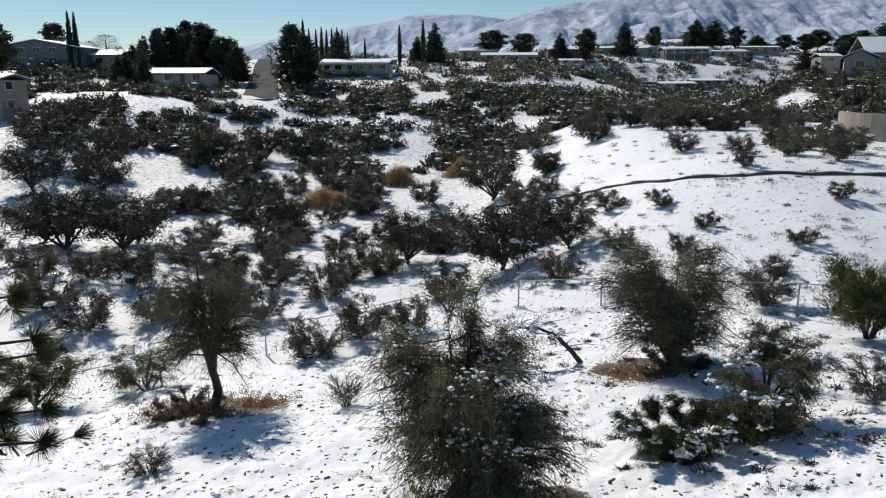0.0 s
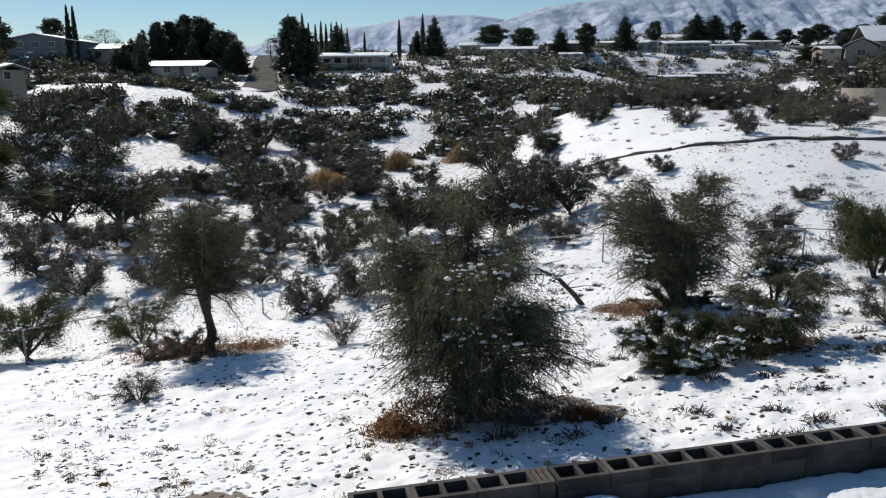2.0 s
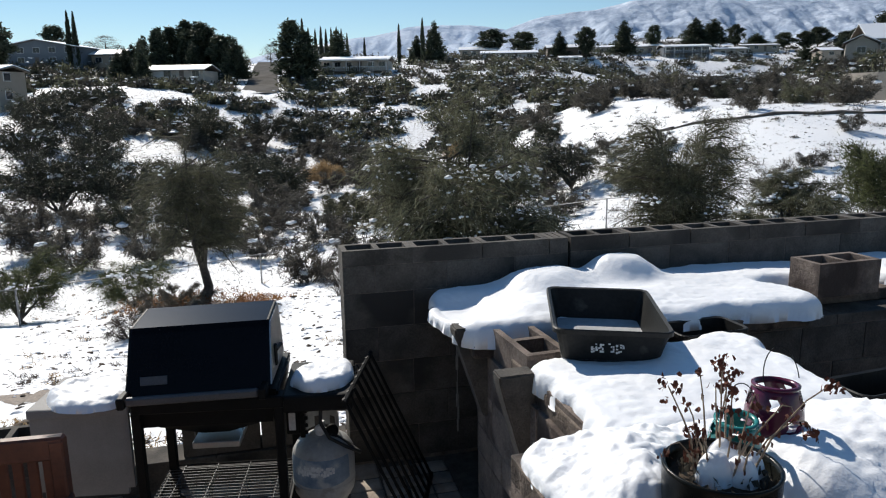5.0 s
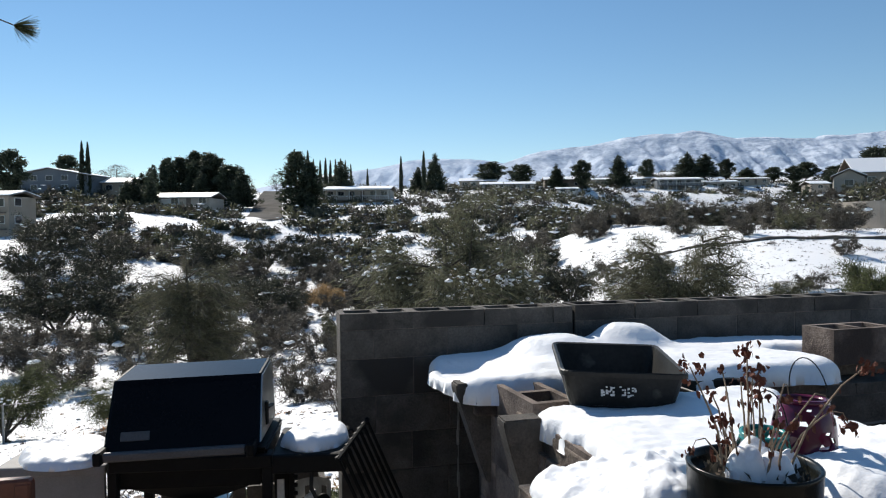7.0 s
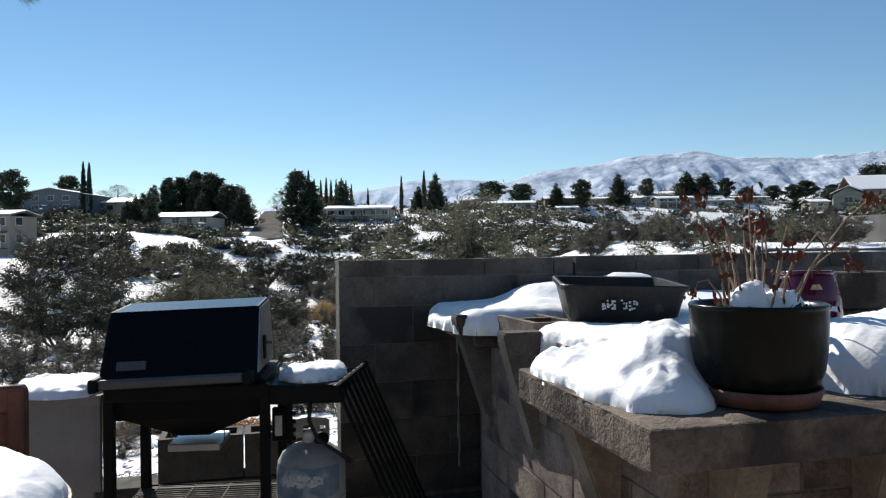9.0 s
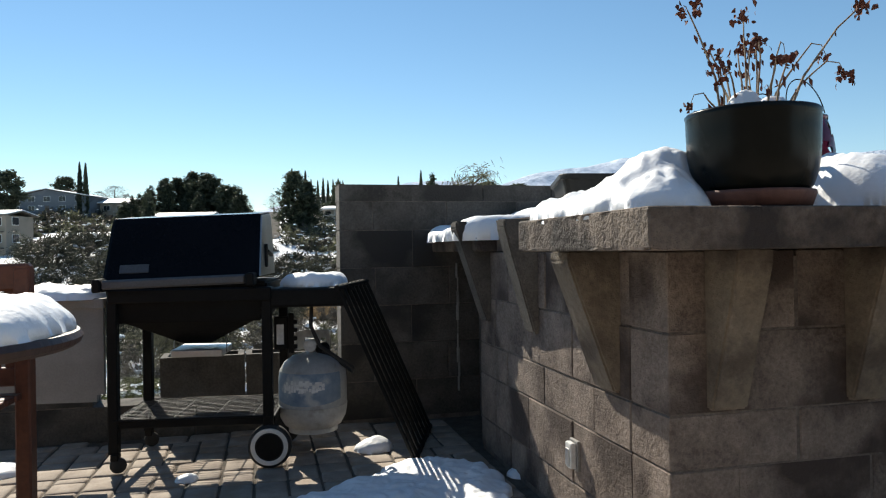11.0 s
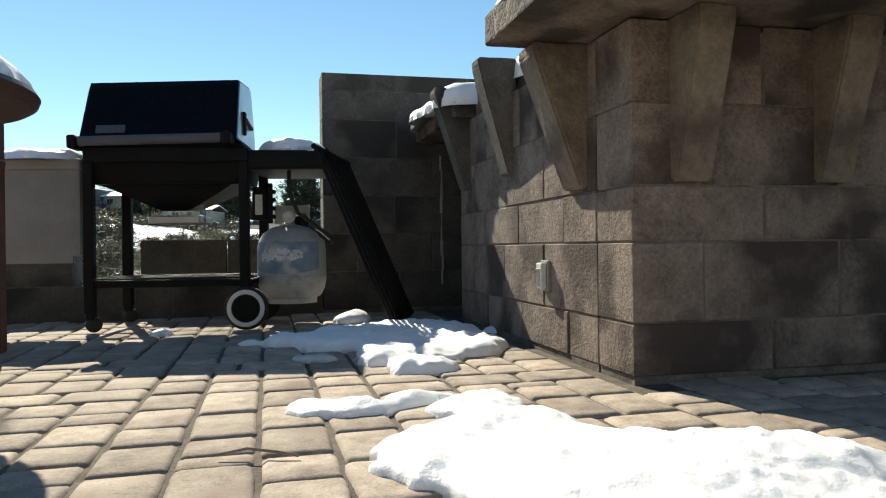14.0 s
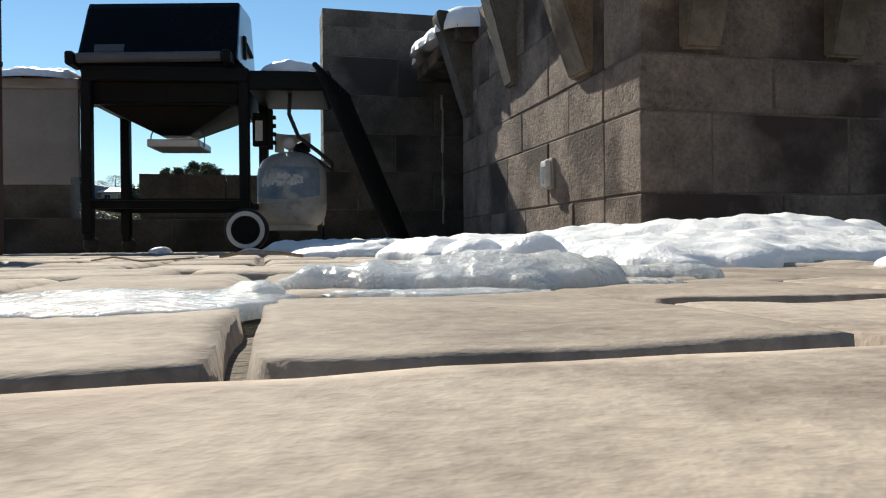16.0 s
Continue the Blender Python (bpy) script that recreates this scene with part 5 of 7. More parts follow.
def skeleton(r, h, w, stems, trunk_h, thick, droop, subs):
    """Limbs of a tree as polylines with radii, and the twigs that carry its leaves (start, end)."""
    limbs, twigs = [], []
    lean = r.normal(0, 0.05 * h, 2)
    fork = np.array([lean[0], lean[1], trunk_h])
    if trunk_h > 0:
        mid = fork * 0.5 + np.array([*r.normal(0, 0.03 * h, 2), 0])
        limbs.append((np.array([[0, 0, -0.15], mid, fork]), np.array([thick * 1.25, thick, thick * 0.85])))
    for k in range(stems):
        az = 2 * math.pi * (k + r.uniform(-0.3, 0.3)) / stems
        reach = w / 2 * r.uniform(0.35, 0.95)
        top = h * r.uniform(0.62, 1.0) * (1 - 0.30 * (reach / (w / 2)) ** 2)
        base = fork if trunk_h > 0 else np.array([*(r.normal(0, 0.03 * w, 2)), -0.1])
        end = np.array([reach * math.cos(az), reach * math.sin(az), top])
        ctrl = base * 0.5 + end * 0.5 + np.array([*(r.normal(0, 0.05 * w, 2)), -0.02 * h * r.uniform(0, 2)])
        t = np.linspace(0, 1, 7)[:, None]
        pts = base * (1 - t) ** 2 + 2 * ctrl * t * (1 - t) + end * t ** 2
        limbs.append((pts, thick * (0.75 if trunk_h > 0 else 0.6) * (1 - 0.98 * t[:, 0]) + 0.003))
        twigs += [(pts[4], pts[5]), (pts[5], pts[6])] * 2
        for s in range(subs):
            u = r.uniform(0.22, 1.0)
            i = min(int(u * 6), 5)
            p = pts[i] + (pts[i + 1] - pts[i]) * (u * 6 - i)
            a2 = az + r.normal(0, 0.9)
            ln = h * r.uniform(0.14, 0.34) * (1.15 - 0.5 * u) * (0.7 if droop > 0.35 else 1.0)
            d = np.array([math.cos(a2), math.sin(a2), r.uniform(0.15, 1.0) - droop])
            d /= np.linalg.norm(d)
            e = p + d * ln
            e2 = e + np.array([d[0], d[1], d[2] - 0.9 * droop - 0.15]) * ln * 0.7
            limbs.append((np.array([p, e, e2]), thick * np.array([0.2, 0.11, 0.04]) + 0.002))
            twigs += [(p, e), (e, e2)]
            for q in range(2):
                f = e + (r.normal(0, 1, 3) * [1, 1, 0.6]) * ln * 0.45 - np.array([0, 0, droop * ln * 0.4])
                twigs.append((e, f))
    return limbs, twigs


def limb_mesh(limbs, sides=5):
    Vs, Fs, n = [], [], 0
    for pts, rad in limbs:
        d = np.gradient(pts, axis=0)
        d /= np.maximum(np.linalg.norm(d, axis=1, keepdims=True), 1e-6)
        ref = np.where(np.abs(d[:, 2:3]) < 0.9, [[0.0, 0, 1]], [[1.0, 0, 0]])
        a = np.cross(d, ref)
        a /= np.linalg.norm(a, axis=1, keepdims=True)
        b = np.cross(d, a)
        t = 2 * math.pi * np.arange(sides) / sides
        ring = pts[:, None] + rad[:, None, None] * (a[:, None] * np.cos(t)[None, :, None] + b[:, None] * np.sin(t)[None, :, None])
        k = len(pts)
        idx = n + np.arange(k * sides).reshape(k, sides)
        nx = np.roll(idx, -1, axis=1)
        Fs.append(np.stack([idx[:-1], nx[:-1], nx[1:], idx[1:]], -1).reshape(-1, 4))
        Vs.append(ring.reshape(-1, 3))
        n += k * sides
    return from_arrays("limbs", np.concatenate(Vs), np.concatenate(Fs), True)


def plant_meshes(seed, h, w, stems=5, trunk_h=0.0, thick=0.06, droop=0.2, subs=9, leaves=6000, leaf=(0.11, 0.016), loose=0.05, hang=0.3, snow=0, snow_size=0.06, sides=5):
    r = np.random.default_rng(seed)
    limbs, twigs = skeleton(r, h, w, stems, trunk_h, thick, droop, subs)
    A, B = np.array([t[0] for t in twigs]), np.array([t[1] for t in twigs])
    i = r.integers(0, len(A), leaves)
    u = r.uniform(0, 1, (leaves, 1))
    P = A[i] + (B[i] - A[i]) * u + r.normal(0, loose * h, (leaves, 3)) * (0.4 + 0.6 * u)
    P[:, 2] = np.maximum(P[:, 2], 0.02 + 0.05 * r.random(leaves))
    D = (B - A)[i] / np.maximum(np.linalg.norm((B - A)[i], axis=1, keepdims=True), 1e-6) + r.normal(0, 0.55, (leaves, 3)) - [0, 0, hang]
    crown = from_arrays("crown", *sprigs(P, D, *leaf, r))
    white = None
    if snow:
        hi = B[:, 2] > np.quantile(B[:, 2], 0.25)
        cand = B[hi]
        hubs = cand[r.integers(0, len(cand), max(1, snow // 13))]
        S = hubs[r.integers(0, len(hubs), snow)] + r.normal(0, 0.045 * h, (snow, 3)) * [1, 1, 0.35]
        white = from_arrays("snow", *puffs(S, snow_size, r), True)
    return limb_mesh(limbs, sides), crown, white


def plant(name, meshes, m, leaf_material, label, category, group=""):
    ob = thing(name, m, label, category, group)
    linked("trunk" if "tree" in name else "branchwork", meshes[0], BARK, ob)
    linked("crown", meshes[1], leaf_material, ob)["kind"] = "stuff"
    if meshes[2]:
        linked("snow_load", meshes[2], SNOW, ob, "clots of snow")["kind"] = "stuff"
    return ob


def stand(x, y, turn=0, k=1.0, sink=0.06):
    return pose(x, y, ground_z(x, y) - sink, 0, 0, turn) @ Matrix.Scale(k, 4)


# the trees and shrubs below the patio
plant("broom_tree", plant_meshes(11, 4.1, 2.45, 14, 0.0, 0.085, 0.36, 17, 62000, (0.13, 0.012), 0.032, 0.5, 620, 0.034), stand(-0.15, 11.55, 20), LEAF_BROOM, "large dense olive-green broom-like tree with clots of snow", "tree")
plant("broom_tree", plant_meshes(12, 4.8, 1.1, 9, 1.0, 0.13, 0.37, 15, 33000, (0.13, 0.011), 0.026, 0.35, 40, 0.035), stand(-7.3, 18.3, 0), LEAF_BROOM, "broom-like tree with a bare straight trunk and drooping crown", "tree")
plant("broom_tree", plant_meshes(13, 4.0, 2.9, 12, 0.25, 0.12, 0.36, 17, 50000, (0.13, 0.012), 0.040, 0.25, 160, 0.04), stand(4.75, 19.2, 0), LEAF_BROOM, "wide vase-shaped broom-like tree with forked dark stems", "tree")
plant("drooping_shrub", plant_meshes(14, 1.35, 2.5, 9, 0.0, 0.05, 0.45, 12, 26000, (0.12, 0.011), 0.045, 0.5, 520, 0.048), stand(3.75, 13.0, 0), LEAF_GREEN, "low drooping green shrub bent down by snow", "shrub")
plant("broom_tree", plant_meshes(15, 2.15, 2.0, 6, 0.3, 0.07, 0.35, 12, 26000, (0.11, 0.011), 0.035, 0.4, 320, 0.046), stand(5.95, 14.3, 0), LEAF_BROOM, "small leaning tree with snow on its upper boughs", "tree")
plant("drooping_shrub", plant_meshes(16, 1.2, 1.7, 7, 0.0, 0.04, 0.4, 10, 9000, (0.11, 0.009), 0.06, 0.4, 110, 0.045), stand(5.1, 13.6, 0), LEAF_GREEN, "small drooping green shrub with lumps of snow", "shrub")
plant("evergreen_shrub", plant_meshes(17, 2.4, 2.2, 9, 0.0, 0.06, 0.0, 15, 24000, (0.12, 0.018), 0.05, -0.5, 12, 0.05), stand(10.9, 20.3, 0), LEAF_GREEN, "dense upright dark green juniper shrub", "shrub")
plant("evergreen_shrub", plant_meshes(18, 1.9, 2.2, 7, 0.0, 0.05, 0.2, 10, 8000, (0.12, 0.018), 0.05, 0.0, 110, 0.06), stand(9.6, 24.5, 0), LEAF_BUSH, "grey twiggy shrub dusted with snow", "shrub")
plant("evergreen_shrub", plant_meshes(19, 1.0, 2.6, 9, 0.0, 0.03, 0.2, 8, 7000, (0.10, 0.010), 0.06, 0.0, 130, 0.045), stand(8.6, 15.2, 0), LEAF_BUSH, "low wide twiggy shrub half buried in snow", "shrub")
plant("bare_shrub", plant_meshes(20, 1.15, 1.2, 12, 0.0, 0.02, -0.2, 8, 1600, (0.16, 0.006), 0.03, -0.6, 6, 0.03), stand(-3.45, 17.6, 0), LEAF_BARE, "small bare twiggy shrub standing in the snow", "shrub")
plant("bare_shrub", plant_meshes(21, 0.75, 1.3, 12, 0.0, 0.02, 0.3, 8, 2600, (0.12, 0.006), 0.05, 0.2, 10, 0.03), stand(-7.0, 13.9, 0), LEAF_BARE, "small dark dead shrub leaning over in the snow", "shrub")
plant("evergreen_tree", plant_meshes(22, 2.5, 2.4, 7, 0.2, 0.07, 0.2, 11, 15000, (0.12, 0.016), 0.05, 0.1, 70, 0.05), stand(-13.6, 20.6, 0), LEAF_GREEN, "olive-green small tree beside the wire fence", "tree")
plant("evergreen_shrub", plant_meshes(23, 1.9, 2.3, 8, 0.0, 0.05, 0.3, 11, 13000, (0.11, 0.012), 0.05, 0.2, 110, 0.055), stand(-11.0, 22.2, 0), LEAF_GREEN, "snow-laden drooping evergreen shrub by the fence", "shrub")

plant("bare_shrub", plant_meshes(24, 0.62, 2.6, 12, 0.0, 0.02, 0.35, 9, 9000, (0.13, 0.010), 0.08, 0.3), stand(-7.75, 17.7, 0), LEAF_BUSH, "low dark shrub spreading round a tree's foot", "shrub")
plant("bare_shrub", plant_meshes(25, 0.5, 2.8, 12, 0.0, 0.02, 0.35, 9, 9000, (0.13, 0.010), 0.08, 0.3), stand(5.3, 18.4, 0), LEAF_BUSH, "low dark shrub spreading round a tree's foot", "shrub")

# dead bough leaning over in the snow
bough = thing("fallen_bough", stand(2.75, 20.0, 0), "dark dead bough leaning over with snow on its twigs", "branch")
r9 = np.random.default_rng(9)
main = np.array([[0.25, 0, -0.1], [-0.1, 0, 0.35], [-0.55, 0.05, 0.8], [-1.1, 0.05, 1.05], [-1.7, 0, 1.05]])
side = [(main, np.array([0.085, 0.075, 0.06, 0.04, 0.02]))]
for k in range(26):
    p = main[1] + (main[4] - main[1]) * r9.uniform(0.1, 1) + [0, 0, 0.1]
    d = r9.normal(0, 1, 3) * [0.5, 0.4, 0.35] + [0.25, 0, 0.05]
    side.append((np.array([p, p + d * 0.35, p + d * 0.75 - [0, 0, 0.15]]), np.array([0.018, 0.011, 0.004])))
linked("limb", limb_mesh(side), BARK, bough)
linked("snow_load", from_arrays("snow", *puffs(main[2:][r9.integers(0, 3, 60)] + r9.normal(0, 0.13, (60, 3)) * [1.8, 1, 0.4] + [0, 0, 0.12], 0.07, r9), True), SNOW, bough, "snow lying on the bough")

# larger oaks in the wash
OAKS = [plant_meshes(30 + k, 4.4, 5.2, 9, 0.35, 0.13, 0.22, 13, 9500, (0.17, 0.065), 0.05, 0.0, 70, 0.10) for k in range(3)]
for i, (x, y, k, tag) in enumerate(((-16.2, 51.0, 1.0, "rounded dark oak with several stems, standing in the snow"), (-15.0, 54.8, 0.7, "small dark oak"), (-22.8, 44.9, 1.0, "broad dark oak dusted with snow"), (-27.0, 45.8, 1.1, "broad dark oak dusted with snow"),
                                   (-30.5, 48.5, 0.95, "broad dark oak dusted with snow"), (-24.5, 49.5, 0.9, "broad dark oak dusted with snow"), (-34.0, 44.0, 0.8, "broad dark oak dusted with snow"), (-38.7, 72.0, 1.15, "dark oak on the far side of the wash"), (-41.2, 65.0, 1.1, "dark oak on the far side of the wash"),
                                   (-44.5, 74.0, 1.2, "dark oak on the far side of the wash"), (-35.5, 66.0, 1.0, "dark oak on the far side of the wash"), (-50, 80, 1.0, "dark oak on the far side of the wash"), (-4.3, 41.9, 0.85, "dark round-crowned tree in the wash"), (1.1, 36.4, 0.92, "dark round-crowned tree in the wash"), (4.4, 36.4, 0.62, "small dark round-crowned tree"),
                                   (0.8, 62.5, 1.0, "dark round-crowned tree in the wash"), (-31.5, 83.0, 1.2, "dark oak on the far side of the wash"), (-27.5, 92, 1.1, "dark oak on the far side of the wash"), (-21.5, 90, 1.1, "dark oak on the far side of the wash"), (-50.0, 86, 1.0, "dark oak on the far side of the wash"), (-50.5, 92, 0.9, "dark oak on the far side of the wash"))):
    plant("oak_tree", OAKS[i % 3], stand(x, y, 67 * i, k), LEAF_OAK, tag + ("" if "small" not in tag else " standing in the snow"), "tree", "oaks in the wash")

# brush in the wash: separate shrubs near by
prng5 = random.Random(21)
BRUSH = [plant_meshes(50 + k, 1.7, 2.5, 9, 0.0, 0.035, 0.22, 9, 3600, (0.19, 0.030), 0.06, -0.1, 26, 0.10, 3) for k in range(5)]
BRUSH_TONES = [(LEAF_BUSH, "grey-brown twiggy brush with snow caught in it"), (LEAF_OAK, "dark evergreen brush with snow caught in it"), (LEAF_BROOM, "olive-green brush with snow caught in it")]
brush_tone_meshes = {}


def brush(x, y, k, i, tone):
    key = (i, tone)
    if key not in brush_tone_meshes:
        brush_tone_meshes[key] = (BRUSH[i][0], BRUSH[i][1].copy() if tone else BRUSH[i][1], BRUSH[i][2])
    return plant("brush_shrub", brush_tone_meshes[key], stand(x, y, 53 * (x + y), k), *BRUSH_TONES[tone], "shrub", "brush in the wash")


for k in range(30):
    y = 66 + 16 * prng5.random()
    x = 3.5 + 20 * prng5.random() + 0.25 * (y - 56)
    brush(x, y, prng5.uniform(0.9, 1.7), prng5.randrange(5), prng5.choice((0, 0, 1, 1, 2)))
for x, y, k in ((22.5, 52, 0.9), (25.5, 56, 1.2), (24, 60, 1.2), (28.5, 47.5, 0.8)):
    brush(x, y, k, prng5.randrange(5), 0)
for x, y, k in ((62.5, 133, 2.2), (66, 134, 2.5), (69.5, 133, 2.6), (73, 135, 2.6), (64, 129, 2.0), (68, 128, 2.2), (59, 131, 1.9)):
    brush(x, y, k, prng5.randrange(5), 2)
for x, y, k, tone in ((-6.1, 25.0, 1.0, 0), (-4.7, 27.5, 1.05, 0), (-17.2, 29.6, 1.2, 0), (-14.6, 31, 1.2, 1), (-12.0, 32.5, 1.1, 0), (-9.6, 30.5, 0.9, 0), (-2.8, 27.5, 0.9, 0), (-20.5, 32, 1.3, 0), (-18.0, 36, 1.3, 1), (-13.8, 37.5, 1.2, 0), (-10.6, 35.5, 1.0, 2), (-7.7, 34, 1.1, 0),
                      (3.4, 31.8, 0.9, 0), (6.4, 33.5, 0.8, 2), (-1.6, 33.5, 1.1, 0), (-5.5, 38.5, 1.2, 2), (2.8, 39.5, 1.1, 1), (-24.0, 37.0, 1.3, 0), (-28.5, 39.0, 1.3, 1), (-13.0, 43.5, 1.4, 0), (-18.2, 43.0, 1.2, 0), (-12.6, 48.5, 1.1, 0), (-9.4, 46.0, 0.9, 1), (-8.8, 50.2, 0.8, 1), (-19.5, 50.0, 1.2, 0), (-11.7, 56.2, 1.1, 2),
                      (-22.5, 28.5, 1.2, 0), (-26.0, 31.0, 1.2, 0), (16.7, 34.8, 0.55, 0), (13.1, 30.0, 0.5, 0), (11.2, 27.5, 0.45, 0), (18.4, 45.3, 0.9, 2), (13.9, 52.3, 1.0, 0), (14.4, 41.2, 0.6, 0), (10.2, 33.5, 0.5, 0), (20.0, 42.5, 0.9, 0), (22.5, 46.5, 1.1, 2), (23.5, 50.0, 1.1, 2), (23.0, 56.5, 1.0, 0), (17.0, 49.5, 0.9, 0), (20.5, 53, 1.0, 0), (8.6, 31.2, 0.55, 1), (15.4, 27.2, 0.4, 0), (9.2, 38.0, 0.6, 0), (7.0, 41.0, 0.8, 1), (5.6, 45.5, 0.9, 0)):
    brush(x, y, k, prng5.randrange(5), tone)
placed = 0
while placed < 125:
    y = prng5.uniform(36, 88)
    x = prng5.uniform(-0.62 * y, 0.06 * y + 2)
    if rough(np.array(x), np.array(y), 9.0, 90, 2) < 0.08:
        continue
    placed += 1
    if any(abs(x - cx * y / cy) < 2.6 and cy - 26 < y < cy + 2 for cx, cy in ((-9.0, 77), (-2.4, 82), (-14.2, 64))) or (x < -0.58 * y and y > 66):
        continue
    brush(x, y, prng5.uniform(0.7, 1.7) * (1 if y > 50 else 0.75), prng5.randrange(5), prng5.choice((0, 0, 1, 1, 2)))


# brush on the far slopes, past counting
def far_brush():
    r = np.random.default_rng(77)
    spots = []
    while len(spots) < 4400:
        y = r.uniform(84, 330) if r.random() < 0.7 else r.uniform(90, 150)
        x = (r.uniform(-0.72, 0.78) if r.random() < 0.6 else r.uniform(-0.05, 0.62)) * y
        cover = float(np.clip(0.52 + 2.0 * rough(np.array(x), np.array(y), 9, 40, 3), 0, 1))
        if x > -6 and 84 < y < 260:
            cover = min(1.0, cover * 1.7)
        elif 84 < y < 200:
            cover = min(1.0, cover * 1.6)
        if abs(x + 0.30 * y) < 3 and y > 150:
            cover = 0.0
        if (-0.74 < x / y < -0.58 and y < 96) or abs(x + 38.6 + 0.275 * (y - 127)) < 4.5 and y > 118:
            cover = 0.0
        if 15 < x < 90 and 185 < y < 264:
            cover = min(1.0, cover * 1.6 + 0.2)
        if y > 264:
            cover *= 0.7
        if r.random() < cover:
            spots.append((x, y, r.uniform(0.8, 2.2) * (1.0 if y < 140 else 1.25)))
    spots = np.array(spots)
    z = land(spots[:, 0], spots[:, 1]) + lumps(spots[:, 0], spots[:, 1])
    tones = r.integers(0, 3, len(spots))
    for tone, (material, label) in enumerate(((LEAF_BUSH, "grey-brown brush on the far slopes"), (LEAF_OAK, "dark evergreen brush on the far slopes"), (LEAF_BROOM, "olive brush on the far slopes"))):
        Vs, Fs, n = [], [], 0
        for (x, y, s), g, t in zip(spots, z, tones):
            if t != tone:
                continue
            k = int(130 if y < 140 else 75)
            d = r.normal(0, 1, (k, 3))
            d /= np.linalg.norm(d, axis=1, keepdims=True)
            P = d * r.uniform(0.45, 1.0, (k, 1)) * [1.0, 1.0, 0.75] * (1 + 0.35 * np.sin(3 * np.arctan2(d[:, 1:2], d[:, 0:1]) + x)) * s
            P[:, 2] = np.abs(P[:, 2])
            V, F = sprigs(P + [x, y, g - 0.1], d + r.normal(0, 0.7, (k, 3)), 0.52 * s ** 0.5, 0.19 * s ** 0.5, r)
            Vs.append(V); Fs.append(F + n); n += len(V)
        ob = linked("brush", from_arrays("brush", np.concatenate(Vs), np.concatenate(Fs)), material)
        tagged(ob, label, "brush", kind="stuff")
    S, g = spots, z
    d = r.normal(0, 1, (len(S), 2))
    P = np.stack([S[:, 0] + 0.6 * S[:, 2] * d[:, 0], S[:, 1] + 0.6 * S[:, 2] * d[:, 1], g + S[:, 2] * r.uniform(0.25, 0.8, len(S))], 1)
    ob = linked("brush_snow", from_arrays("brush_snow", *puffs(P, 0.36, r, 0.3), True), SNOW)
    tagged(ob, "patches of snow lying on the far brush", "snow", kind="stuff")


far_brush()


# dry grass clumps, litter and tufts
def tuft(name, x, y, w, h, n, material, label, blade=(0.5, 0.02), lean=0.5, seed=1):
    r = np.random.default_rng(seed)
    P = np.stack([r.normal(0, w / 4, n), r.normal(0, w / 5, n), r.uniform(0, h * 0.75, n)], 1)
    P[:, 2] *= np.clip(1.2 - np.hypot(P[:, 0], P[:, 1]) / (w / 2), 0.1, 1)
    ob = linked(name, from_arrays(name, *sprigs(P, r.normal(0, lean, (n, 3)) + [0, 0, 1], blade[0], blade[1], r)), material, at=stand(x, y))
    return tagged(ob, label, "grass" if "grass" in name else "litter")


for x, y, w, h, s in ((-9.0, 77, 4.2, 2.6, 1), (-2.4, 82, 3.6, 2.6, 2), (-14.2, 64, 4.2, 2.1, 3), (-12.6, 63, 2.4, 1.6, 4)):
    tuft("dry_grass_clump", x, y, w, h, 2600, GRASS_DRY, "tall clump of straw-coloured dry grass", (0.9, 0.035), 0.3, s)
for x, y, w, h, s in ((-7.0, 18.0, 3.6, 0.55, 5), (-8.2, 17.8, 2.2, 0.6, 6), (-5.9, 18.5, 2.0, 0.35, 7), (-0.85, 10.6, 1.6, 1.1, 8), (-1.25, 10.5, 1.1, 0.6, 9), (1.75, 10.8, 0.8, 0.25, 10), (4.3, 18.2, 2.6, 0.25, 11), (6.0, 13.9, 1.9, 0.35, 12), (-15.8, 50.0, 6.0, 0.8, 13), (-22.5, 44.0, 6.0, 0.8, 14)):
    tuft("leaf_litter", x, y, w, h, 1000, GRASS_RUST, "rust-brown leaf litter and dead grass under a tree", (0.13, 0.022), 1.4, s)


def ground_tufts():
    """Dry tufts and seedlings that poke through the snow, past counting."""
    r = np.random.default_rng(5)
    for material, count, label, blade in ((GRASS_DRY, 260, "dry tufts poking through the snow", (0.08, 0.012)), (LEAF_BARE, 420, "small dark weeds poking through the snow", (0.07, 0.014))):
        y = 4.8 + 44 * r.random(count) ** 1.5
        x = r.uniform(-0.68, 0.74, count) * y
        g = land(x, y) + lumps(x, y)
        k = 34
        s = r.uniform(0.4, 1.5, count)
        P = np.stack([np.repeat(x, k) + r.normal(0, 0.08, count * k) * np.repeat(s, k), np.repeat(y, k) + r.normal(0, 0.06, count * k) * np.repeat(s, k), np.repeat(g, k) + np.abs(r.normal(0, 0.035, count * k)) * np.repeat(s, k)], 1)
        V, F = sprigs(P, r.normal(0, 0.8, (count * k, 3)) + [0, 0, 0.6], blade[0], blade[1], r)
        ob = linked("grass_tufts", from_arrays("grass_tufts", V, F), material)
        tagged(ob, label, "grass", kind="stuff")


ground_tufts()


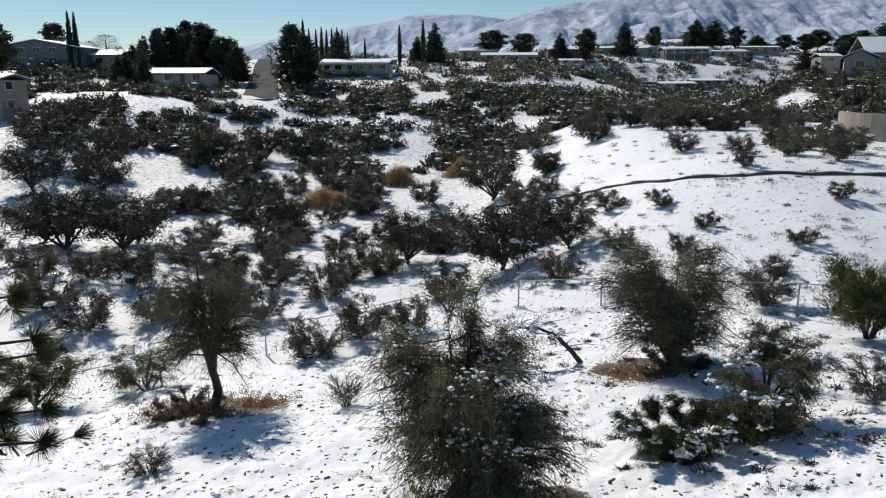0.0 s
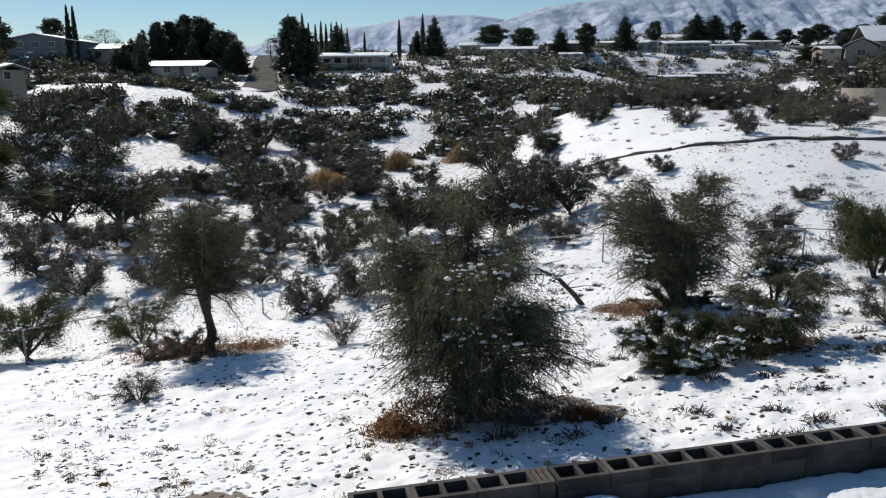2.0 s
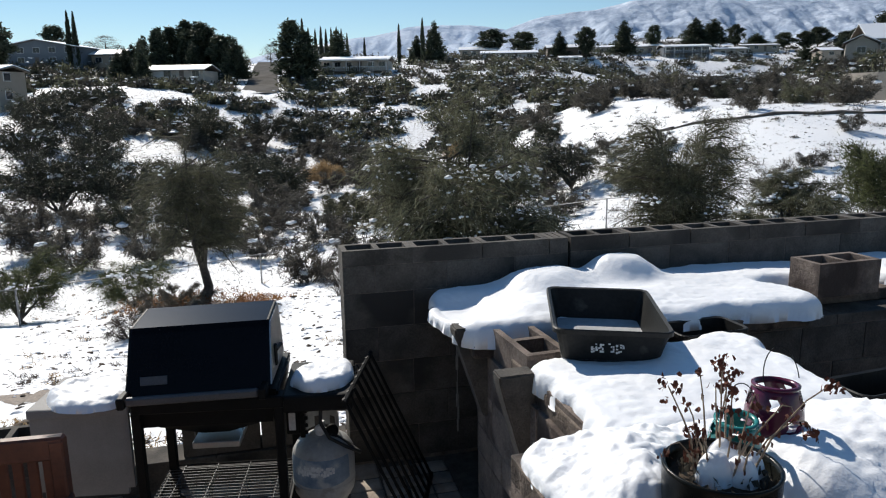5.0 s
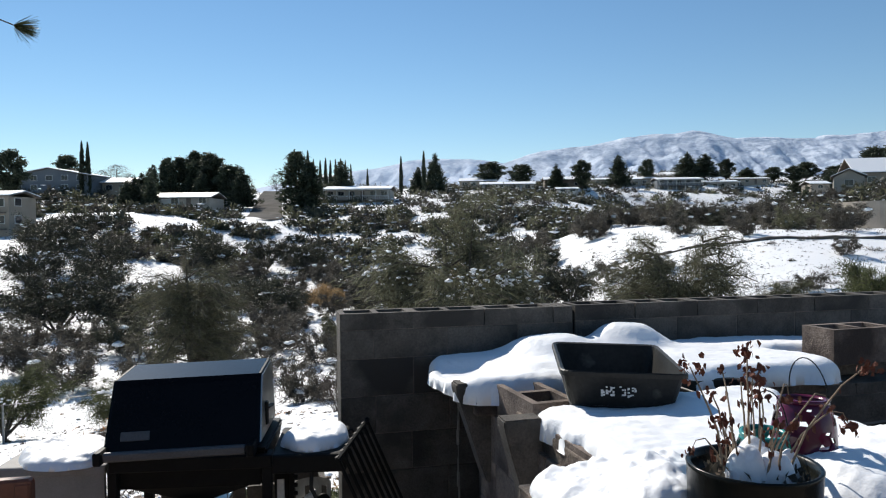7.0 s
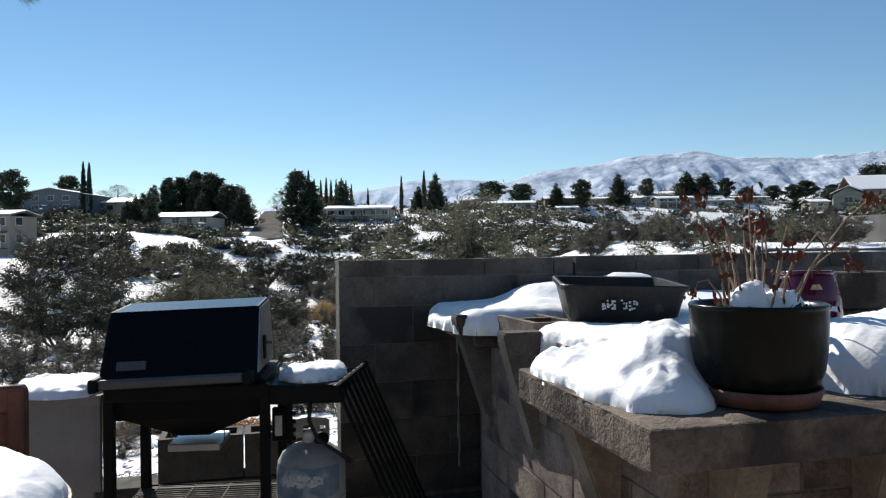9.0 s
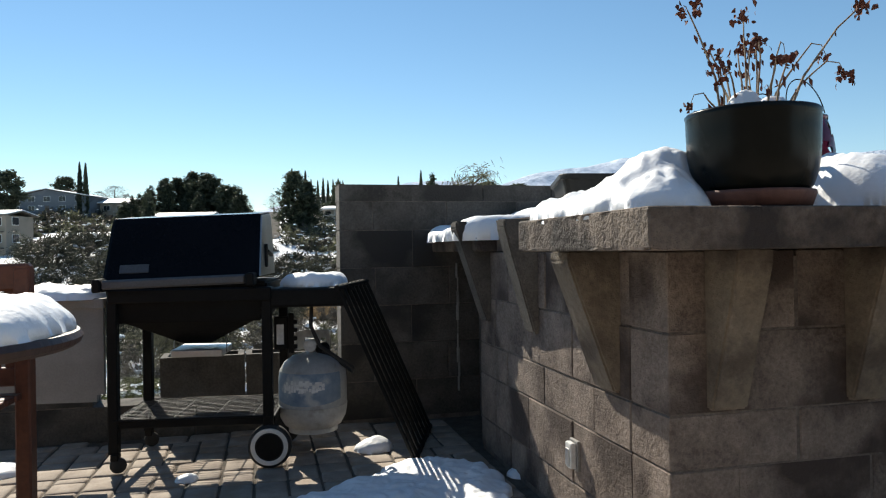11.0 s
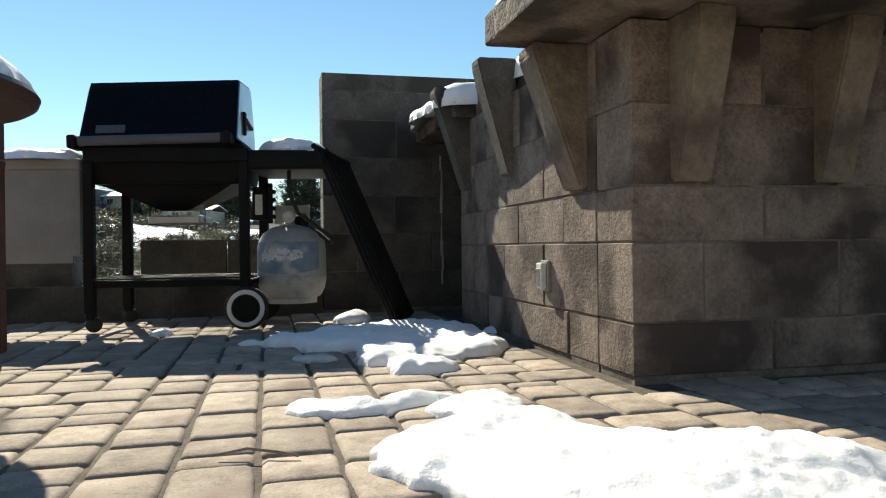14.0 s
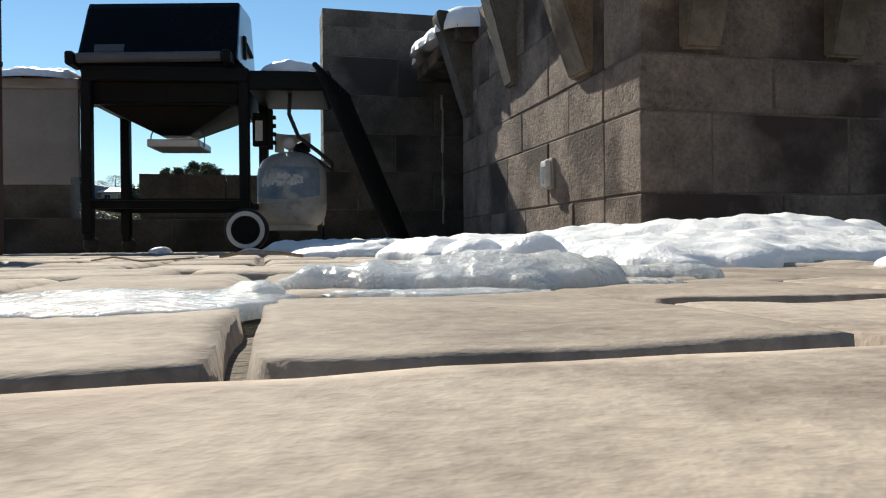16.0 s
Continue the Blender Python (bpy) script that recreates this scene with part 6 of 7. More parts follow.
def clods():
    """Half-buried clods of earth and stones in the snow, past counting."""
    r = np.random.default_rng(6)
    n = 11000
    y = 5.0 + 40 * r.random(n) ** 1.35
    x = r.uniform(-0.68, 0.74, n) * y
    keep = rough(x, y, 2.6, 50, 2) > -0.35
    x, y = x[keep], y[keep]
    P = np.stack([x, y, land(x, y) + lumps(x, y) - 0.005], 1)
    half = len(P) // 2
    ob = linked("earth_clods", from_arrays("earth_clods", *puffs(P[:half], 0.040, r, 0.55), True), CLOD)
    tagged(ob, "dark clods of earth and stones in the snow", "clods", kind="stuff")
    ob = linked("snow_lumps", from_arrays("snow_lumps", *puffs(P[half:], 0.045, r, 0.6), True), SNOW)
    tagged(ob, "small lumps of old snow on the slope", "snow", kind="stuff")


CLOD = surface("dark_earth", (0.045, 0.034, 0.026), (0.16, 0.12, 0.09), 12, 0.95, 0.6, 40)
clods()


def low_scrub():
    """Small dark cushions of scrub scattered over the snowy knoll and bank, past counting."""
    r = np.random.default_rng(15)
    n = 420
    y = 9 + 55 * r.random(n)
    x = r.uniform(0.02, 0.75, n) * y
    k = 60
    s = r.uniform(0.10, 0.32, n) * np.where(y > 22, 1.4, 0.7)
    d = r.normal(0, 1, (n * k, 3))
    d /= np.linalg.norm(d, axis=1, keepdims=True)
    d[:, 2] = np.abs(d[:, 2])
    P = d * np.repeat(s, k)[:, None] * r.uniform(0.3, 1, (n * k, 1)) * [1.6, 1, 0.6] + np.stack([np.repeat(x, k), np.repeat(y, k), np.repeat(land(x, y) + lumps(x, y), k)], 1)
    ob = linked("low_scrub", from_arrays("low_scrub", *sprigs(P, d + r.normal(0, 0.5, (n * k, 3)), 0.13, 0.022, r)), LEAF_BUSH)
    tagged(ob, "small dark cushions of scrub in the snow", "scrub", kind="stuff")


low_scrub()
# green weeds by the patio's edge
r8 = np.random.default_rng(8)
x8 = r8.normal(-1.95, 0.45, 2600)
y8 = 7.15 - 0.12 * (x8 + 1.95) + r8.normal(0, 0.14, 2600)
ob = linked("green_weeds", from_arrays("green_weeds", *sprigs(np.stack([x8, y8, land(x8, y8) + lumps(x8, y8) + np.abs(r8.normal(0, 0.03, 2600))], 1), r8.normal(0, 1, (2600, 3)) + [0, 0, 0.5], 0.05, 0.018, r8)), LEAF_GREEN)
tagged(ob, "low green weeds along the patio's edge", "weeds", kind="stuff")


# ---- far trees ----
def column_tree(seed, kind):
    """A far tree 10 m high: its crown's outline is set by its kind."""
    r = np.random.default_rng(seed)
    n = {"cypress": 1500, "pine": 4200, "round": 4200, "ovate": 4800, "bare": 1200}[kind]
    t = r.uniform(0.02, 1, n)
    if kind == "pine":
        t = 1 - np.sqrt(1 - t)
    if kind == "cypress":
        R = 0.62 * np.sin(np.pi * np.clip(t * 0.93 + 0.07, 0, 1)) ** 0.6 * (1 - 0.5 * t)
        z = 0.3 + 9.7 * t
    elif kind == "pine":
        R = 3.9 * (1 - t) ** 0.8 * (0.6 + 0.4 * np.abs(np.sin(t * 19 + seed))) + 0.12
        z = 0.9 + 9.1 * t
    elif kind == "ovate":
        R = 2.7 * np.sin(np.pi * np.clip(t * 0.88 + 0.12, 0, 1)) ** 0.7 * (1 - 0.25 * t) + 0.15
        z = 0.4 + 9.6 * t
    elif kind == "round":
        R = 3.0 * np.sqrt(np.clip(1 - ((t - 0.55) / 0.47) ** 2, 0, 1)) + 0.1
        z = 2.4 + 7.6 * t
    else:
        R = 2.6 * np.sin(np.pi * np.clip(t, 0, 1)) ** 0.5 + 0.1
        z = 2.2 + 7.8 * t
    a = r.uniform(0, 6.28, n)
    if kind in ("pine", "round", "ovate"):
        # foliage in ragged clumps
        count = {"pine": 260, "round": 150, "ovate": 190}[kind]
        hub = r.integers(0, n, count)
        pick = hub[r.integers(0, count, n)]
        a, t, R, z = a[pick], t[pick], R[pick], z[pick]
    lobes = 1 + (0.0 if kind == "cypress" else 0.32) * np.sin(3 * a + z * 1.3 + seed) + 0.2 * np.sin(7 * a - z * 2.1)
    q = np.sqrt(r.uniform(0.1, 1, n)) * R * lobes
    if kind in ("pine", "round", "ovate"):
        q = (0.55 + 0.4 * np.sin(pick * 12.9) ** 2) * R * lobes * r.uniform(0.75, 1, n)
    P = np.stack([q * np.cos(a), q * np.sin(a), z + r.normal(0, 0.15, n)], 1)
    if kind in ("pine", "round", "ovate"):
        P += r.normal(0, 1, (n, 3)) * np.array([0.36, 0.36, 0.26]) * np.minimum(1, 0.4 + R)[:, None]
    D = np.stack([np.cos(a), np.sin(a), np.full(n, 3.0 if kind == "cypress" else 0.2)], 1) + r.normal(0, 0.5, (n, 3))
    size = {"cypress": (0.5, 0.16), "pine": (0.75, 0.22), "round": (0.7, 0.26), "ovate": (0.7, 0.2), "bare": (0.9, 0.05)}[kind]
    crown = from_arrays("crown", *sprigs(P, D, *size, r))
    limbs = [(np.array([[0, 0, -0.5], [0.05, 0, 4.0], [0, 0.05, 8.5]]), np.array([0.22, 0.16, 0.05]))]
    for k in range(14 if kind != "cypress" else 3):
        b, h0 = r.uniform(0, 6.28), r.uniform(2.2, 7.5)
        ln = r.uniform(1.0, 2.4) * (1 - h0 / 12)
        limbs.append((np.array([[0, 0, h0], [ln * math.cos(b) * 0.6, ln * math.sin(b) * 0.6, h0 + 0.5 * ln], [ln * math.cos(b), ln * math.sin(b), h0 + 0.9 * ln]]), np.array([0.08, 0.05, 0.02])))
    return limb_mesh(limbs, 4), crown, None


FAR = {k: [column_tree(s, k) for s in (1, 2)] for k in ("cypress", "pine", "round", "ovate", "bare")}
FAR_LOOK = {"cypress": (LEAF_PINE, "slender dark columnar cypress on the far ridge"), "pine": (LEAF_PINE, "dark conifer among the far houses"), "round": (LEAF_PINE, "round-crowned dark pine on the far ridge"), "ovate": (LEAF_PINE, "broad shaggy dark conifer on the far ridge"), "bare": (LEAF_BARE, "leafless tree among the far houses")}


def far_tree(kind, i, x, y, h, w=None):
    wide = {"cypress": 1.0, "pine": 5.2, "round": 6.2, "ovate": 5.4, "bare": 5.4}[kind]
    sx = (w / wide) if w else h / 10 * 1.05
    m = pose(x, y, ground_z(x, y) - 0.1, 0, 0, 77 * i) @ Matrix.Diagonal((sx, sx, h / 10, 1))
    plant({"round": "stone_pine_tree", "ovate": "conifer_tree"}.get(kind, kind + "_tree"), FAR[kind][i % 2], m, *FAR_LOOK[kind], "tree", "trees on the far ridge")


for i, (x, y, h) in enumerate(((-84.2, 150, 11.4), (-83.2, 150.5, 11.2), (-44.6, 185, 12.4), (-44.3, 190, 10.1), (-43.0, 192, 9.7), (-42.2, 195, 10.0), (-40.9, 195, 9.4), (-40.1, 198, 9.6), (-39.1, 200, 9.9), (-37.8, 200, 9.3), (-36.3, 200, 8.3), (-23.0, 205, 10.3), (-16.2, 200, 11.5), (-32.5, 205, 7.1))):
    far_tree("cypress", i, x, y, h)
for i, (x, y, h, w) in enumerate(((-83.4, 125, 9.6, 5.4), (-102, 175, 7.8, 5.6), (-62.3, 165, 11.5, 7.6), (-56, 160, 8.9, 6.2), (2.2, 230, 7.9, 9.2), (11.8, 228, 7.6, 7.4), (31, 232, 9.5, 6.4), (82.9, 160, 12.2, 7.4), (97.2, 300, 9.3, 6.5), (61.7, 280, 9.0, 5.6), (124, 300, 7.5, 8), (131, 306, 8.2, 9), (139, 300, 7.4, 8), (147, 305, 8.4, 9), (118, 306, 6.6, 7), (155, 300, 8.0, 9), (163, 306, 8.0, 9))):
    far_tree("round", i, x, y, h, w)
for i, (x, y, h, w) in enumerate(((-69.6, 150, 9.0, 3.0), (-63.8, 138, 7.3, 2.8), (-34.9, 180, 9.7, 5.6), (-13.5, 205, 11.1, 5.4), (-18.3, 205, 7.7, 3.5), (23.2, 235, 8.0, 4.7),
                                  (47.9, 262, 12.0, 6.9), (79.1, 290, 10.0, 9.0), (86.2, 292, 10.0, 9.0), (108.7, 310, 6.2, 8.6), (81.8, 190, 11, 5.9), (119.8, 260, 10.8, 10.0))):
    far_tree("pine", i, x, y, h, w)
for i, (x, y, h, w) in enumerate(((118.5, 270, 7.8, 10.4), (-51.7, 155, 9.0, 4.8), (108.4, 260, 8.0, 8.0), (-67.6, 139, 7.0, 3.7), (-69.3, 139, 6.0, 3.2), (-62, 158, 8, 4), (-59, 170, 9, 5), (-76, 160, 6, 4), (72, 175, 7, 5), (-64.4, 168, 11.6, 4.2), (-66.2, 164, 10.8, 3.8), (-61.5, 166, 11.2, 4.0), (-70.9, 163, 10.6, 3.8), (-58.3, 163, 9.4, 3.6), (-74.5, 162, 8.2, 3.2))):
    far_tree("pine", i, x, y, h, w)
for i, (x, y, h, w) in enumerate(((-38.6, 150, 12.1, 7.4), (-36.2, 152, 10.0, 6.2), (-69.6, 165, 10.3, 5.6), (-67.3, 168, 11.9, 6.8), (-72.6, 165, 9.4, 5.0))):
    far_tree("ovate", i, x, y, h, w)
for i, (x, y, h, w) in enumerate(((-87, 170, 5.6, 6.6), (-87, 163, 4.6, 4.6), (-74, 150, 6.8, 3.5), (-60, 210, 5.8, 4.9), (-53.7, 165, 6.9, 3.1), (-95, 165, 5, 5))):
    far_tree("bare", i, x, y, h, w)


# the pine whose bough hangs in beside the patio
def near_pine():
    r = np.random.default_rng(31)
    base = thing("pine_tree", pose(-5.6, 4.9, ground_z(-5.6, 4.9)), "green long-needled pine standing beside the patio", "tree")
    limbs = [(np.array([[0, 0, -0.3], [0.05, 0, 2.5], [-0.1, 0, 5.5], [0, 0, 8.5]]), np.array([0.2, 0.17, 0.12, 0.03]))]
    P, D = [], []

    def tufts(c, d, n=150, ln=0.17):
        v = r.normal(0, 0.55, (n, 3)) + d
        v /= np.linalg.norm(v, axis=1, keepdims=True)
        P.append(c + v * ln * 0.5)
        D.append(v)
    g = ground_z(-5.6, 4.9)
    ends = [(2.77, -0.62, 3.10 - g), (2.64, -0.35, 3.2 - g), (2.62, -0.75, 3.35 - g), (2.8, -0.6, 3.8 - g), (2.5, -0.3, 4.0 - g), (2.35, -0.9, 3.05 - g), (2.55, -0.2, 3.55 - g)]
    for k in range(9):
        a = r.uniform(0.9, 5.4)
        ends.append((2.4 * math.cos(a) * r.uniform(0.6, 1), 2.4 * math.sin(a) * r.uniform(0.6, 1), r.uniform(2.2, 8)))
    for e in ends:
        e = np.array(e)
        s = np.array([0, 0, e[2] - 0.3])
        mid = (s + e) / 2 + [0, 0, -0.12]
        limbs.append((np.array([s, mid, e]), np.array([0.045, 0.028, 0.008])))
        d = (e - mid) / np.linalg.norm(e - mid)
        tufts(e, d * 0.9, 500)
        for q in range(12):
            u = r.uniform(0.5, 1)
            c = s + (e - s) * u + [0, 0, -0.1]
            o = r.normal(0, 0.16, 3) - np.array([0.08, 0, 0])
            limbs.append((np.array([c, c + o]), np.array([0.008, 0.004])))
            tufts(c + o, o / 0.2 + d * 0.4, 260)
    linked("trunk", limb_mesh(limbs), BARK, base)
    linked("needles", from_arrays("needles", *sprigs(np.concatenate(P), np.concatenate(D), 0.12, 0.0035, r)), LEAF_GREEN, base)["kind"] = "stuff"


near_pine()


# ---- fence, low curb and garden wall on the slope ----
fence = thing("wire_fence", pose(0, 0, 0), "galvanised chain-link fence with a thin top rail on the slope", "fence")
LINE = [(-21, 14.5), (-17.2, 17.0), (-13.3, 19.7), (-10.8, 22.8), (-8.1, 25.9), (-5.5, 27.4), (-3.3, 29.0), (-0.8, 29.3), (1.56, 29.1), (4.6, 27.2), (7.4, 25.2), (10.1, 23.0), (13.0, 21.4), (16.5, 19.5)]
tops = []
for x, y in LINE:
    g = ground_z(x, y)
    part("fence_post", tube(bmesh.new(), [(x, y, g - 0.2), (x, y, g + 1.12)], 0.03, 8), WIRE, fence)
    tops.append((x, y, g + 1.10))
for a, b in zip(tops, tops[1:]):
    part("top_rail", tube(bmesh.new(), [a, b], 0.017, 6), WIRE, fence)
bm = bmesh.new()
for a, b in zip(tops, tops[1:]):
    A, B = Vector(a), Vector(b)
    for k in range(0, 26):
        for d in (0.09, -0.09):
            t0, t1 = k / 26, min(1, max(0, k / 26 + d * 1.1))
            p, q = A.lerp(B, t0), A.lerp(B, t1) - Vector((0, 0, 1.05))
            s = Vector((0.0011, 0.0011, 0))
            bm.faces.new([bm.verts.new(v) for v in (p - s, p + s, q + s, q - s)])
ob = part("wire_mesh", bm, WIRE, fence)
ob["kind"] = "stuff"

STONE = surface("dark_stone_edge", (0.05, 0.045, 0.04), (0.12, 0.105, 0.09), 2, 0.95, 0.8, 14)
edge_line = [(0.3, 60.2), (3.2, 56.0), (5.9, 52.0), (8.4, 46.5), (10.6, 42.2), (13.8, 39.4), (17.0, 38.8), (20.4, 38.8), (26, 38.8), (34, 39.0)]
for i, ((x0, y0), (x1, y1)) in enumerate(zip(edge_line, edge_line[1:])):
    n = max(2, int(math.hypot(x1 - x0, y1 - y0) / 0.9))
    bm = bmesh.new()
    rows = []
    for k in range(n + 1):
        x, y = x0 + (x1 - x0) * k / n, y0 + (y1 - y0) * k / n
        nx, ny = -(y1 - y0), (x1 - x0)
        q = math.hypot(nx, ny)
        nx, ny = nx / q * 0.11, ny / q * 0.11
        g, j = ground_z(x, y), 0.05 * math.sin(k * 2.3 + i)
        rows.append([bm.verts.new(v) for v in ((x - nx, y - ny, g - 0.3), (x - nx, y - ny, g + 0.11 + j), (x + nx, y + ny, g + 0.13 + j), (x + nx, y + ny, g - 0.3))])
    for a, b in zip(rows, rows[1:]):
        for k in range(3):
            bm.faces.new((a[k], a[k + 1], b[k + 1], b[k]))
    bm.faces.new(rows[0])
    bm.faces.new(rows[-1][::-1])
    tagged(part("stone_edging", bm, STONE), "low dark stone edging along a snowy bank", "edging", "stretches of stone edging")

STUCCO_PALE = surface("pale_stucco", (0.26, 0.23, 0.19), (0.36, 0.32, 0.27), 0.8, 0.9, 0.2, 12)
bm = bmesh.new()
rows = []
for k in range(15):
    a = radians(150 + 9 * k)
    x, y = 35 + 6.2 * math.cos(a), 60 + 6.2 * math.sin(a)
    X, Y = 35 + 6.5 * math.cos(a), 60 + 6.5 * math.sin(a)
    g = ground_z(X, Y)
    rows.append([bm.verts.new(v) for v in ((X, Y, g - 0.5), (X, Y, 3.45), (x, y, 3.45), (x, y, g - 0.5))])
for a, b in zip(rows, rows[1:]):
    for k in range(3):
        bm.faces.new((a[k], a[k + 1], b[k + 1], b[k]))
bm.faces.new(rows[0])
bm.faces.new(rows[-1][::-1])
tagged(part("garden_wall", bm, STUCCO_PALE), "curved tan garden wall on the knoll", "wall", kind="structure")

# ---- road ----
bm = bmesh.new()
rows = []
for k in range(60):
    t = k / 59
    y = 127 + 121 * t
    x = -38.6 - 33.2 * t - (9 * (1 - t / 0.06) ** 2 if t < 0.06 else 0) * 0.6
    w = 3.1 + (3.5 * (1 - t / 0.08) ** 2 if t < 0.08 else 0)
    rows.append([bm.verts.new((x + s * w, y + s * 0.3, max(ground_z(x + q * w, y) for q in (-1, -0.5, 0, 0.5, 1)) + 0.10 - 0.9 * max(0, 1 - t / 0.06))) for s in (-1, -0.33, 0.33, 1)])
for a, b in zip(rows, rows[1:]):
    for k in range(3):
        bm.faces.new((a[k], a[k + 1], b[k + 1], b[k]))
tagged(part("road", bm, ASPHALT, smooth=True), "cleared grey road climbing straight up the far slope", "road", kind="structure")


# ---- houses ----
def wall_paint(name, c):
    return surface(name, tuple(v * 0.86 for v in c), c, 0.7, 0.9, 0.15, 9)


PAINTS = {"tan": wall_paint("tan_wall", (0.36, 0.31, 0.25)), "grey": wall_paint("blue_grey_wall", (0.15, 0.175, 0.20)), "white": wall_paint("white_wall", (0.52, 0.50, 0.47)), "brown": wall_paint("brown_wall", (0.20, 0.16, 0.13)), "sand": wall_paint("sand_wall", (0.40, 0.37, 0.32))}
DOORPAINT = wall_paint("white_door", (0.70, 0.70, 0.68))


def house(x0, x1, y, depth, z0, eave, ridge, paint, label, along=True, storeys=1, windows=4, garage=False, porch=False, yaw=0.0, chimney=False):
    """A house with its front towards the wash: walls, a gabled snowy roof with overhangs, windows and doors."""
    w = x1 - x0
    h = thing("house", pose(x0, y, z0, 0, 0, yaw), label, "house", "houses on the far ridge")
    down = min(ground_z(x0, y), ground_z(x1, y), ground_z(x0, y + depth), ground_z(x1, y + depth)) - z0 - 0.5
    down = min(down, -0.3)
    boxed("wall", (0, w, 0, depth, down, eave), PAINTS[paint], h, bevel=0.03)
    o, t = 0.5, 0.16
    bm = bmesh.new()
    if along:
        prof = [(-o, eave - 0.05), (depth / 2, ridge), (depth + o, eave - 0.05), (depth + o, eave - 0.05 + t), (depth / 2, ridge + t), (-o, eave - 0.05 + t)]
        a = [bm.verts.new((-o, p, q)) for p, q in prof]
        b = [bm.verts.new((w + o, p, q)) for p, q in prof]
    else:
        prof = [(-o, eave - 0.05), (w / 2, ridge), (w + o, eave - 0.05), (w + o, eave - 0.05 + t), (w / 2, ridge + t), (-o, eave - 0.05 + t)]
        a = [bm.verts.new((p, -o, q)) for p, q in prof]
        b = [bm.verts.new((p, depth + o, q)) for p, q in prof]
        for yy in (0.02, depth - 0.02):
            g = bmesh.new()
            g.faces.new([g.verts.new(v) for v in ((0.05, yy, eave - 0.02), (w - 0.05, yy, eave - 0.02), (w / 2, yy, ridge))])
            part("gable", g, PAINTS[paint], h)
    for i in range(6):
        bm.faces.new((a[i], a[(i + 1) % 6], b[(i + 1) % 6], b[i]))
    bm.faces.new(a[::-1])
    bm.faces.new(b)
    roof = part("roof", bm, WOODTRIM, h)
    sb = bmesh.new()
    lift, th = t + 0.005, 0.14
    if along:
        rows = [[(-o + 0.03, eave - 0.05), (depth / 2, ridge), (depth + o - 0.03, eave - 0.05)], -o + 0.03, w + o - 0.03]
        lo = [[sb.verts.new((xx, p, q + lift)) for p, q in rows[0]] for xx in (rows[1], rows[2])]
        hi = [[sb.verts.new((xx, p, q + lift + th)) for p, q in rows[0]] for xx in (rows[1], rows[2])]
    else:
        rows = [[(-o + 0.03, eave - 0.05), (w / 2, ridge), (w + o - 0.03, eave - 0.05)], -o + 0.03, depth + o - 0.03]
        lo = [[sb.verts.new((p, yy, q + lift)) for p, q in rows[0]] for yy in (rows[1], rows[2])]
        hi = [[sb.verts.new((p, yy, q + lift + th)) for p, q in rows[0]] for yy in (rows[1], rows[2])]
    for k in range(2):
        sb.faces.new((hi[0][k], hi[0][k + 1], hi[1][k + 1], hi[1][k]))
        sb.faces.new((lo[0][k], lo[0][k + 1], hi[0][k + 1], hi[0][k]))
        sb.faces.new((lo[1][k], lo[1][k + 1], hi[1][k + 1], hi[1][k]))
    sb.faces.new((lo[0][0], lo[1][0], hi[1][0], hi[0][0]))
    sb.faces.new((lo[0][2], lo[1][2], hi[1][2], hi[0][2]))
    part("roof_snow", sb, SNOW, roof, "snow covering the roof")
    if chimney:
        boxed("chimney", (w * 0.62, w * 0.62 + 0.8, depth * 0.4, depth * 0.4 + 0.8, eave, ridge + 0.9), BLACK_ROUGH, roof, bevel=0.02)
    for s in range(storeys):
        zb = s * eave / storeys + 0.9
        for k in range(windows):
            cx = w * (k + 0.5) / windows
            if garage and s == 0 and k == 0:
                boxed("garage_door", (0.5, min(4.6, w * 0.42), -0.06, 0.02, 0.05, 2.1), DOORPAINT, h, "white garage door", bevel=0.02)
                continue
            if s == 0 and k == windows // 2 and windows > 2:
                boxed("door", (cx - 0.45, cx + 0.45, -0.06, 0.02, 0.03, 2.02), WOODTRIM, h, bevel=0.02)
                continue
            fr = boxed("window", (cx - 0.75, cx + 0.75, -0.05, 0.02, zb, zb + 1.15), DOORPAINT, h, bevel=0.02)
            for q in (0, 1):
                boxed("pane", (cx - 0.68 + 0.70 * q, cx - 0.02 + 0.70 * q, -0.062, -0.045, zb + 0.07, zb + 1.08), GLASS_DARK, fr, bevel=0)
    if porch:
        for k in range(max(2, int(w / 2.6)) + 1):
            xx = min(w - 0.1, 0.05 + k * (w - 0.2) / max(2, int(w / 2.6)))
            boxed("porch_post", (xx, xx + 0.14, -1.9, -1.76, down, eave - 0.1), DOORPAINT, h, bevel=0.01)
        boxed("porch_deck", (0, w, -2.0, -0.05, eave / storeys * (storeys - 1) - 0.2, eave / storeys * (storeys - 1) - 0.02), WOODTRIM, h, bevel=0.02)
        boxed("porch_roof", (-0.3, w + 0.3, -2.3, 0.05, eave - 0.12, eave + 0.06), DOORPAINT, h, bevel=0.02)
        part("porch_snow", box(bmesh.new(), -0.28, w + 0.28, -2.28, 0.0, eave + 0.065, eave + 0.2, 0.03), SNOW, h, "snow on the porch roof")
        rail = boxed("railing", (0, w, -1.96, -1.92, eave / storeys * (storeys - 1) + 0.85, eave / storeys * (storeys - 1) + 0.93), DOORPAINT, h, bevel=0.01)
        for k in range(int(w / 0.5)):
            boxed("baluster", (0.1 + 0.5 * k, 0.15 + 0.5 * k, -1.96, -1.92, eave / storeys * (storeys - 1) - 0.02, eave / storeys * (storeys - 1) + 0.85), DOORPAINT, rail, bevel=0)
    return h


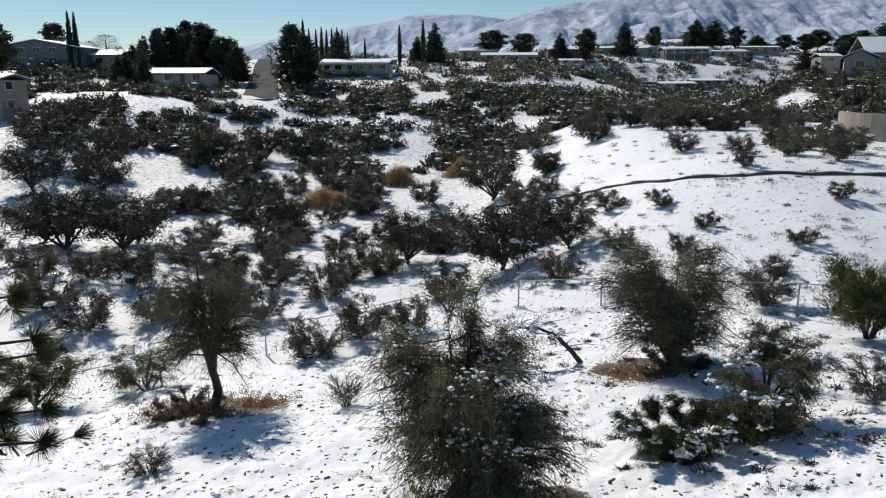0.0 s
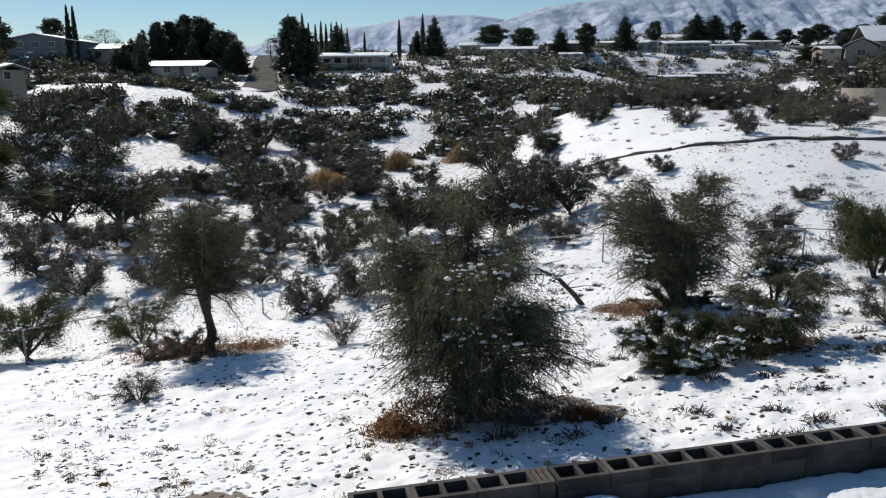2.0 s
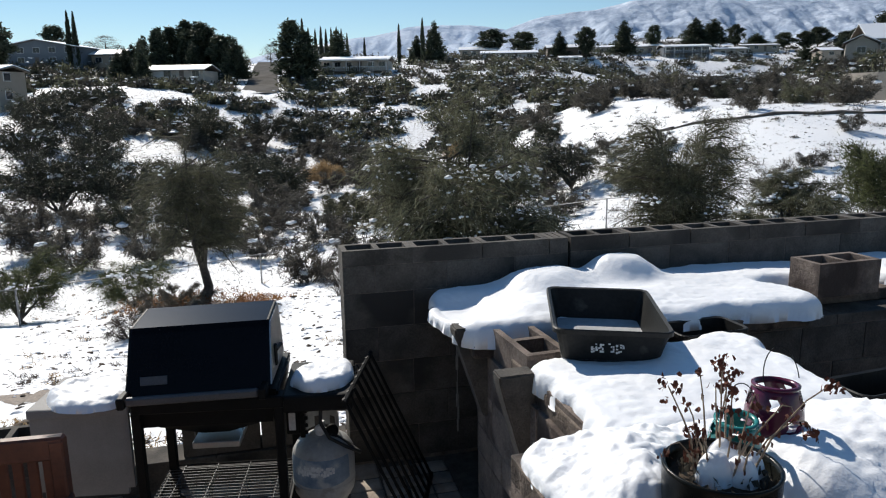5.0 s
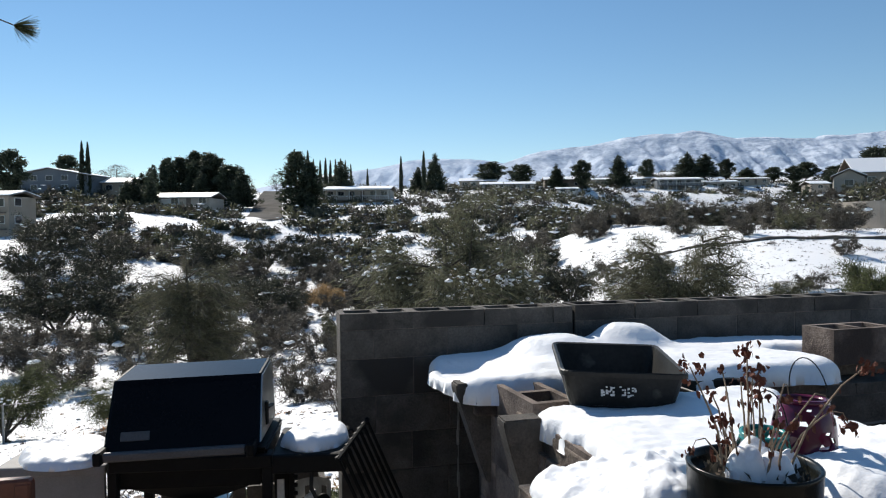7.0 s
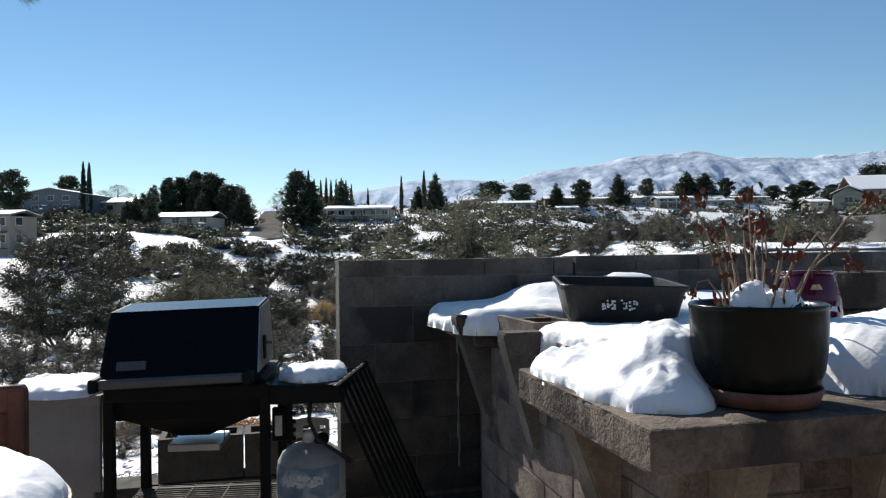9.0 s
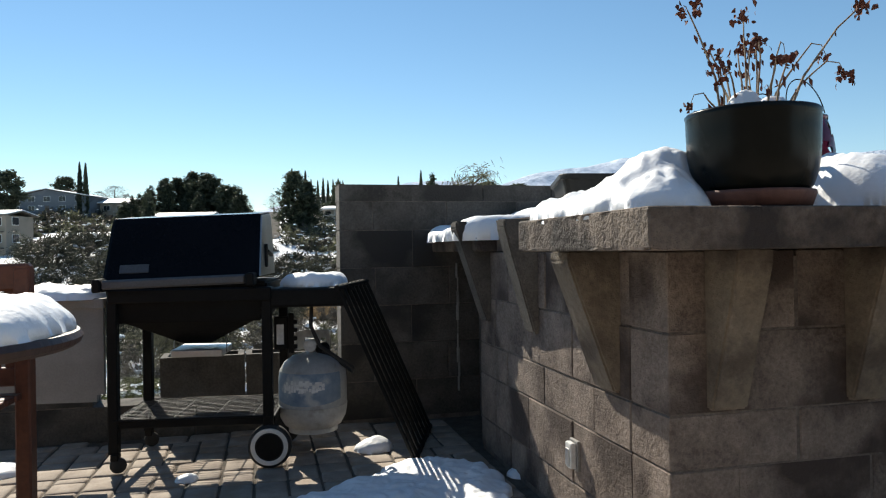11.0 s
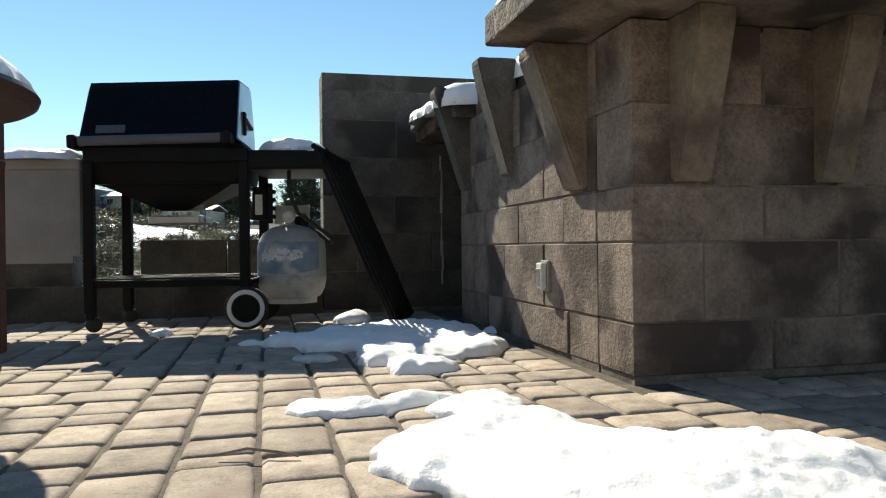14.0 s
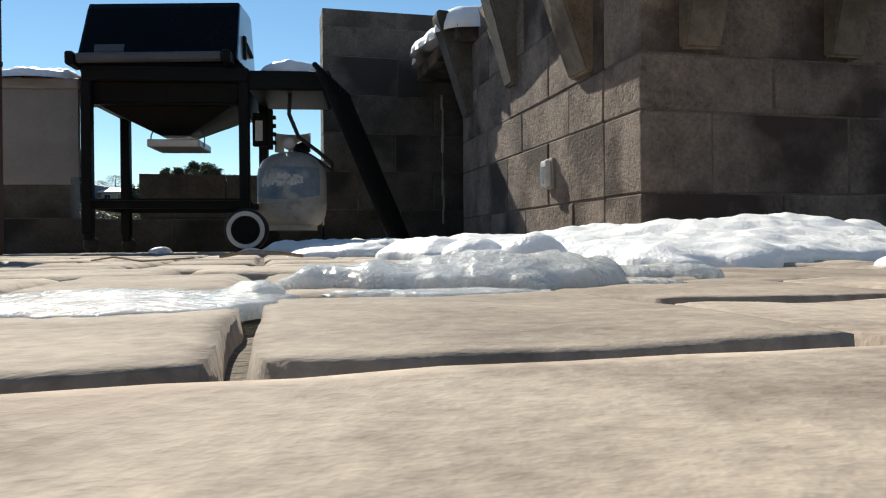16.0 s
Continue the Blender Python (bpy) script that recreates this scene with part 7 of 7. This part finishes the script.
house(-76.7, -63.5, 95, 6, 1.9, 4.6, 5.2, "tan", "two-storey tan stucco apartment house with a snowy roof", storeys=2, windows=5, chimney=True)
for zz in (2.8, 5.2):
    side = thing("side_window", pose(-63.5, 96.2, zz), "dark window in the side wall of the tan apartment house", "window")
    boxed("frame", (-0.02, 0.05, 0, 1.5, 0, 1.15), DOORPAINT, side, bevel=0.02)
    boxed("pane", (0.045, 0.062, 0.08, 1.42, 0.08, 1.07), GLASS_DARK, side, bevel=0)
for k, z in ((0, 0.1), (1, 2.3)):
    b = thing("balcony", pose(-66.2, 93.6, 1.9 + z), "small wooden balcony with a white railing", "balcony", "balconies")
    boxed("balcony_deck", (0, 2.4, 0, 1.38, 0, 0.15), WOODTRIM, b, bevel=0.02)
    for q in range(9):
        boxed("baluster", (0.03 + 0.28 * q, 0.10 + 0.28 * q, 0, 0.06, 0.15, 1.0), DOORPAINT, b, bevel=0)
    boxed("hand_rail", (0, 2.4, 0, 0.07, 1.0, 1.08), DOORPAINT, b, bevel=0.01)
house(-99.8, -83.0, 150, 10, 9.6, 3.9, 5.4, "grey", "blue-grey two-storey house with a snowy gable roof", along=False, storeys=2, windows=5)
house(-82.6, -76.5, 155, 7, 9.7, 2.4, 3.5, "tan", "low tan house wing with a snowy roof", windows=2)
house(-64.2, -53.2, 140, 8, 6.0, 2.0, 3.0, "sand", "low ranch house with a white garage door and snowy roof", garage=True, windows=4)
house(-37.0, -21.8, 170, 9, 8.5, 2.35, 3.2, "sand", "long low pale house with a snowy roof and porch", windows=6, porch=True)
house(-46, -40, 200, 7, 14.0, 2.0, 2.6, "white", "small house behind the cypress row with a snowy roof", windows=2)
house(-21.4, -16, 215, 4, 13.6, 2.3, 2.7, "white", "white trailer home with a snowy roof", windows=3)
house(-7.1, 3.8, 226, 8, 13.8, 2.2, 3.2, "tan", "tan house on the ridge with a snowy roof", windows=4)
house(-0.6, 14.6, 212, 8, 12.0, 2.1, 2.9, "white", "low white house with a long snowy roof", windows=4)
house(21.6, 27.4, 215, 5, 11.1, 1.6, 2.1, "white", "small white shed with a snowy roof", windows=2)
house(19.7, 31.3, 236, 9, 14.0, 2.8, 3.9, "brown", "brown house on the ridge with a snowy roof", windows=4)
house(39.8, 57.2, 270, 9, 16.2, 2.6, 3.4, "sand", "long low house on the ridge with a snowy roof", windows=5)
house(58.2, 64.2, 276, 7, 16.8, 2.6, 3.3, "tan", "small house on the ridge with a snowy roof", windows=2)
house(61.2, 76.4, 262, 9, 13.9, 4.2, 5.0, "grey", "two-storey house with a balcony and snowy roof", storeys=2, windows=5, porch=True)
house(80.2, 93.3, 275, 9, 15.2, 2.6, 3.3, "white", "pale house on the ridge with a snowy roof", windows=4, porch=True)
house(100.2, 114, 300, 9, 18.2, 2.2, 2.8, "tan", "low tan house on the ridge with a snowy roof", windows=4)
house(50.1, 59.3, 215, 7, 4.5, 1.8, 2.3, "brown", "small brown house in the hollow with a snowy roof", windows=3, garage=True)
house(61.0, 70.5, 224, 6, 5.4, 1.8, 2.3, "white", "pale shed in the hollow with a snowy roof", windows=3)
house(100.0, 105.5, 230, 7, 12.0, 2.2, 3.1, "tan", "small tan house with a snowy roof", windows=1)
house(64.9, 69.9, 140, 9, 5.4, 5.1, 6.4, "sand", "two-storey sand-coloured house gable with dark windows", along=False, storeys=2, windows=1, yaw=-24)
house(70.4, 92, 143, 11, 6.0, 5.4, 8.4, "tan", "large two-storey tan house with a snowy roof", storeys=2, windows=4, yaw=-10)
for x, y in ((45.5, 212), (73, 222), (-12.5, 214)):
    car = thing("parked_car", pose(x, y, ground_z(x, y) + 0.02, 0, 0, 12), "pale parked car, snow on its roof, beside a house", "car")
    boxed("car_body", (-2.1, 2.1, -0.85, 0.85, 0.3, 0.85), DOORPAINT, car, bevel=0.12)
    boxed("cabin", (-1.2, 1.1, -0.72, 0.72, 0.85, 1.4), GLASS_DARK, car, bevel=0.2)
    part("roof_snow", box(bmesh.new(), -1.0, 0.9, -0.6, 0.6, 1.4, 1.5, 0.04), SNOW, car)
    for xx in (-1.3, 1.3):
        for yy in (-0.8, 0.8):
            part("wheel", lathe(bmesh.new(), [(0.1, -0.1), (0.32, -0.1), (0.32, 0.1), (0.1, 0.1)], 16, pose(xx, yy, 0.32, 90)), RUBBER, car)


# ---- patio floor ----
floor = thing("floor", GRID, "patio floor of tumbled tan concrete pavers", "floor", kind="structure")
boxed("sand_bed", (-4.8, 3.6, -5.6, 2.2, -0.5, FLOOR - 0.009), SAND, floor, bevel=0)


def paver_arrays(l, w, seed, fine, worn=0.007):
    """A worn paver, l along y, w along x: its outline wavers, its edges are rounded off, its top is slightly domed."""
    n = 14 if fine else 5
    tx, ty = np.meshgrid(np.linspace(-1, 1, n + 1), np.linspace(-1, 1, n + 1), indexing="ij")
    if fine:
        tx, ty = np.sign(tx) * (1 - (1 - np.abs(tx)) ** 1.7), np.sign(ty) * (1 - (1 - np.abs(ty)) ** 1.7)
    else:
        tx, ty = (np.interp(t, (-1, -0.6, -0.2, 0.2, 0.6, 1), (-1, -0.955, -0.80, 0.80, 0.955, 1)) for t in (tx, ty))
    x, y = tx * w / 2, ty * l / 2
    corner = np.abs(tx) ** 6 * np.abs(ty) ** 6
    x, y = x * (1 - 0.085 * corner), y * (1 - 0.065 * corner)
    x = x + 0.0034 * rough(y * 1.0 + seed * 3.1, x * 0, 0.04, seed, 3) * np.abs(tx)
    y = y + 0.0034 * rough(x * 1.0 + seed * 1.7, x * 0 + 5, 0.04, seed + 1, 3) * np.abs(ty)
    ex, ey = (1 - np.abs(tx)) * w / 2, (1 - np.abs(ty)) * l / 2
    e = np.minimum(ex, ey)
    z = -worn * np.clip(1 - e / (1.6 * worn + 0.003), 0, 1) ** 2 + 0.0014 * rough(x + seed, y, 0.05, seed + 2, 4)
    z = np.where(e < 1e-6, z - 0.012, z)
    V = np.stack([x.ravel(), y.ravel(), z.ravel()], 1)
    idx = np.arange((n + 1) ** 2).reshape(n + 1, n + 1)
    F = np.stack([idx[:-1, :-1], idx[1:, :-1], idx[1:, 1:], idx[:-1, 1:]], -1).reshape(-1, 4)
    return V, F


# courses of stones in bands of three columns; here and there two wide stones cross a whole band
paver_library = {}
near_count, rest_v, rest_f, rest_n = 0, [], [], 0
pieces = []
prng = random.Random(589)
COL = 0.127
SPLITS = ((0.19, 0.19), (0.127, 0.126, 0.127), (0.16, 0.095, 0.125), (0.19, 0.127, 0.063))


def band(u0, v, v_end):
    """Fills a band of three columns from v to v_end."""
    while v < v_end:
        if prng.random() < 0.5:
            for k in range(2):
                pieces.append((u0 + 1.5 * COL * k, u0 + 1.5 * COL * (k + 1), v, v + 0.13))
            v += 0.13
        for k in range(3):
            w = v
            for d in prng.choice(SPLITS):
                pieces.append((u0 + COL * k, u0 + COL * (k + 1), w, w + d))
                w += d
        v += 0.38


def column(u0, u1, breaks):
    for v0, v1 in zip(breaks, breaks[1:]):
        pieces.append((u0, u1, v0, v1))


NEAR = -1.117
column(NEAR, NEAR + COL, (-1.442, -1.25, -1.12, -0.985))
column(NEAR + COL, NEAR + 2 * COL, (-1.442, -1.30, -1.187, -0.985))
column(NEAR + 2 * COL, NEAR + 3 * COL, (-1.442, -1.28, -1.11, -0.965))
column(NEAR, NEAR + COL, (-0.832, -0.71, -0.575, -0.425, -0.263, -0.137, 0.03, 0.203, 0.356, 0.5))
column(NEAR + COL, NEAR + 2 * COL, (-0.825, -0.632, -0.42, -0.352, -0.24, -0.041, 0.184, 0.315, 0.5))
column(NEAR + 2 * COL, NEAR + 3 * COL, (-0.802, -0.655, -0.52, -0.385, -0.20, 0.0, 0.165, 0.33, 0.5))
for k, (lo, hi) in enumerate(((-0.985, -0.832), (-0.968, -0.81))):
    pieces.append((NEAR + 1.5 * COL * k, NEAR + 1.5 * COL * (k + 1), lo, hi))
    pieces.append((NEAR + 1.5 * COL * k, NEAR + 1.5 * COL * (k + 1), -1.60, -1.444))
band(NEAR, 0.5, 2.16)
band(NEAR, -1.60 - 0.51 * 8, -1.98)
for k in range(3):
    column(NEAR + COL * k, NEAR + COL * (k + 1), (-1.79 - 0.02 * k, -1.60))
for lo, hi, choices in ((-0.736, -0.61, (0.127, 0.19, 0.16)), (-0.61, -0.42, (0.127, 0.13, 0.19))):
    v, cuts = -5.5, [-5.5]
    while v < 2.15:
        v += prng.choice(choices)
        cuts.append(v)
    column(lo, hi, cuts)
for k in range(11):
    band(-0.42 + 3 * COL * k, -5.5 + 0.06 * k, 2.15)
for k in range(1, 10):
    band(NEAR - 3 * COL * k, -5.5 + 0.05 * k, 2.15)
def cv_near(v):
    return -2.0 < v < -1.25


for u0, u1, v0, v1 in pieces:
    joint = 0.0022 if cv_near(v0) else 0.004
    w, ln = u1 - u0 - joint, v1 - v0 - joint
    cu, cv = (u0 + u1) / 2, (v0 + v1) / 2
    if (cu > -0.02 and cv > -0.02) or cv > 2.17 or not -4.8 < cu < 3.6 or cv < -5.55:
        continue
    wpt = GRID @ Vector((cu, cv, 0))
    far = math.hypot(wpt.x - 0.1, wpt.y - 1.2)
    m = pose(cu, cv, FLOOR + prng.uniform(-0.0012, 0.0012) - (0.001 if v1 > -1.44 else -0.0006), prng.uniform(-0.3, 0.3), prng.uniform(-0.3, 0.3), prng.uniform(-1.0, 1.0))
    kind = prng.randint(0, 3)
    fine = -1.7 < cv < -0.5 and -1.15 < cu < 0.5
    seed = int(1000 * w) + int(100 * ln) + 7 * kind
    if far < 1.6 and near_count < 300:
        worn = 0.0016 if cv < -1.2 else 0.008
        key = (round(w, 2), round(ln, 2), kind, fine, worn)
        if key not in paver_library:
            paver_library[key] = from_arrays("paver", *paver_arrays(ln, w, seed, fine, worn), True)
            paver_library[key].materials.append(PAVER)
        linked("paver", paver_library[key], None, floor, at=m)
        near_count += 1
    else:
        V, F = paver_arrays(ln, w, seed, False)
        V = V @ np.array(m.to_3x3()).T + np.array(m.translation)
        rest_v.append(V)
        rest_f.append(F + rest_n)
        rest_n += len(V)
rest = linked("paver_field", from_arrays("paver_field", np.concatenate(rest_v), np.concatenate(rest_f), True), None, floor)
PAVER_FIELD = surface("tumbled_paver_field", (0.22, 0.176, 0.142), (0.43, 0.362, 0.295), 9, 0.88, 0.8, 150, stain=(0.27, 0.205, 0.155), stain_scale=5, stain_from=0.54, depth=0.003, lacunar=0.62)
rest.data.materials.append(PAVER_FIELD)
rest["kind"] = "stuff"
